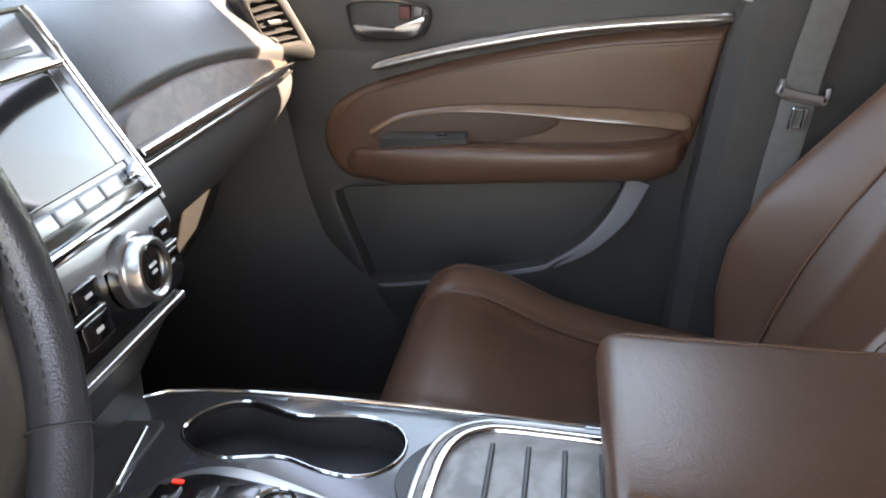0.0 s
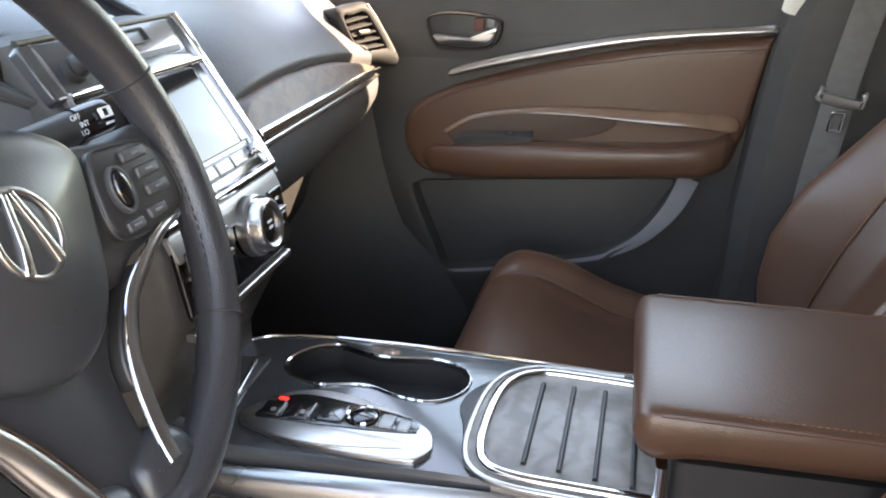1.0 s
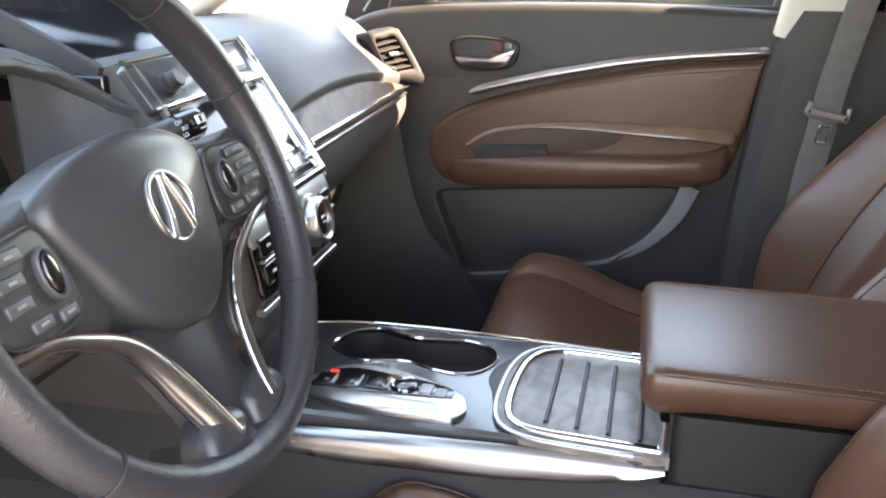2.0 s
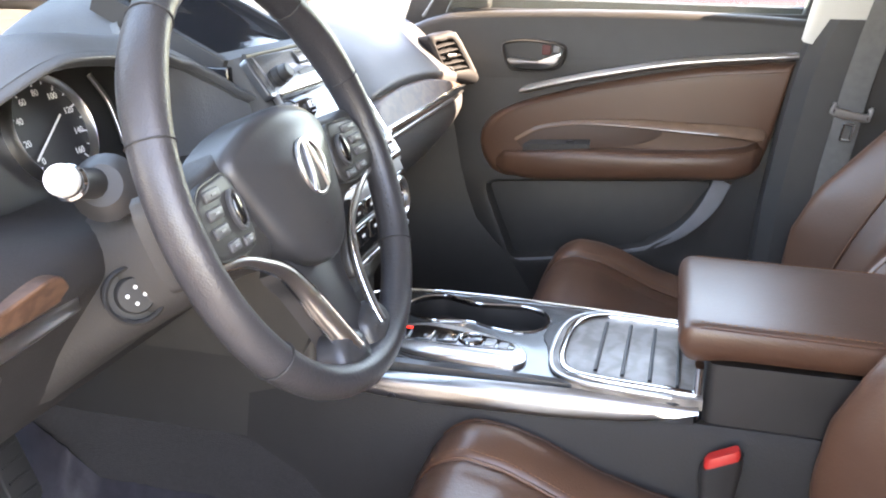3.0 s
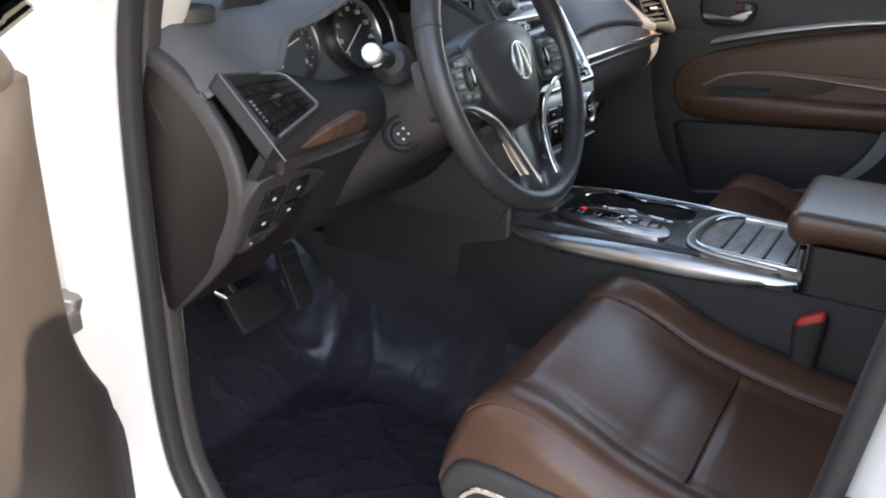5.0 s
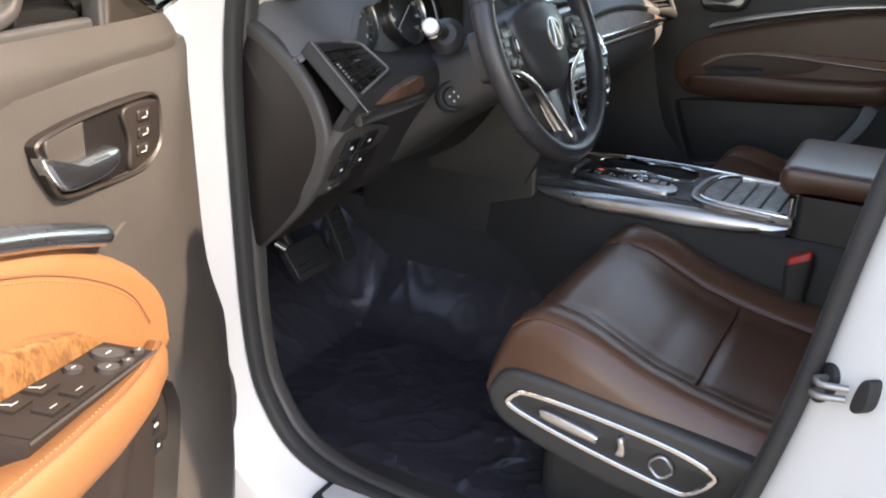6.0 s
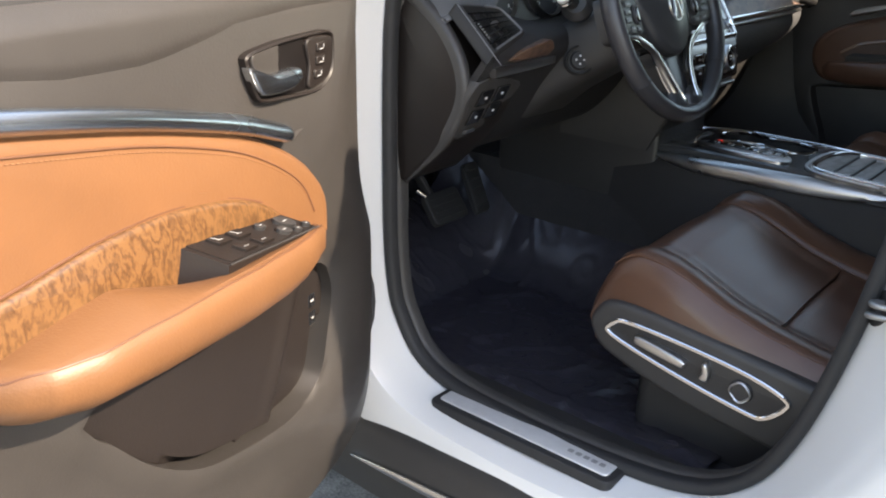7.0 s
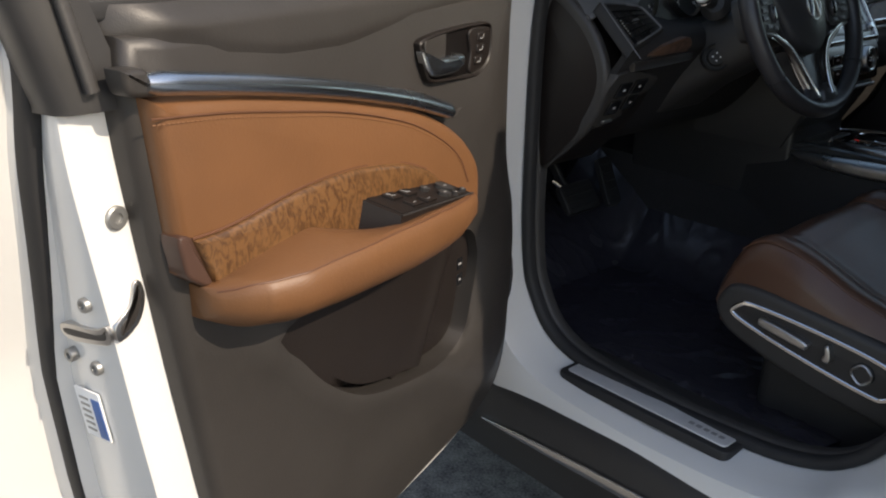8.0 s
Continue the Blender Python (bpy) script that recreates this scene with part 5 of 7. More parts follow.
    part("disc_slot", pillow(rrect(0.590, 1.158, 0.120, 0.005, 0.002), 0.004, 0.0078, 0.0005, on_stack), BLACK, mp)
    part("slot_frame", frame_ring(rrect(0.575, 1.174, 0.062, 0.014, 0.003), 0.0022, 0.004, 0.0095, on_stack), BLACK, mp)
    part("shelf_knob", lathe([(0.012, 0), (0.012, 0.008), (0.010, 0.009), (0.0095, 0.018), (0.008, 0.0195), (0, 0.0195)], on_stack(0.470, 1.160, 0.006), on_stack(0, 1.16, 1) - on_stack(0, 1.16, 0), 24), BLACK, mp, "black knob")
    part("panel_lip", sweep([on_stack(y, 1.1425, 0.008) for y in np.linspace(0.445, 0.672, 8)], bar(0.006, 0.006, 0.002)), CHROME, mp)
    part("panel_edge", sweep([on_stack(y, 1.187, 0.006) for y in np.linspace(0.430, 0.685, 8)], bar(0.006, 0.006, 0.002)), BLACK, mp)
    up = lambda a, b, d: V((-0.466 - 0.168 * b + 0.4 * d, a, 1.178 + 0.082 * b + d))
    part("upper_display", pillow(rrect(0.56, 0.52, 0.236, 0.96, 0.03), -0.02, 0.0, 0.002, up), SCREEN, stack, "dark glossy upper display")
    part("display_frame", frame_ring(rrect(0.56, 0.51, 0.262, 1.02, 0.03), 0.012, -0.02, 0.006, up), BLACK, stack, "black display frame")
    part("display_floor", block(-0.62, -0.462, 0.425, 0.695, 1.15, 1.178, 0.003), GLOSS, stack)


centre_stack()


# ---- driver side of the dashboard ----
def driver_face():
    # panel below the hood
    def f(u, v):
        y = -0.143 + 0.588 * v
        x0, z0 = lerp(y, [-0.165, -0.04, 0.0, 0.45], [-0.464, -0.47, -0.50, -0.52]), lerp(y, [-0.165, -0.04, 0.02, 0.1], [1.126, 1.122, 1.11, 1.085])
        prof = cr([(x0 - 0.01, 0, z0), (-0.425, 0, 1.085), (-0.405, 0, 1.055), (-0.425, 0, 1.02), (-0.45, 0, 0.985), (-0.50, 0, 0.91), (-0.575, 0, 0.845), (-0.72, 0, 0.80)], 5)
        p = prof[min(len(prof) - 1, round(u * (len(prof) - 1)))]
        return (p.x, y, p.z)
    part("lower_dash", sheet(f, 35, 16, 0.012), LOWER, dash, "black lower dash panel", 70)
    # left vent
    TL, TR, BR, BL = V((-0.468, -0.143, 1.131)), V((-0.455, -0.056, 1.123)), V((-0.411, -0.045, 1.088)), V((-0.390, -0.151, 1.068))
    n = V((0.62, -0.05, 0.78)).normalized()
    def fm(a, b, d):
        return TL * (1 - a) * (1 - b) + TR * a * (1 - b) + BR * a * b + BL * (1 - a) * b + n * d
    vent = thing("air_vent", fm(0.5, 1, 0), "black air vent with slats and silver edge", "air vent", "dashboard vents")
    poly = cr([(0.0, 0.04), (0.03, 0.0), (0.5, -0.02), (0.90, 0.0), (0.97, 0.06), (1.0, 0.5), (1.0, 0.95), (0.97, 1.0), (0.5, 1.0), (0.03, 1.0), (0.0, 0.96), (0.0, 0.5)], 4, True)
    q = [(p.x, p.y) for p in poly]
    sc = lambda k: [(0.5 + (a - 0.5) * k, 0.5 + (b - 0.5) * k) for a, b in q]
    part("vent_frame", loft([[fm(a, b, d) for a, b in r] for r, d in ((sc(1.08), -0.02), (sc(1.07), 0.001), (sc(1.0), 0.004), (sc(0.93), 0.004), (sc(0.89), -0.014), (sc(0.8), -0.016))]), RUBBER, vent, "black vent frame", 60)
    part("vent_edge", sweep([fm(a, b, 0.0045) for a, b in ((0.60, 0.00), (0.90, 0.02), (0.985, 0.10), (1.0, 0.5), (0.99, 0.93), (0.93, 0.985), (0.5, 0.99), (0.10, 0.99))], bar(0.0034, 0.003, 0.001), up=n), KEY, vent, "dark silver edge line")
    part("panel_edge", sweep([fm(-0.045, 0.0, 0.004), fm(-0.05, 0.5, 0.004), fm(-0.055, 1.25, 0.004)], oval(0.0009, 0.0009, 8), up=n), KEY, vent, "thin bright panel edge")
    for k in range(5):
        b = 0.17 + 0.165 * k
        part("slat", sweep([fm(0.07, b, 0.000), fm(0.5, b - 0.01, 0.001), fm(0.93, b - 0.02, 0.000)], bar(0.012, 0.0022, 0.001), up=(-0.3, 0, 0.95)), GLOSS, vent)
    for a in (0.30, 0.56, 0.78):
        part("vane", sweep([fm(a, b, -0.008) for b in (0.08, 0.5, 0.92)], bar(0.002, 0.008, 0.0008), up=n), BLACK, vent)
    part("vent_tab", pillow(rrect(0.52, 0.49, 0.14, 0.07, 0.02), 0.0, 0.006, 0.002, fm), SATIN, vent)
    part("vent_wheel", pillow(rrect(0.065, 0.62, 0.04, 0.42, 0.015), 0.0, 0.007, 0.002, fm), GLOSS, vent)
    for k in range(6):
        part("wheel_notch", pillow(rrect(0.065, 0.46 + 0.06 * k, 0.03, 0.02, 0.004), 0.005, 0.0082, 0.0005, fm), SILVER, vent)
    # wood and metal under the vent
    wd = lambda a, b, d: V((-0.408 - 0.35 * (1.05 - b) - 0.10 * max(0, a + 0.0) + d, a, b))
    part("wood_panel", pillow([(p.x, p.y) for p in cr([(-0.085, 1.046), (-0.055, 1.061), (-0.02, 1.068), (0.020, 1.073), (0.040, 1.065), (0.050, 1.046), (0.0, 1.045)], 4, True)], -0.02, 0.006, 0.003, wd), WOOD_DARK, dash, "figured brown wood panel")
    part("metal_strip", sweep([wd(a, lerp(a, [-0.11, 0.062], [1.030, 1.035]), 0.003) for a in np.linspace(-0.118, 0.062, 8)], bar(0.012, 0.016, 0.004), up=(0, 0, 1)), SATIN, dash, "satin metal strip")
    # switch bank
    sw = lambda a, b, d: V((-0.430 - 0.55 * (1.01 - b) - 0.06 * (a + 0.14) + d, a, b))
    bank = part("switch_bank", pillow([(p.x, p.y) for p in cr([(-0.145, 1.018), (-0.005, 1.0), (-0.01, 0.965), (-0.05, 0.925), (-0.135, 0.915)], 4, True)], -0.02, 0.008, 0.004, sw), SOFT, dash, "dark switch bank")
    for a, b in ((-0.105, 0.985), (-0.105, 0.950), (-0.058, 0.987), (-0.058, 0.955)):
        s_ = part("switch", pillow(rrect(a, b, 0.036, 0.028, 0.003), 0.004, 0.0125, 0.002, sw), GLOSS, bank)
        part("mark", pillow(rrect(a, b, 0.006, 0.004, 0.001), 0.0115, 0.0132, 0.0003, sw), PRINT, s_)
    part("coin_pull", pillow(rrect(-0.10, 0.922, 0.03, 0.007, 0.003), 0.006, 0.013, 0.002, sw), SATIN, bank)
    # end cap facing the door
    edge = cr([(-0.60, 1.155), (-0.56, 1.141), (-0.524, 1.120), (-0.487, 1.089), (-0.457, 1.046), (-0.446, 0.999), (-0.460, 0.95), (-0.498, 0.893), (-0.57, 0.822)], 5)
    en = lambda a, b, d: V((a, -0.150 - d, b))
    poly = [(p.x, p.y) for p in edge] + [(-0.605, 0.83), (-0.612, 1.0), (-0.61, 1.14)]
    cap = part("end_cap", pillow(poly, -0.14, 0.006, 0.006, en, 0.008), COCOA, dash, "dark brown end cap", 60)
    part("end_rim", sweep([V((p.x - 0.004, -0.146, p.y)) for p in edge], bar(0.026, 0.022, 0.0085, 5), up=(0, 1, 0), scale=lambda t: 1.0 if t < 0.8 else 1 - 0.6 * (t - 0.8) / 0.2), SOFT, dash, "raised end rim", 70)
    # small defroster vent on top
    fm2 = lambda a, b, d: V((-0.610 + a, -0.063 + b, 1.1875 + d + 0.02 * a))
    dv = thing("air_vent", (-0.625, -0.06, 1.18), "small oval defroster vent on the dash top", "air vent", "dashboard vents")
    part("vent_frame", frame_ring(circle2(0, 0, 0.046, 0.042), 0.006, -0.012, 0.0055, fm2, 0.002), SOFT, dv)
    part("vent_cavity", pillow(circle2(0, 0, 0.041, 0.037), -0.012, 0.0025, 0.001, fm2), BLACK, dv)
    for k in range(5):
        part("slat", sweep([fm2(-0.028 + 0.014 * k, -0.034 + 0.010 * abs(k - 2) / 2, 0.0045), fm2(-0.028 + 0.014 * k, 0.034 - 0.010 * abs(k - 2) / 2, 0.0045)], bar(0.006, 0.004, 0.001)), SOFT, dv)


driver_face()


def cluster():
    th = thing("instrument_cluster", (-0.57, 0.18, 1.06), "round speed and rev gauges behind the wheel", "gauges")
    tilt = V((0.94, 0, 0.34)).normalized()
    up = V((-0.34, 0, 0.94))
    fm = lambda a, b, d: V((-0.560, 0, 1.135)) + V((0, a, 0)) + up * b + tilt * d
    part("backplate", pillow(rrect(0.19, 0.0, 0.40, 0.155, 0.03), -0.03, -0.012, 0.004, fm), BLACK, th)
    part("hood_floor", loft([[V((x, y, z)) for x, z in ((-0.60, 1.05), (-0.44, 1.075), (-0.43, 1.06), (-0.60, 1.03))] for y in (-0.02, 0.18, 0.40)]), SOFT, th)
    for cy, r, needle, name in ((0.090, 0.055, 197, "rev_gauge"), (0.245, 0.057, 214, "speed_gauge")):
        g = part(name, lathe([(r, -0.012), (r, 0.0), (r * 0.97, 0.003), (r * 0.93, 0.0), (r * 0.92, -0.008), (0, -0.008)], fm(cy, 0, 0), tilt, 48), SATIN, th, "gauge with silver ring")
        part("dial", lathe([(r * 0.915, -0.009), (r * 0.915, -0.0065), (0, -0.0065)], fm(cy, 0, 0), tilt, 40), surface("gauge_face", (0.02, 0.021, 0.024), 0.5), g, "dark grey dial")
        bm = bmesh.new()
        for k in range(17):
            a = radians(225 - 270 * k / 16)
            ln = 0.10 if k % 2 == 0 else 0.05
            p0, p1 = (cy + r * 0.9 * math.cos(a), r * 0.9 * math.sin(a)), (cy + r * (0.9 - ln) * math.cos(a), r * (0.9 - ln) * math.sin(a))
            sweep([fm(*p0, -0.006), fm(*p1, -0.006)], bar(0.0012, 0.0012), up=tilt, bm=bm)
        part("ticks", bm, PRINT, g)
        a = radians(needle)
        part("needle", sweep([fm(cy - 0.022 * math.cos(a), -0.022 * math.sin(a), -0.003), fm(cy + r * 0.8 * math.cos(a), r * 0.8 * math.sin(a), -0.003)], bar(0.002, 0.0015), up=tilt), PRINT, g, "white needle")
        digits = [str(k) for k in range(9)] if name == "rev_gauge" else [str(20 * k) for k in range(9)]
        for k, tx in enumerate(digits):
            a = radians(225 - 270 * k / 8)
            cu = bpy.data.curves.new("digit", "FONT")
            cu.body, cu.size, cu.align_x, cu.align_y, cu.extrude = tx, 0.0095, "CENTER", "CENTER", 0.0002
            ob = bpy.data.objects.new("digit", cu)
            me = bpy.data.meshes.new_from_object(ob)
            bpy.data.objects.remove(ob)
            me.materials.append(PRINT)
            o = new("digit", me)
            o.parent = g
            p = fm(cy + r * 0.68 * math.cos(a), r * 0.68 * math.sin(a), -0.0058)
            rot = Matrix(((0, up.x, tilt.x), (1, up.y, tilt.y), (0, up.z, tilt.z))).to_4x4()
            o.matrix_basis = Matrix.Translation(p) @ rot
    part("fuel_arc", sweep(cr([fm(0.322, 0.045, 0.004), fm(0.335, 0.01, 0.004), fm(0.332, -0.035, 0.004)], 6), bar(0.006, 0.004), up=tilt), SATIN, th, "silver side arc")


cluster()

# ---- steering wheel and column ----
WC = V((-0.285, 0.18, 1.118))
WN = V((math.cos(radians(22)), 0, math.sin(radians(22))))
WU = V((-math.sin(radians(22)), 0, math.cos(radians(22))))
WS = V((0, 1, 0))


def on_wheel(a, b, d):
    """a to the driver's right, b up the wheel, d towards the driver."""
    return WC + WS * a + WU * b + WN * d


def steering_wheel():
    th = thing("steering_wheel", WC - WN * 0.08, "black leather steering wheel with silver spoke trim", "steering wheel")
    R, D = 0.182, 0.016
    RC = WC + WN * D
    n = 120
    rings = []
    for i in range(n):
        t = 2 * math.pi * i / n
        rad = WS * math.cos(t) + WU * math.sin(t)
        deg = math.degrees(t)
        grip = 1.0 + 0.12 * max(0, math.cos(radians(deg - 35)) ** 24 + math.cos(radians(deg - 145)) ** 24 if 0 < deg < 180 else 0)
        rings.append([RC + rad * (R + 0.0145 * grip * math.cos(p)) + WN * 0.0165 * grip * math.sin(p) for p in np.linspace(0, 2 * math.pi, 16, endpoint=False)])
    rings.append(rings[0])
    bm = loft(rings, True, False)
    bmesh.ops.remove_doubles(bm, verts=bm.verts, dist=1e-6)
    rim = part("rim", bm, WHEEL_SKIN, th, "black leather rim")
    for deg in (52, 128, 20, 160, 322, 218):
        t = radians(deg)
        rad = WS * math.cos(t) + WU * math.sin(t)
        c = RC + rad * R
        ring = [c + rad * 0.0150 * math.cos(p) * 1.03 + WN * 0.0171 * math.sin(p) * 1.03 for p in np.linspace(0, 2 * math.pi, 20, endpoint=False)]
        part("rim_seam", sweep(ring, oval(0.0008, 0.0008, 5), up=rad.cross(WN), closed=True), RUBBER, rim)
    part("rim_stitching", stitch_row([RC + (WS * math.cos(t) + WU * math.sin(t)) * (R - 0.0142) + WN * 0.006 for t in np.linspace(-0.6, 1.0, 60)], 0.004, 0.003, 0.0007), RUBBER, rim)
    part("rim_stitching", stitch_row([RC + (WS * math.cos(t) + WU * math.sin(t)) * (R - 0.0142) + WN * 0.006 for t in np.linspace(2.2, 3.8, 60)], 0.004, 0.003, 0.0007), RUBBER, rim)
    # hub cover, falling away towards its sides
    half = [(0.0, 0.060), (0.04, 0.056), (0.066, 0.049), (0.087, 0.038), (0.093, 0.024), (0.087, 0.006), (0.077, -0.014), (0.067, -0.036), (0.053, -0.056), (0.030, -0.073), (0.0, -0.081)]
    hub = cr(half + [(-a, b) for a, b in half[-2:0:-1]], 5, True)
    dished = lambda a, b, d: on_wheel(a, b, d - 0.010 * (a / 0.09) ** 2 + 0.004)
    h = part("hub_cover", pillow([(p.x, p.y) for p in hub], -0.025, 0.022, 0.012, dished, 0.010, 8), HUB, th, "black hub cover", 80)
    part("emblem_ring", sweep([on_wheel(0.0225 * math.cos(t) - 0.001 * math.sin(t), 0.001 + 0.0245 * math.sin(t), 0.0352 - 0.05 * abs(math.sin(t)) * 0.04) for t in np.linspace(0, 2 * math.pi, 40, endpoint=False)], bar(0.0042, 0.004, 0.0015), up=WN, closed=True), SATIN, h, "silver oval emblem")
    for s in (-1, 1):
        part("emblem_bar", sweep([on_wheel(s * 0.0125, -0.0185, 0.0350), on_wheel(s * 0.0085, -0.004, 0.0362), on_wheel(s * 0.0026, 0.0235, 0.0350)], bar(0.0052, 0.004, 0.001), up=WN, scale=lambda t: 1.25 - 0.55 * t), SATIN, h)
    bm = bmesh.new()
    for k in range(2):
        pillow(rrect(0.0, -0.037 - 0.009 * k, 0.020, 0.0045, 0.001), 0.026, 0.0325 - 0.0015 * k, 0.0004, on_wheel, bm=bm)
    part("embossed_marks", bm, BLACK, h)
    # spokes
    for s in (-1, 1):
        arm = [(s * 0.060, 0.042), (s * 0.10, 0.035), (s * 0.135, 0.030), (s * 0.172, 0.030), (s * 0.174, -0.028), (s * 0.155, -0.040), (s * 0.110, -0.044), (s * 0.078, -0.056), (s * 0.055, -0.03)]
        part("spoke", pillow([(p.x, p.y) for p in cr(arm, 4, True)], -0.026, 0.006, 0.008, lambda a, b, d: on_wheel(a, b, d + 0.10 * max(0, abs(a) - 0.11))), SOFT, th, "black side spoke", 60)
        face = cr([(s * 0.100, 0.025), (s * 0.120, 0.026), (s * 0.148, 0.022), (s * 0.163, 0.004), (s * 0.163, -0.024), (s * 0.140, -0.032), (s * 0.108, -0.034), (s * 0.090, -0.026), (s * 0.091, 0.004)], 4, True)
        tilt = lambda a, b, d, s=s: on_wheel(a, b, d + 0.10 * (abs(a) - 0.12))
        p_ = part("button_pod", pillow([(p.x, p.y) for p in face], -0.005, 0.0165, 0.004, tilt), BLACK, th, "black button pod")
        part("pod_edge", sweep([tilt(p.x, p.y, 0.0145) for p in face], oval(0.0010, 0.0010, 6), up=WN, closed=True), BLACK, p_, "thin black pod edge")
        ring = [tilt(s * 0.1085 + 0.0088 * math.cos(t), -0.002 + 0.0150 * math.sin(t), 0.0185) for t in np.linspace(0, 2 * math.pi, 30, endpoint=False)]
        part("thumb_ring", sweep(ring, bar(0.0026, 0.005, 0.0012), up=WN, closed=True), POD_KEY, p_, "dark grey ring of the thumb control")
        part("thumb_control", pillow(circle2(s * 0.1085, -0.002, 0.0066, 0.0125, 20), 0.012, 0.0225, 0.003, tilt), GLOSS, p_, "black thumb rocker")
        for a, b, w, hh in ((0.134, 0.016, 0.024, 0.0085), (0.140, 0.003, 0.022, 0.0085), (0.142, -0.010, 0.022, 0.0085), (0.132, -0.024, 0.018, 0.0080), (0.108, -0.026, 0.016, 0.0080)):
            b_ = part("button", pillow(rrect(s * a, b, w, hh, 0.002), 0.012, 0.0190, 0.0015, tilt), POD_KEY, p_, "dark grey button")
            part("mark", pillow(rrect(s * a, b, 0.007, 0.0018, 0.0005), 0.018, 0.0196, 0.0002, tilt), BAND, b_)
        run = cr([(s * 0.160, -0.033, 0.014), (s * 0.128, -0.038, 0.016), (s * 0.102, -0.049, 0.015), (s * 0.075, -0.065, 0.013), (s * 0.058, -0.087, 0.012), (s * 0.047, -0.112, 0.013), (s * 0.038, -0.140, 0.017), (s * 0.034, -0.158, 0.021)], 6)
        wide = lambda t: 0.25 + 0.80 * min(1, t * 1.4)
        trim = part("spoke_trim", sweep([on_wheel(*p) for p in run], [(-0.0090, -0.003), (-0.0080, 0.0010), (-0.0035, 0.0044), (0.0035, 0.0044), (0.0080, 0.0010), (0.0090, -0.003), (0.0, -0.004)], up=WN + WS * (0.7 * s), scale=wide), SPOKE, th, "polished metal spoke trim", 70)
        for sd in (-1, 1):
            edge_ = []
            for k, p in enumerate(run):
                d = run[min(k + 1, len(run) - 1)] - run[max(k - 1, 0)]
                m_ = V((d.y, -d.x, 0)).normalized() * (sd * 0.0088 * wide(k / (len(run) - 1)))
                edge_.append(on_wheel(p.x + m_.x, p.y + m_.y, p.z - 0.55 * s * m_.x - 0.0005))
            part("trim_edge", sweep(edge_, oval(0.0011, 0.0011, 6), up=WN), CHROME, trim, "thin bright edge line")
        if s > 0:
            lens = cr([(0.101, -0.049), (0.092, -0.066), (0.070, -0.092), (0.048, -0.114), (0.049, -0.094), (0.063, -0.073), (0.082, -0.057)], 4, True)
            lp = part("voice_pod", pillow([(p.x, p.y) for p in lens], -0.012, 0.008, 0.003, on_wheel), BLACK, th, "black pod with two small buttons")
            for a, b in ((0.074, -0.073), (0.060, -0.092)):
                part("mark", pillow(rrect(a, b, 0.006, 0.005, 0.001), 0.006, 0.0088, 0.0003, on_wheel), PRINT, lp)
    low = cr([(-0.056, -0.062), (0.056, -0.062), (0.044, -0.095), (0.036, -0.130), (0.032, -0.168), (-0.032, -0.168), (-0.036, -0.130), (-0.044, -0.095)], 5, True)
    part("lower_spoke", pillow([(p.x, p.y) for p in low], -0.020, 0.004, 0.006, lambda a, b, d: on_wheel(a, b, d + 0.16 * max(0, -b - 0.10))), HUB, th, "black lower spoke", 60)
    # saddle where the lower spoke meets the rim, one rounded lobe each side
    for s in (-1, 1):
        lobe = cr([(s * 0.004, -0.150), (s * 0.020, -0.140), (s * 0.040, -0.136), (s * 0.056, -0.148), (s * 0.060, -0.166), (s * 0.046, -0.180), (s * 0.020, -0.186), (s * 0.003, -0.180)], 5, True)
        part("rim_foot", pillow([(p.x, p.y) for p in lobe], -0.004, 0.024, 0.015, on_wheel, 0.003, 6), HUB, th, "smooth black spoke foot", 80)


steering_wheel()


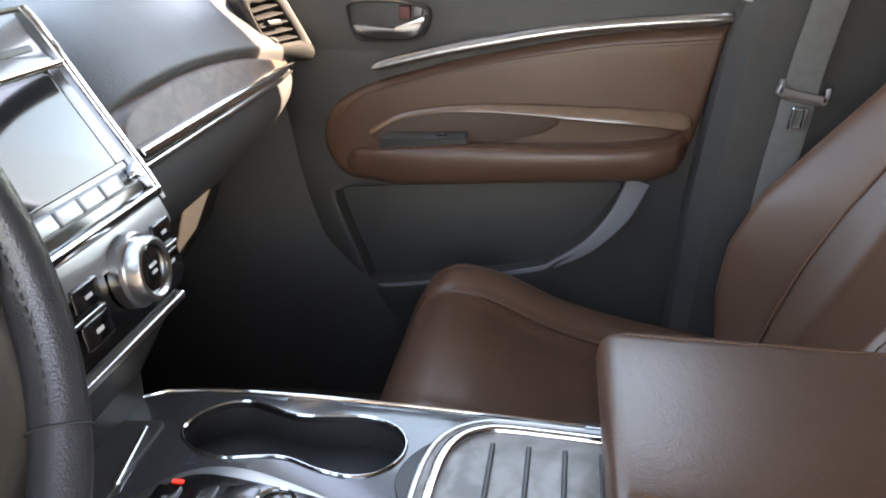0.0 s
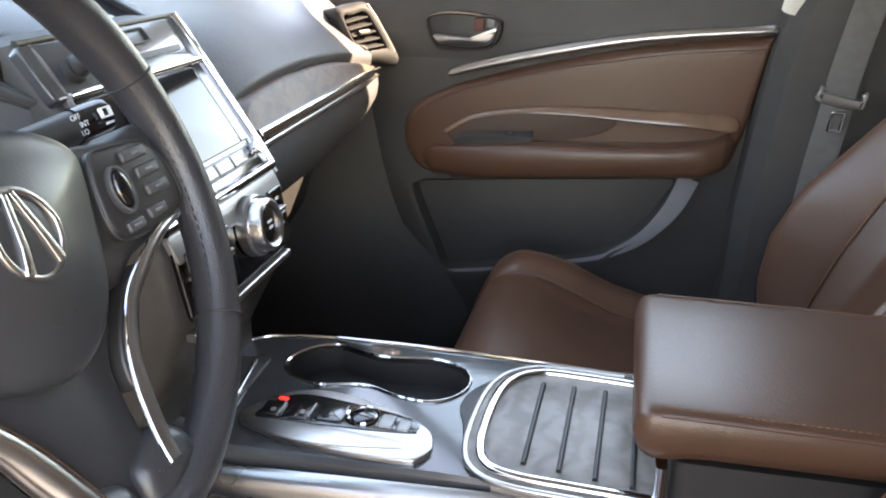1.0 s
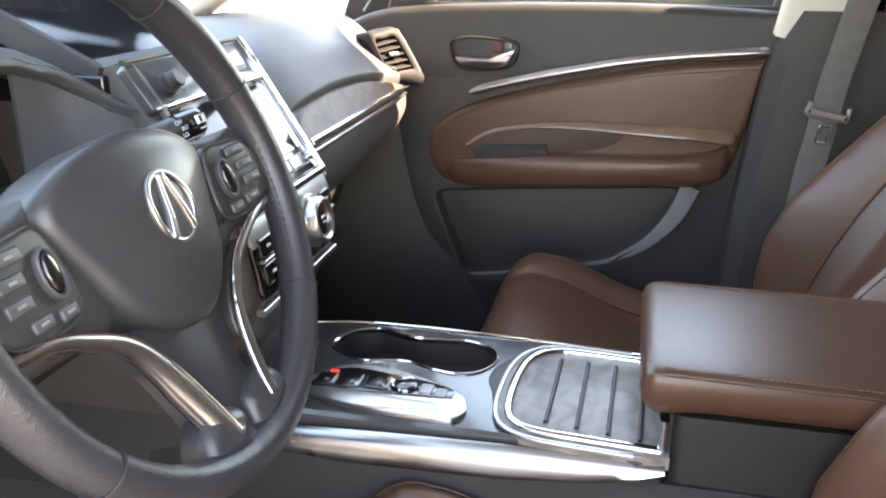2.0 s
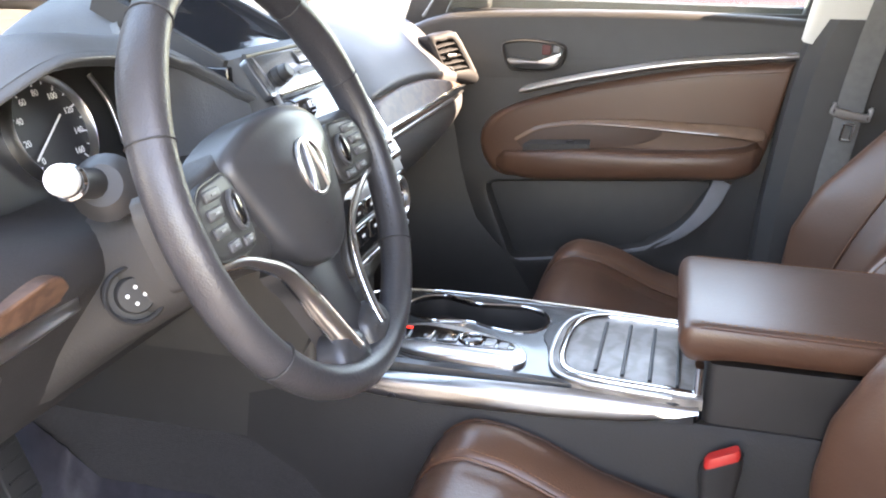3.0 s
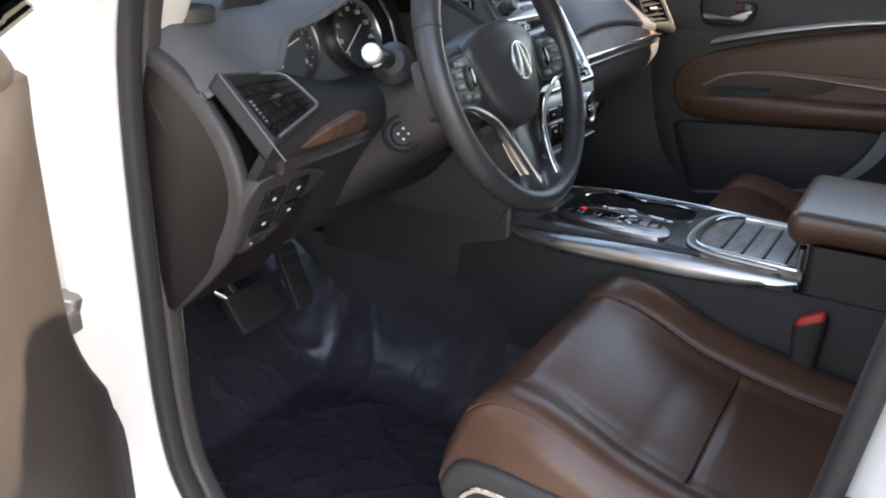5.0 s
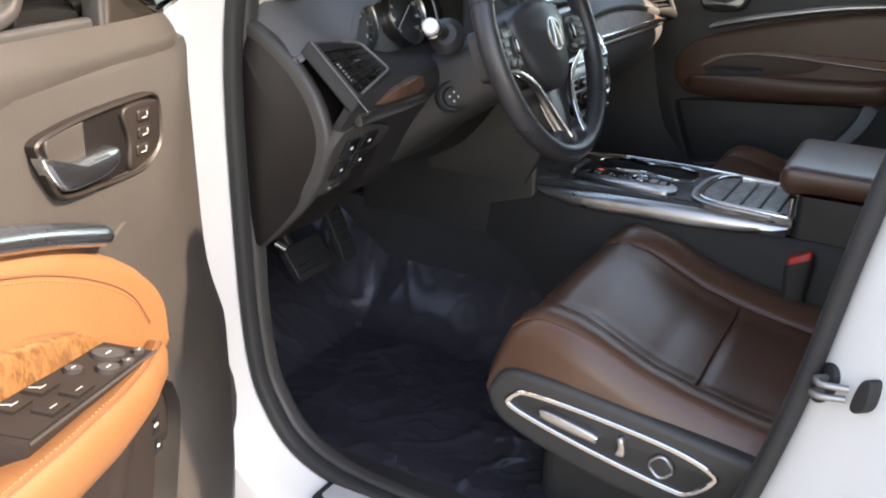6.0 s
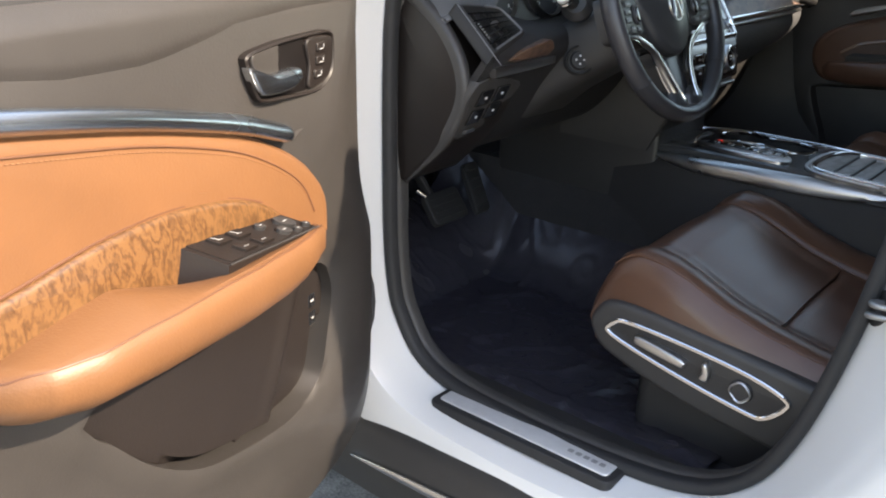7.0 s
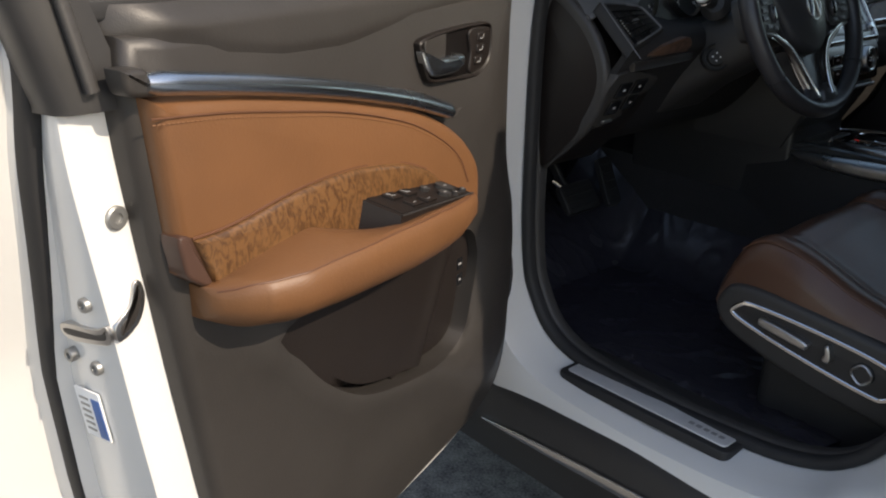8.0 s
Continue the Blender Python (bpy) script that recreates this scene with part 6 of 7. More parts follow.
def column():
    th = thing("steering_column", (-0.42, 0.18, 1.0), "black steering column shroud with stalks and tilt knob", "steering column")
    rings = []
    for d, w, h, r in ((-0.030, 0.060, 0.040, 0.03), (-0.05, 0.078, 0.050, 0.035), (-0.12, 0.086, 0.055, 0.038), (-0.20, 0.094, 0.060, 0.04), (-0.28, 0.105, 0.075, 0.04)):
        rings.append([on_wheel(a, b - 0.012 - (-d - 0.03) * 0.12, d) for a, b in bar(2 * w, 2 * h, r, 4)])
    part("shroud", loft(rings), SOFT, th, "black column shroud", 50)
    # light stalk with a pale end, to the left
    st = part("light_stalk", sweep(cr([on_wheel(-0.07, 0.045, -0.10), on_wheel(-0.105, 0.055, -0.098), on_wheel(-0.132, 0.062, -0.094)], 4), oval(0.0125, 0.011, 14), up=WN), BLACK, th, "black light stalk")
    ax = (on_wheel(-0.132, 0.062, -0.085) - on_wheel(-0.07, 0.045, -0.115)).normalized()
    part("stalk_end", lathe([(0.0115, 0), (0.0125, 0.003), (0.0125, 0.009), (0.0115, 0.013), (0.006, 0.016), (0, 0.0165)], on_wheel(-0.132, 0.062, -0.094), ax, 24), surface("pale_plastic", (0.7, 0.71, 0.7), 0.3), st, "pale stalk end cap")
    part("stalk_ring", lathe([(0.0125, -0.010), (0.0145, -0.008), (0.0145, -0.005), (0.0125, -0.003)], on_wheel(-0.132, 0.062, -0.094), ax, 24), CHROME, st, "bright ring")
    part("stalk_collar", lathe([(0.026, -0.01), (0.028, 0.004), (0.022, 0.012), (0.017, 0.016)], on_wheel(-0.085, 0.046, -0.10), ax, 24), BLACK, st)
    # wiper stalk to the right
    ws = part("wiper_stalk", sweep(cr([on_wheel(0.08, 0.046, -0.085), on_wheel(0.135, 0.047, -0.076), on_wheel(0.200, 0.048, -0.066)], 4), oval(0.0130, 0.0110, 14), up=WN, scale=lambda t: 0.75 + 0.25 * t), BLACK, th, "black wiper stalk")
    part("stalk_end", sweep(cr([on_wheel(0.2005, 0.048, -0.066), on_wheel(0.204, 0.048, -0.0655), on_wheel(0.226, 0.0485, -0.062), on_wheel(0.234, 0.0485, -0.061)], 3), oval(0.0142, 0.0120, 16), up=WN, scale=lambda t: 0.92 + 0.10 * min(1, t / 0.12) - 0.30 * max(0, (t - 0.85) / 0.15) ** 2), GLOSS, ws, "glossy turning end of the stalk")
    fm = lambda a, b, d: on_wheel(0.190 + a, 0.0475 + b, -0.0535 + 0.15 * a + d)
    bm = bmesh.new()
    for a, b, w, hh in ((0.030, 0.006, 0.010, 0.0012), (0.030, -0.001, 0.010, 0.0012), (0.0255, 0.0025, 0.0012, 0.008), (0.0345, 0.0025, 0.0012, 0.008), (0.030, -0.006, 0.006, 0.0016)):
        pillow(rrect(a, b, w, hh, 0.0003), 0.0, 0.0030, 0.0002, fm, bm=bm)
    part("stalk_symbol", bm, PRINT, ws, "white printed wiper symbol")
    for tx, a, b in (("OFF", 0.004, 0.004), ("INT", 0.010, -0.0025), ("LO", 0.008, -0.0085)):
        cu = bpy.data.curves.new("print", "FONT")
        cu.body, cu.size, cu.align_x, cu.extrude = tx, 0.0058, "LEFT", 0.0001
        ob = bpy.data.objects.new("print", cu)
        me = bpy.data.meshes.new_from_object(ob)
        bpy.data.objects.remove(ob)
        me.materials.append(PRINT)
        o = new("stalk_print", me)
        o.parent = ws
        sx = (fm(1, 0, 0) - fm(0, 0, 0)).normalized()
        sz = (WN - sx * WN.dot(sx)).normalized()
        sy = sz.cross(sx)
        o.matrix_basis = Matrix.Translation(fm(a - 0.008, b, 0.0006)) @ Matrix((sx, sy, sz)).transposed().to_4x4()
    # tilt knob
    c, ax = V((-0.380, 0.094, 1.033)), V((0.66, -0.72, 0.22)).normalized()
    k = part("tilt_knob", lathe([(0.026, -0.03), (0.026, 0.0), (0.024, 0.002), (0.022, 0.0), (0.022, -0.006), (0.017, -0.006), (0.016, 0.001), (0.0145, 0.003), (0, 0.003)], c, ax, 28), RUBBER, th, "black tilt knob")
    s = ax.cross(V((0, 0, 1))).normalized()
    u = s.cross(ax)
    bm = bmesh.new()
    for a, b in ((0.007, 0), (-0.007, 0), (0, 0.007), (0, -0.007)):
        pillow(circle2(a, b, 0.0017, 0.0017, 8), 0.002, 0.0042, 0.0003, lambda p, q, d: c + s * p + u * q + ax * d, bm=bm)
    part("knob_marks", bm, PRINT, k)


column()


# ---- centre console ----
console = thing("centre_console", (-0.1, 0.56, 0.34), "dark grey centre console with cup holders and selector buttons", "centre console")


def top_z(x):
    return lerp(x, [-0.40, -0.30, -0.10, 0.12, 0.20], [0.812, 0.822, 0.822, 0.816, 0.814])


def on_top(a, b, d):
    return V((a, b, top_z(a) + d))


CUPS = [(-0.307, 0.602), (-0.304, 0.630), (-0.284, 0.655), (-0.258, 0.663), (-0.236, 0.656), (-0.205, 0.646), (-0.170, 0.650), (-0.138, 0.652), (-0.107, 0.637), (-0.095, 0.612), (-0.098, 0.587), (-0.113, 0.567), (-0.136, 0.558), (-0.166, 0.563), (-0.200, 0.576), (-0.230, 0.573), (-0.256, 0.568), (-0.287, 0.579)]


def console_body():
    sides = []
    for x, yl, yr, z0 in ((-0.95, 0.47, 0.65, 0.70), (-0.55, 0.455, 0.665, 0.77), (-0.40, 0.445, 0.675, 0.80), (-0.33, 0.437, 0.683, 0.812), (-0.1, 0.437, 0.680, 0.812), (0.10, 0.442, 0.672, 0.806), (0.55, 0.447, 0.672, 0.80)):
        sides.append([V((x, y, z)) for y, z in ((yl - 0.008, z0 - 0.040), (yl + 0.004, z0 - 0.02), (yr - 0.004, z0 - 0.02), (yr + 0.008, z0 - 0.045), (yr + 0.010, 0.5), (yr + 0.012, 0.34), (yl - 0.012, 0.34), (yl - 0.010, 0.5))])
    part("console_side", loft(sides), LOWER, console, "black console sides", 50)
    # top plate with openings for the cups and the tray
    outer = cr([(-0.385, 0.470), (-0.38, 0.660), (-0.36, 0.678), (-0.2, 0.680), (0.0, 0.674), (0.104, 0.669), (0.104, 0.452), (0.0, 0.446), (-0.2, 0.444), (-0.36, 0.448)], 6, True)
    c = (-0.20, 0.612)
    n = 120
    o, i = radial([(p.x, p.y) for p in outer], c, n), radial([(p.x, p.y) for p in cr(CUPS, 4, True)], c, n)
    zf = lambda q, d: [on_top(a, b, d) for a, b in q]
    bm = loft([zf(o, -0.03), zf(o, -0.004), zf(inset(o, 0.004), 0.0), zf([(a + (e - a) * 0.5, b + (f - b) * 0.5) for (a, b), (e, f) in zip(o, i)], 0.001), zf(i, 0.001), zf(inset(i, 0.001), -0.008), zf(inset(i, 0.002), -0.05), zf(inset(i, 0.002), -0.115)], True, True, None, False)
    part("top_plate", bm, CONSOLE, console, "grey lacquered console top", 40)
    part("cup_ring", frame_ring([(p.x, p.y) for p in cr(CUPS, 4, True)], 0.0035, -0.006, 0.0035, on_top), CHROME, console, "chrome rim of the cup holders")
    lin = part("cup_liner", loft([zf(inset(i, 0.0036), -0.004), zf(inset(i, 0.0042), -0.04), zf(inset(i, 0.007), -0.108), zf([(c[0] + (a - c[0]) * 0.5, c[1] + (b - c[1]) * 0.5) for a, b in i], -0.109)], True, True, None, False), BLACK, console, "black cup holder lining", 50)
    for x in (-0.262, -0.140):
        part("cup_base_ring", lathe([(0.033, -0.112), (0.034, -0.102), (0.030, -0.102), (0.029, -0.111)], on_top(x, 0.612, 0.004), (0, 0, 1), 24), BLACK, lin)
    # bright lines along the plate's edges
    part("edge_line", sweep([on_top(x, lerp(x, [-0.38, -0.36, -0.2, 0.0, 0.125], [0.664, 0.679, 0.681, 0.676, 0.671]), 0.0) for x in np.linspace(-0.375, 0.125, 24)], oval(0.0022, 0.0022, 8)), CHROME, console, "thin chrome line")
    # broad metal trim on the driver side
    rings = []
    for x in np.linspace(-0.372, 0.100, 40):
        s = (x + 0.372) / 0.472
        zt = lerp(s, [0, 0.1, 0.25, 0.4, 0.7, 1], [0.800, 0.803, 0.806, 0.808, 0.811, 0.809])
        h = max(0.003, zt - lerp(s, [0, 0.06, 0.14, 0.30, 0.48, 0.66, 0.83, 0.95, 1], [0.797, 0.786, 0.780, 0.777, 0.778, 0.780, 0.786, 0.796, 0.805]))
        y = 0.433 + lerp(s, [0, 0.2, 1], [0.002, -0.002, 0.004])
        rings.append([V((x, y + 0.006, zt + 0.003)), V((x, y - 0.001, zt + 0.002)), V((x, y - 0.005 - h * 0.10, zt - h * 0.3)), V((x, y - 0.006 - h * 0.16, zt - h * 0.75)), V((x, y - 0.003 - h * 0.14, zt - h)), V((x, y + 0.012, zt - h * 0.9))])
    part("side_trim", loft(rings), SATIN, console, "satin metal side trim", 50)
    rings = []
    for x in np.linspace(-0.372, 0.108, 24):
        zt = top_z(x) - 0.006
        y = lerp(x, [-0.372, -0.2, 0.108], [0.682, 0.684, 0.676])
        rings.append([V((x, y - 0.006, zt + 0.001)), V((x, y + 0.003, zt)), V((x, y + 0.008, zt - 0.02)), V((x, y - 0.004, zt - 0.02))])
    part("side_trim", loft(rings), SATIN, console, "satin metal side trim", 50)


console_body()


def selector():
    pl = [(-0.309, 0.492), (-0.296, 0.520), (-0.278, 0.542), (-0.248, 0.554), (-0.212, 0.551), (-0.160, 0.532), (-0.120, 0.509), (-0.108, 0.480), (-0.114, 0.460), (-0.130, 0.452), (-0.195, 0.454), (-0.265, 0.466)]
    poly = [(p.x, p.y) for p in cr(pl, 4, True)]
    th = part("selector_plate", pillow(poly, -0.004, 0.0055, 0.002, on_top), SATIN, console, "satin selector surround")
    inner = [(-0.292, 0.492), (-0.284, 0.520), (-0.272, 0.535), (-0.248, 0.541), (-0.200, 0.534), (-0.150, 0.523), (-0.130, 0.512), (-0.128, 0.500), (-0.135, 0.494), (-0.200, 0.490), (-0.260, 0.490)]
    part("selector_panel", pillow([(p.x, p.y) for p in cr(inner, 4, True)], 0.002, 0.0066, 0.001, on_top), GLOSS, th, "gloss black button panel")
    part("selector_lip", sweep(cr([on_top(-0.300, 0.484, 0.004), on_top(-0.25, 0.474, 0.0055), on_top(-0.19, 0.470, 0.0055), on_top(-0.135, 0.474, 0.0045)], 6), bar(0.030, 0.006, 0.0028), scale=lambda t: 0.35 + 2.6 * t * (1 - t)), SATIN, th, "raised satin lip")
    for x, y, w, h, z in ((-0.278, 0.507, 0.022, 0.026, 0.0090), (-0.249, 0.510, 0.024, 0.032, 0.0080), (-0.217, 0.511, 0.028, 0.032, 0.0090), (-0.160, 0.508, 0.015, 0.022, 0.0085), (-0.142, 0.504, 0.013, 0.018, 0.0082)):
        part("selector_button", pillow(rrect(x, y, w, h, 0.003), 0.004, z, 0.002, on_top), SILVER if x > -0.17 else GLOSS, th, "selector button")
    r = part("drive_button", lathe([(0.0175, 0.004), (0.0175, 0.0082), (0.0162, 0.0098), (0.0145, 0.0088), (0.0138, 0.0070), (0.0, 0.0070)], on_top(-0.186, 0.512, 0), (0, 0, 1), 30), CHROME, th, "round drive button with chrome ring")
    part("button_face", lathe([(0.0132, 0.006), (0.0132, 0.0084), (0.0115, 0.0092), (0, 0.0092)], on_top(-0.186, 0.512, 0), (0, 0, 1), 24), GLOSS, r)
    part("park_light", pillow(rrect(-0.275, 0.527, 0.010, 0.004, 0.001), 0.005, 0.0078, 0.001, on_top), glow("red_indicator", (1.0, 0.03, 0.02), 0.12), th, "lit red parking indicator")
    for x, y in ((-0.276, 0.502), (-0.246, 0.504), (-0.216, 0.506)):
        part("print_bar", pillow(rrect(x, y, 0.005, 0.006, 0.001), 0.007, 0.0096, 0.0003, on_top), BAND, th)
    # small lidded cubby in front
    cub = part("cubby_lid", pillow(rrect(-0.352, 0.556, 0.050, 0.13, 0.010), -0.01, 0.003, 0.002, on_top), SOFT, console, "black cubby lid")
    part("lid_pull", sweep([on_top(-0.328, 0.520, 0.004), on_top(-0.334, 0.560, 0.005), on_top(-0.342, 0.606, 0.004)], bar(0.006, 0.005, 0.002)), CHROME, cub, "chrome pull")


selector()


def tray():
    th = thing("storage_tray", (0.02, 0.555, 0.80), "wooden roller lid of the console tray with chrome frame", "tray")
    zt = 0.0
    out = cr([(0.100, 0.645), (0.0, 0.648), (-0.030, 0.643), (-0.052, 0.624), (-0.063, 0.590), (-0.067, 0.535), (-0.065, 0.490), (-0.055, 0.465), (-0.030, 0.454), (0.02, 0.451), (0.095, 0.449)], 5)
    q = [(p.x, p.y) for p in out]
    # dark recess beside the frame
    part("recess", pillow([(p.x, p.y) for p in cr([(-0.045, 0.640), (-0.072, 0.622), (-0.092, 0.592), (-0.098, 0.560), (-0.090, 0.532), (-0.084, 0.505), (-0.078, 0.478), (-0.060, 0.480), (-0.058, 0.56)], 4, True)], 0.0, 0.0026, 0.001, on_top), BLACK, th, "black recess edge")
    line = [on_top(a, b, 0.004) for a, b in q]
    part("tray_frame", sweep(line, bar(0.011, 0.010, 0.004)), CHROME, th, "chrome tray frame")
    part("tray_inner_frame", sweep([on_top(a, b, 0.003) for a, b in inset(q, -0.014)[2:-2]], bar(0.006, 0.005, 0.002)), SATIN, th)
    lid = [(a, b) for a, b in inset(q, -0.013)]
    part("tray_lid", pillow(lid, -0.01, 0.0035, 0.001, on_top), WOOD_GREY, th, "grey-brown wood lid")
    for k in range(4):
        x = -0.021 + 0.0325 * k
        y0, y1 = 0.474 - 0.004 * k, 0.622
        part("rib", sweep([on_top(x + 0.003 * (t - 0.5), y0 + (y1 - y0) * t, 0.0045) for t in np.linspace(0, 1, 6)], bar(0.0045, 0.005, 0.0015)), BLACK, th, "dark rib")
    part("corner_post", loft([[V((0.097 + a, 0.458 + b, z)) for a, b in bar(0.010, 0.022, 0.004)] for z in (0.79, 0.80, 0.851, 0.856)]), CHROME, th, "chrome corner bracket")


WOOD_GREY = wood_material("grey_figured_wood", (0.25, 0.225, 0.205), (0.15, 0.130, 0.115), 10, (1, 1, 1), 0.2, 0.45)
tray()


def armrest():
    th = thing("console_bin", (0.35, 0.565, 0.80), "brown leather centre armrest lid on a black box", "armrest")
    part("storage_box", loft([[V((x, y, z)) for x, y in rrect(0.358, 0.562, 0.506, 0.222, 0.012, 3)] for z in (0.55, 0.845, 0.862)]), BLACK, th, "black storage box")
    rings = []
    for s in (*np.linspace(0, 0.04, 9), *np.linspace(0.05, 1, 32)):
        x = 0.070 + 0.56 * s
        f = min(1.0, (x - 0.070) / 0.018)
        k = math.sqrt(max(0, 1 - (1 - f) ** 2))
        yl, yr = 0.442 + 0.0 * x + (1 - k) * 0.010, 0.692 - (1 - k) * 0.010 + 0.008 * s
        zt = 0.912 - 0.010 * s - (1 - k) * 0.016
        zb = 0.866 + (1 - k) * 0.018 - 0.02 * min(1, max(0, (x - 0.07) / 0.05)) * (1 - min(1, max(0, (x - 0.07) / 0.05)))
        h = zt - zb
        side = ((0.016, zb), (0.004, zb + h * 0.12), (-0.001, zb + h * 0.42), (-0.0005, zb + h * 0.72), (0.0012, zt - 0.0045), (0.0030, zt - 0.0015), (0.0070, zt), (0.018, zt + 0.0012))
        rings.append([V((x, yl + dy, z)) for dy, z in side] + [V((x, (yl + yr) / 2 + dy, zt + 0.003)) for dy in (-0.06, 0.06)] + [V((x, yr - dy, z)) for dy, z in side[::-1]])
    pad = part("lid_pad", loft(rings), LEATHER_SHADE, th, "brown leather lid", 60)
    for y0, dz in ((0.4445, -0.0022), (0.6900, -0.0022)):
        part("seam", sweep([V((x, y0 + (0.008 * (x - 0.07) / 0.56 if y0 > 0.5 else 0), 0.9120 - 0.010 * (x - 0.07) / 0.56 + dz)) for x in np.linspace(0.092, 0.62, 30)], oval(0.0017, 0.0017, 6)), PIPING, pad)
        inner = 1 if y0 < 0.5 else -1
        part("stitching", stitch_row([V((x, y0 + inner * 0.0075 + (0.008 * (x - 0.07) / 0.56 if y0 > 0.5 else 0), 0.9136 - 0.010 * (x - 0.07) / 0.56)) for x in np.linspace(0.092, 0.62, 30)], 0.004, 0.002, 0.0007), THREAD, pad)


armrest()

# ---- seats ----
def seat(name, yc, dx, driver, label):
    """dx: how far the seat is slid back."""
    th = thing(name, (0.05, yc, 0.345), label, "car seat", "front seats")
    X0, X1, W = -0.228 + dx, 0.30 + dx, 0.255
    BI = 0.160

    def height(x, v):
        """Top of the cushion."""
        u = (x - X0) / (X1 - X0)
        a = abs(v)
        mid = lerp(u, [0, 0.06, 0.14, 0.22, 0.32, 0.42, 0.54, 0.68, 1.0], [0.728, 0.746, 0.752, 0.741, 0.716, 0.692, 0.674, 0.659, 0.640])
        ridge = lerp(u, [0, 0.12, 0.3, 0.7, 1.0], [0.004, 0.018, 0.032, 0.030, 0.022])
        b = min(1, max(0, (a - 0.12) / 0.09))
        b = b * b * (3 - 2 * b)
        z = mid + ridge * b + 0.006 * math.cos(min(1, a / BI) * math.pi / 2)
        e = max(0, (a - 0.215) / (W - 0.215))
        z -= 0.045 * e ** 2.4
        f = max(0, 1 - u / 0.13)
        z -= 0.050 * f ** 2.6
        return z

    def patch(nm, x0, x1, v0, v1, nx, nv, mat, skew=0.0, lab=""):
        bm = bmesh.new()
        def edge(s, lo, hi):
            return max(0, 1 - min(s - lo, hi - s) / 0.013)
        T, B = [], []
        for i in range(nx + 1):
            rt, rb = [], []
            for j in range(nv + 1):
                x, v = x0 + (x1 - x0) * i / nx, v0 + (v1 - v0) * j / nv
                g = 0.0065 * (max(edge(x, x0, x1) if x0 > X0 + 0.01 else 0, edge(v, v0, v1) if abs(v) < W - 0.004 else 0)) ** 2
                vv = v * (1 - skew * max(0, 1 - (x - X0) / 0.14))
                rt.append(bm.verts.new((x, yc + vv, height(x, v) - g)))
                rb.append(bm.verts.new((x + (0.015 if i == 0 else 0), yc + vv * 0.985, 0.60)))
            T.append(rt), B.append(rb)
        for i in range(nx):
            for j in range(nv):
                bm.faces.new((T[i][j], T[i + 1][j], T[i + 1][j + 1], T[i][j + 1]))
                bm.faces.new((B[i][j], B[i][j + 1], B[i + 1][j + 1], B[i + 1][j]))
        for i in range(nx):
            bm.faces.new((T[i][0], B[i][0], B[i + 1][0], T[i + 1][0]))
            bm.faces.new((T[i][nv], T[i + 1][nv], B[i + 1][nv], B[i][nv]))
        for j in range(nv):
            bm.faces.new((T[0][j], T[0][j + 1], B[0][j + 1], B[0][j]))
            bm.faces.new((T[nx][j], B[nx][j], B[nx][j + 1], T[nx][j + 1]))
        return part(nm, bm, mat, th, lab, 62)

    patch("cushion_front", X0, 0.055 + dx, -BI, BI, 36, 24, LEATHER_SHADE, 0.0, "smooth brown leather thigh support")
    patch("cushion_rear", 0.055 + dx, X1, -BI, BI, 22, 24, LEATHER_SHADE)
    patch("bolster", X0, X1, BI, W, 44, 14, LEATHER_SHADE, 0.04, "raised side bolster")
    patch("bolster", X0, X1, -W, -BI, 44, 14, LEATHER_SHADE, 0.04, "raised side bolster")
    for s in (-1, 1):
        pts = [V((x, yc + s * BI, height(x, BI) - 0.0040)) for x in np.linspace(X0 + 0.02, X1, 40)]
        part("piping", sweep(pts, oval(0.0022, 0.0022, 6)), PIPING, th)
        pts = [V((x, yc + s * 0.232, height(x, 0.232) + 0.0004)) for x in np.linspace(X0 + 0.03, X1, 40)]
        part("piping", sweep(pts, oval(0.0013, 0.0013, 6)), PIPING, th)
        part("stitching", stitch_row([p + V((0, -s * 0.005, 0.001)) for p in pts], 0.004, 0.002, 0.0006), THREAD, th)
        pts = [V((x, yc + s * (BI + 0.008), height(x, BI + 0.008) + 0.0004)) for x in np.linspace(X0 + 0.03, X1, 50)]
        part("stitching", stitch_row(pts, 0.004, 0.002, 0.0006), THREAD, th)
    # base and side shield
    part("seat_base", block(-0.15 + dx, 0.34 + dx, yc - 0.21, yc + 0.21, 0.40, 0.62, 0.03), BLACK, th, "black seat base")
    part("seat_rail", block(-0.20, 0.36, yc - 0.19, yc - 0.15, 0.345, 0.40, 0.006), BLACK, th)
    part("seat_rail", block(-0.20, 0.36, yc + 0.15, yc + 0.19, 0.345, 0.40, 0.006), BLACK, th)
    # backrest
    lean = math.tan(radians(24))
    def back(s, v):
        """Front of the backrest at height s above the cushion."""
        a = abs(v)
        b = min(1, max(0, (a - 0.12) / 0.11))
        b = b * b * (3 - 2 * b)
        ridge = lerp(s, [0, 0.09, 0.165, 0.24, 0.32, 0.40, 0.55, 0.75], [0.05, 0.108, 0.138, 0.142, 0.115, 0.085, 0.055, 0.03]) * b
        e = max(0, (a - 0.225) / (0.262 - 0.225))
        return 0.285 + dx + s * lean - ridge + 0.07 * e ** 2.2 + 0.02 * math.sin(math.pi * s / 0.75)
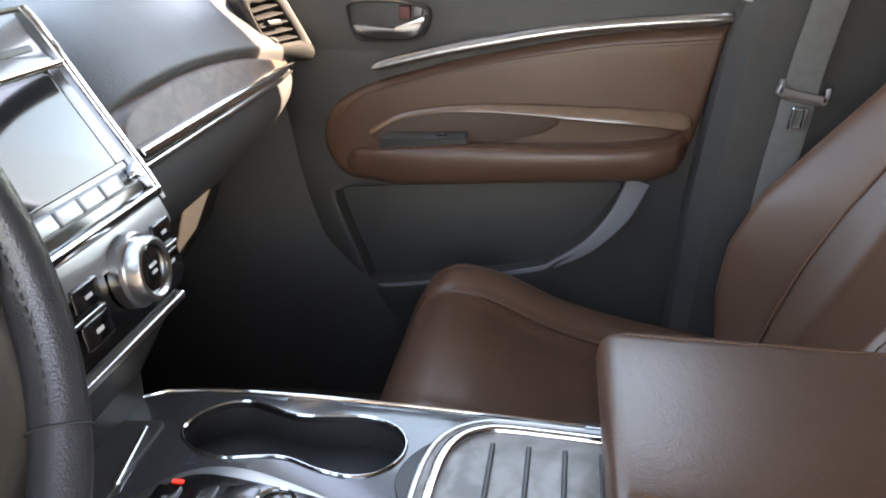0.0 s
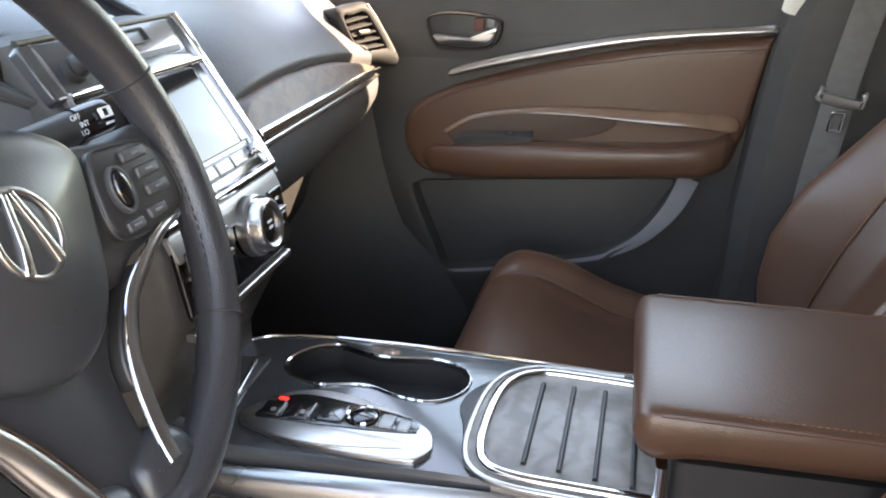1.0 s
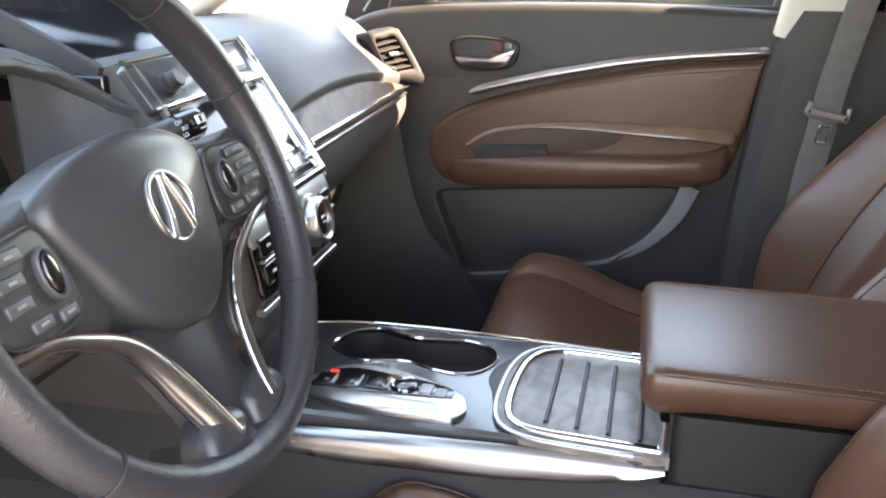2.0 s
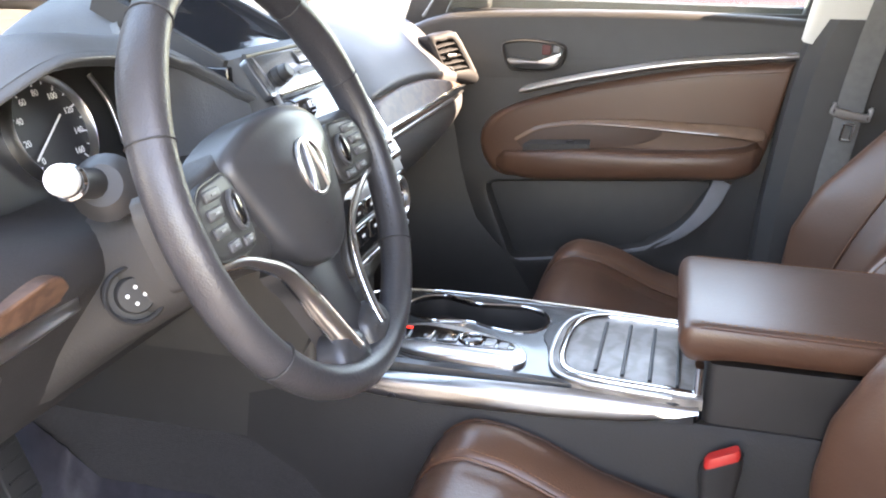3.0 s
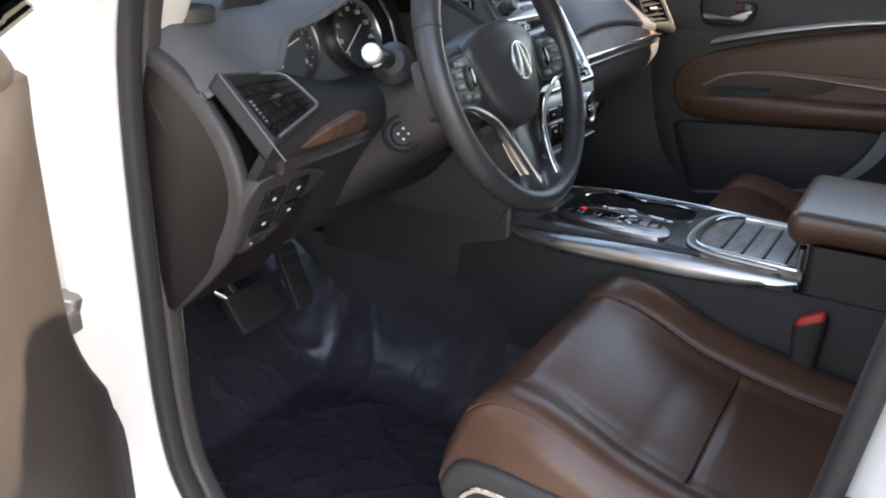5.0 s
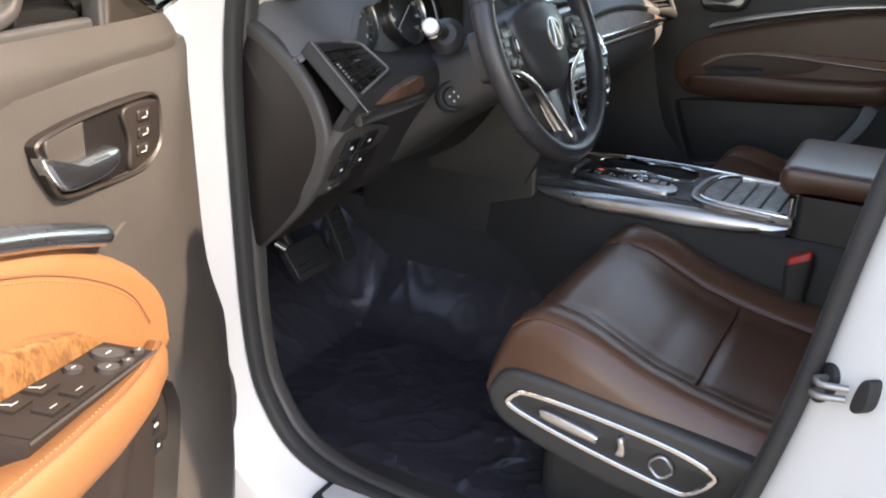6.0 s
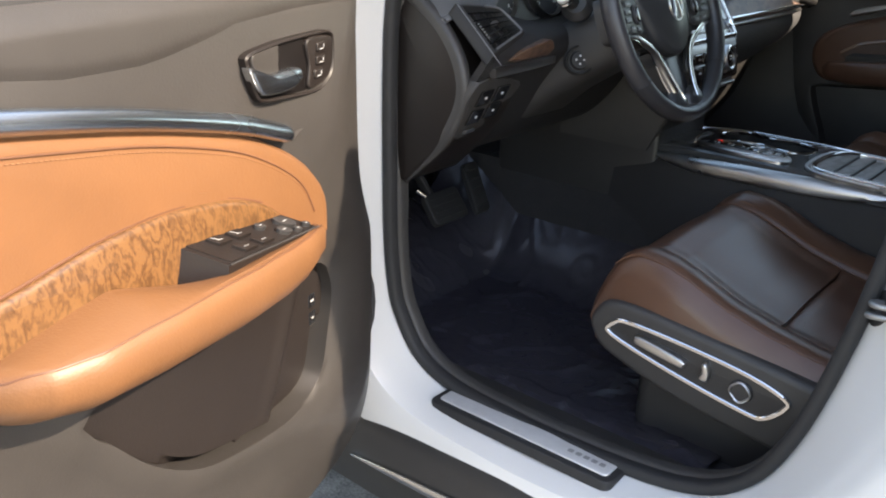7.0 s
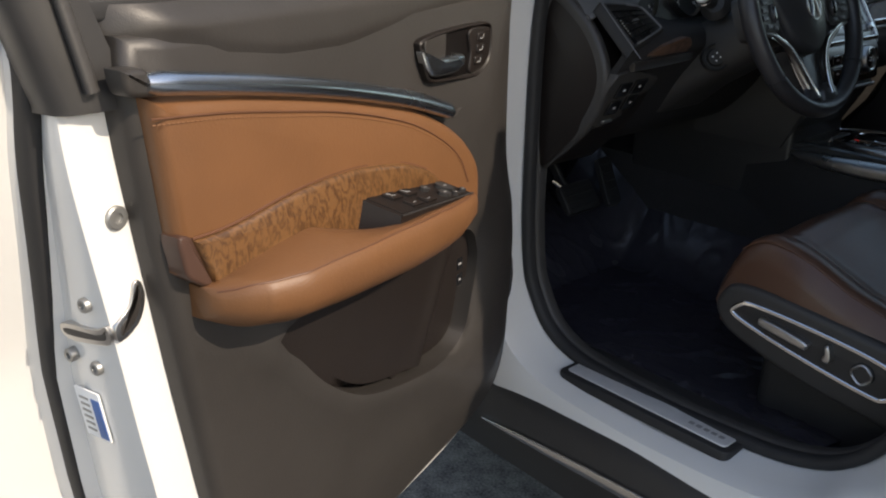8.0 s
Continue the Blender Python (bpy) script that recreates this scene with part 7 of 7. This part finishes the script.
    def back_patch(nm, v0, v1, nv, lab=""):
        bm = bmesh.new()
        ns = 36
        F, R = [], []
        for i in range(ns + 1):
            s = 0.75 * i / ns
            wid = 1.0 - 0.18 * (s / 0.75) ** 2
            rf, rr = [], []
            for j in range(nv + 1):
                v = v0 + (v1 - v0) * j / nv
                g = 0.007 * max(0, 1 - min(v - v0, v1 - v) / 0.013) ** 2 if abs(v) < 0.25 else 0
                rf.append(bm.verts.new((back(s, v) + g, yc + v * wid, 0.66 + s)))
                rr.append(bm.verts.new((0.47 + dx + s * lean, yc + v * wid * 0.95, 0.66 + s)))
            F.append(rf), R.append(rr)
        for i in range(ns):
            for j in range(nv):
                bm.faces.new((F[i][j], F[i][j + 1], F[i + 1][j + 1], F[i + 1][j]))
                bm.faces.new((R[i][j], R[i + 1][j], R[i + 1][j + 1], R[i][j + 1]))
            bm.faces.new((F[i][0], F[i + 1][0], R[i + 1][0], R[i][0]))
            bm.faces.new((F[i][nv], R[i][nv], R[i + 1][nv], F[i + 1][nv]))
        for j in range(nv):
            bm.faces.new((F[0][j], R[0][j], R[0][j + 1], F[0][j + 1]))
            bm.faces.new((F[ns][j], F[ns][j + 1], R[ns][j + 1], R[ns][j]))
        return part(nm, bm, LEATHER_SHADE, th, lab, 62)
    back_patch("backrest", -0.165, 0.165, 20, "brown leather backrest")
    back_patch("back_bolster", 0.165, 0.262, 14, "raised back bolster")
    back_patch("back_bolster", -0.262, -0.165, 14, "raised back bolster")
    for s in (-1, 1):
        pts = [V((back(t, 0.165) + 0.004, yc + s * 0.165 * (1.0 - 0.18 * (t / 0.75) ** 2), 0.66 + t)) for t in np.linspace(0.02, 0.75, 30)]
        part("piping", sweep(pts, oval(0.0022, 0.0022, 6), up=(0, 1, 0)), PIPING, th)
        pts = [V((back(t, 0.236) - 0.0004, yc + s * 0.236 * (1.0 - 0.18 * (t / 0.75) ** 2), 0.66 + t)) for t in np.linspace(0.02, 0.75, 30)]
        part("piping", sweep(pts, oval(0.0011, 0.0011, 6), up=(0, 1, 0)), PIPING, th)
    if driver:
        yo = yc - 0.262
        fm = lambda a, b, d: V((a, yo - d - 0.06 * (a + 0.2) * 0.35, b))
        sh = cr([(-0.215, 0.655), (-0.17, 0.686), (0.0, 0.676), (0.26, 0.640), (0.31, 0.60), (0.26, 0.53), (0.0, 0.545), (-0.17, 0.585), (-0.215, 0.62)], 5, True)
        shield = part("side_shield", pillow([(p.x, p.y) for p in sh], -0.06, 0.0, 0.012, fm), SOFT, th, "black seat side shield", 60)
        ring = cr([(-0.186, 0.634), (-0.172, 0.656), (-0.145, 0.664), (-0.05, 0.660), (0.06, 0.648), (0.118, 0.630), (0.120, 0.610), (0.092, 0.582), (0.06, 0.579), (-0.05, 0.596), (-0.15, 0.618)], 5, True)
        part("chrome_ring", frame_ring([(p.x, p.y) for p in ring], 0.0075, -0.004, 0.006, fm), CHROME, shield, "chrome ring around seat controls")
        part("control_plate", pillow(inset([(p.x, p.y) for p in ring], 0.007), -0.004, 0.002, 0.001, fm), BLACK, shield)
        part("slide_switch", pillow([(p.x, p.y) for p in cr([(-0.128, 0.640), (-0.118, 0.647), (-0.045, 0.635), (-0.040, 0.625), (-0.050, 0.621), (-0.118, 0.632)], 4, True)], 0.0, 0.016, 0.004, fm), SATIN, shield, "satin seat slide switch")
        part("recline_switch", pillow([(p.x, p.y) for p in cr([(-0.012, 0.640), (-0.004, 0.642), (0.002, 0.624), (-0.001, 0.614), (-0.014, 0.615), (-0.010, 0.627)], 4, True)], 0.0, 0.016, 0.004, fm), SATIN, shield, "satin recline switch")
        k = part("lumbar_knob", pillow(circle2(0.050, 0.614, 0.0185), 0.0, 0.006, 0.002, fm), BLACK, shield, "round lumbar control")
        part("knob_cross", frame_ring([(0.050 + (0.0168 + 0.0010 * math.cos(4 * t)) * math.cos(t), 0.614 + (0.0168 + 0.0010 * math.cos(4 * t)) * math.sin(t)) for t in np.linspace(0, 2 * math.pi, 40, endpoint=False)], 0.0035, 0.004, 0.009, fm), SATIN, k)
    return th


seat("driver_seat", 0.190, 0.0, True, "brown leather driver seat with power controls")
seat("passenger_seat", 0.935, 0.045, False, "brown leather passenger seat beside the console")


# ---- belts, pedals, mats ----
def buckle(x, y, z):
    th = thing("belt_buckle", (x, y, z - 0.1), "black belt buckle with a red release button", "belt buckle", "belt buckles")
    fm = lambda a, b, d: V((x + a, y - d, z + b + 0.45 * a))
    part("housing", loft([[V((x + a * k, y + b * k, zz + 0.45 * a)) for a, b in bar(0.050, 0.028, 0.010)] for zz, k in ((z - 0.16, 0.6), (z - 0.06, 0.72), (z - 0.012, 0.92), (z + 0.002, 0.9))]), BLACK, th, "black buckle housing")
    part("release_button", loft([[V((x + a * k, y - 0.003 + b * k, zz + 0.45 * a)) for a, b in bar(0.038, 0.018, 0.006)] for zz, k in ((z - 0.01, 1.0), (z + 0.010, 1.0), (z + 0.014, 0.88))]), RED, th, "red release button")


buckle(0.130, 0.418, 0.757)


def seat_belt():
    th = thing("seat_belt", (0.36, 1.20, 0.9), "grey seat belt with metal tongue hanging at the pillar", "seat belt")
    line = cr([(0.475, 1.185, 1.50), (0.40, 1.192, 1.28), (0.362, 1.196, 1.10), (0.350, 1.197, 1.00), (0.338, 1.198, 0.90), (0.325, 1.20, 0.70), (0.32, 1.205, 0.45)], 6)
    part("webbing", sweep(line, bar(0.047, 0.0022, 0.001), up=(0, 1, 0)), BELT, th, "dark grey webbing")
    fm = lambda a, b, d: V((0.354 + a + 0.12 * b, 1.192 - d, 1.030 + b))
    part("tongue_guide", frame_ring([(p.x, p.y) for p in cr([(-0.034, 0.016), (-0.028, 0.004), (0.028, -0.006), (0.036, 0.004), (0.036, 0.020), (0.029, 0.016), (0.026, 0.008), (-0.024, 0.018), (-0.027, 0.028)], 4, True)], 0.0048, -0.006, 0.006, fm), SATIN, th, "metal belt guide")
    part("guide_bar", sweep([fm(-0.027, 0.012, 0.005), fm(0.028, 0.002, 0.005)], bar(0.013, 0.007, 0.002), up=(0, 1, 0)), SATIN, th)
    part("tongue", frame_ring(rrect(0.004, -0.026, 0.022, 0.034, 0.004), 0.0055, -0.001, 0.002, fm), CHROME, th, "steel belt tongue")


seat_belt()


def pedals():
    th = thing("brake_pedal", (-0.76, 0.20, 0.60), "wide black rubber brake pedal on a steel arm", "pedal", "pedals")
    n, u = V((0.80, 0, 0.60)).normalized(), V((-0.60, 0, 0.80))
    fm = lambda a, b, d: V((-0.765, 0.20, 0.640)) + V((0, a, 0)) + u * b + n * d
    part("pedal_pad", pillow(rrect(0, 0, 0.115, 0.075, 0.012), -0.008, 0.008, 0.004, fm), RUBBER, th, "black rubber pad")
    for k in range(4):
        part("pad_rib", sweep([fm(-0.045, -0.024 + 0.016 * k, 0.009), fm(0.045, -0.024 + 0.016 * k, 0.009)], bar(0.004, 0.004, 0.001), up=n), RUBBER, th)
    part("pedal_arm", sweep(cr([fm(-0.02, 0.02, -0.008), fm(-0.025, 0.10, -0.01), fm(-0.03, 0.22, 0.0)], 4), bar(0.014, 0.022, 0.004), up=n), BLACK, th)
    part("pedal_spring", sweep([fm(-0.07, 0.055, 0.01), fm(-0.055, 0.035, 0.012)], oval(0.006, 0.006, 10)), CHROME, th, "bright steel switch pin")
    th = thing("accelerator_pedal", (-0.80, 0.33, 0.60), "narrow black accelerator pedal", "pedal", "pedals")
    fm = lambda a, b, d: V((-0.775, 0.325, 0.655)) + V((0, a + 0.25 * b, 0)) + u * b + n * d
    part("pedal_pad", pillow(rrect(0, 0, 0.052, 0.125, 0.012), -0.008, 0.006, 0.004, fm), RUBBER, th, "black rubber pad")
    for k in range(5):
        part("pad_rib", sweep([fm(-0.018, -0.044 + 0.022 * k, 0.007), fm(0.018, -0.044 + 0.022 * k, 0.007)], bar(0.004, 0.004, 0.001), up=n), RUBBER, th)


pedals()


def mat(name, x0, x1, y0, y1, z, label):
    """Floor mat under a crumpled clear film."""
    rnd = random.Random(5)
    ph = [(rnd.uniform(8, 40), rnd.uniform(8, 40), rnd.uniform(0, 6), rnd.uniform(0.2, 1)) for _ in range(9)]
    def f(u, v):
        x, y = x0 + (x1 - x0) * u, y0 + (y1 - y0) * v
        r = sum(k * abs(math.sin(a * x + b * y + c)) ** 6 for a, b, c, k in ph)
        n_ = noise.noise((x * 7, y * 7, 1.7)) * 0.004 + 0.0045 * (1 - abs(noise.noise((x * 8, y * 8, 4.0)))) ** 22 + 0.003 * (1 - abs(noise.noise((x * 19, y * 19, 9.0)))) ** 16
        rise = -0.020 * max(0, 1 - (y - y0) / 0.05) ** 2 + max(0, (-0.72 - x)) * 0.75 + 5.0 * max(0, abs(y - (y0 + y1) / 2) - 0.14) ** 2 * (1.6 if (y > 0.56) != (y > (y0 + y1) / 2) else 0.4)
        return (x, y, z + 0.0002 * r + n_ + rise)
    th = thing(name, ((x0 + x1) / 2, (y0 + y1) / 2, 0.44), label, "floor mat", "floor mats")
    part("film", sheet(f, 150, 110, 0.006), FILM, th, "crumpled plastic film over the mat", 80)


mat("floor_mat", -0.93, 0.02, -0.105, 0.428, 0.448, "dark floor mat wrapped in crumpled clear plastic film")
mat("floor_mat", -0.93, -0.24, 0.70, 1.20, 0.448, "dark floor mat in the passenger footwell under film")
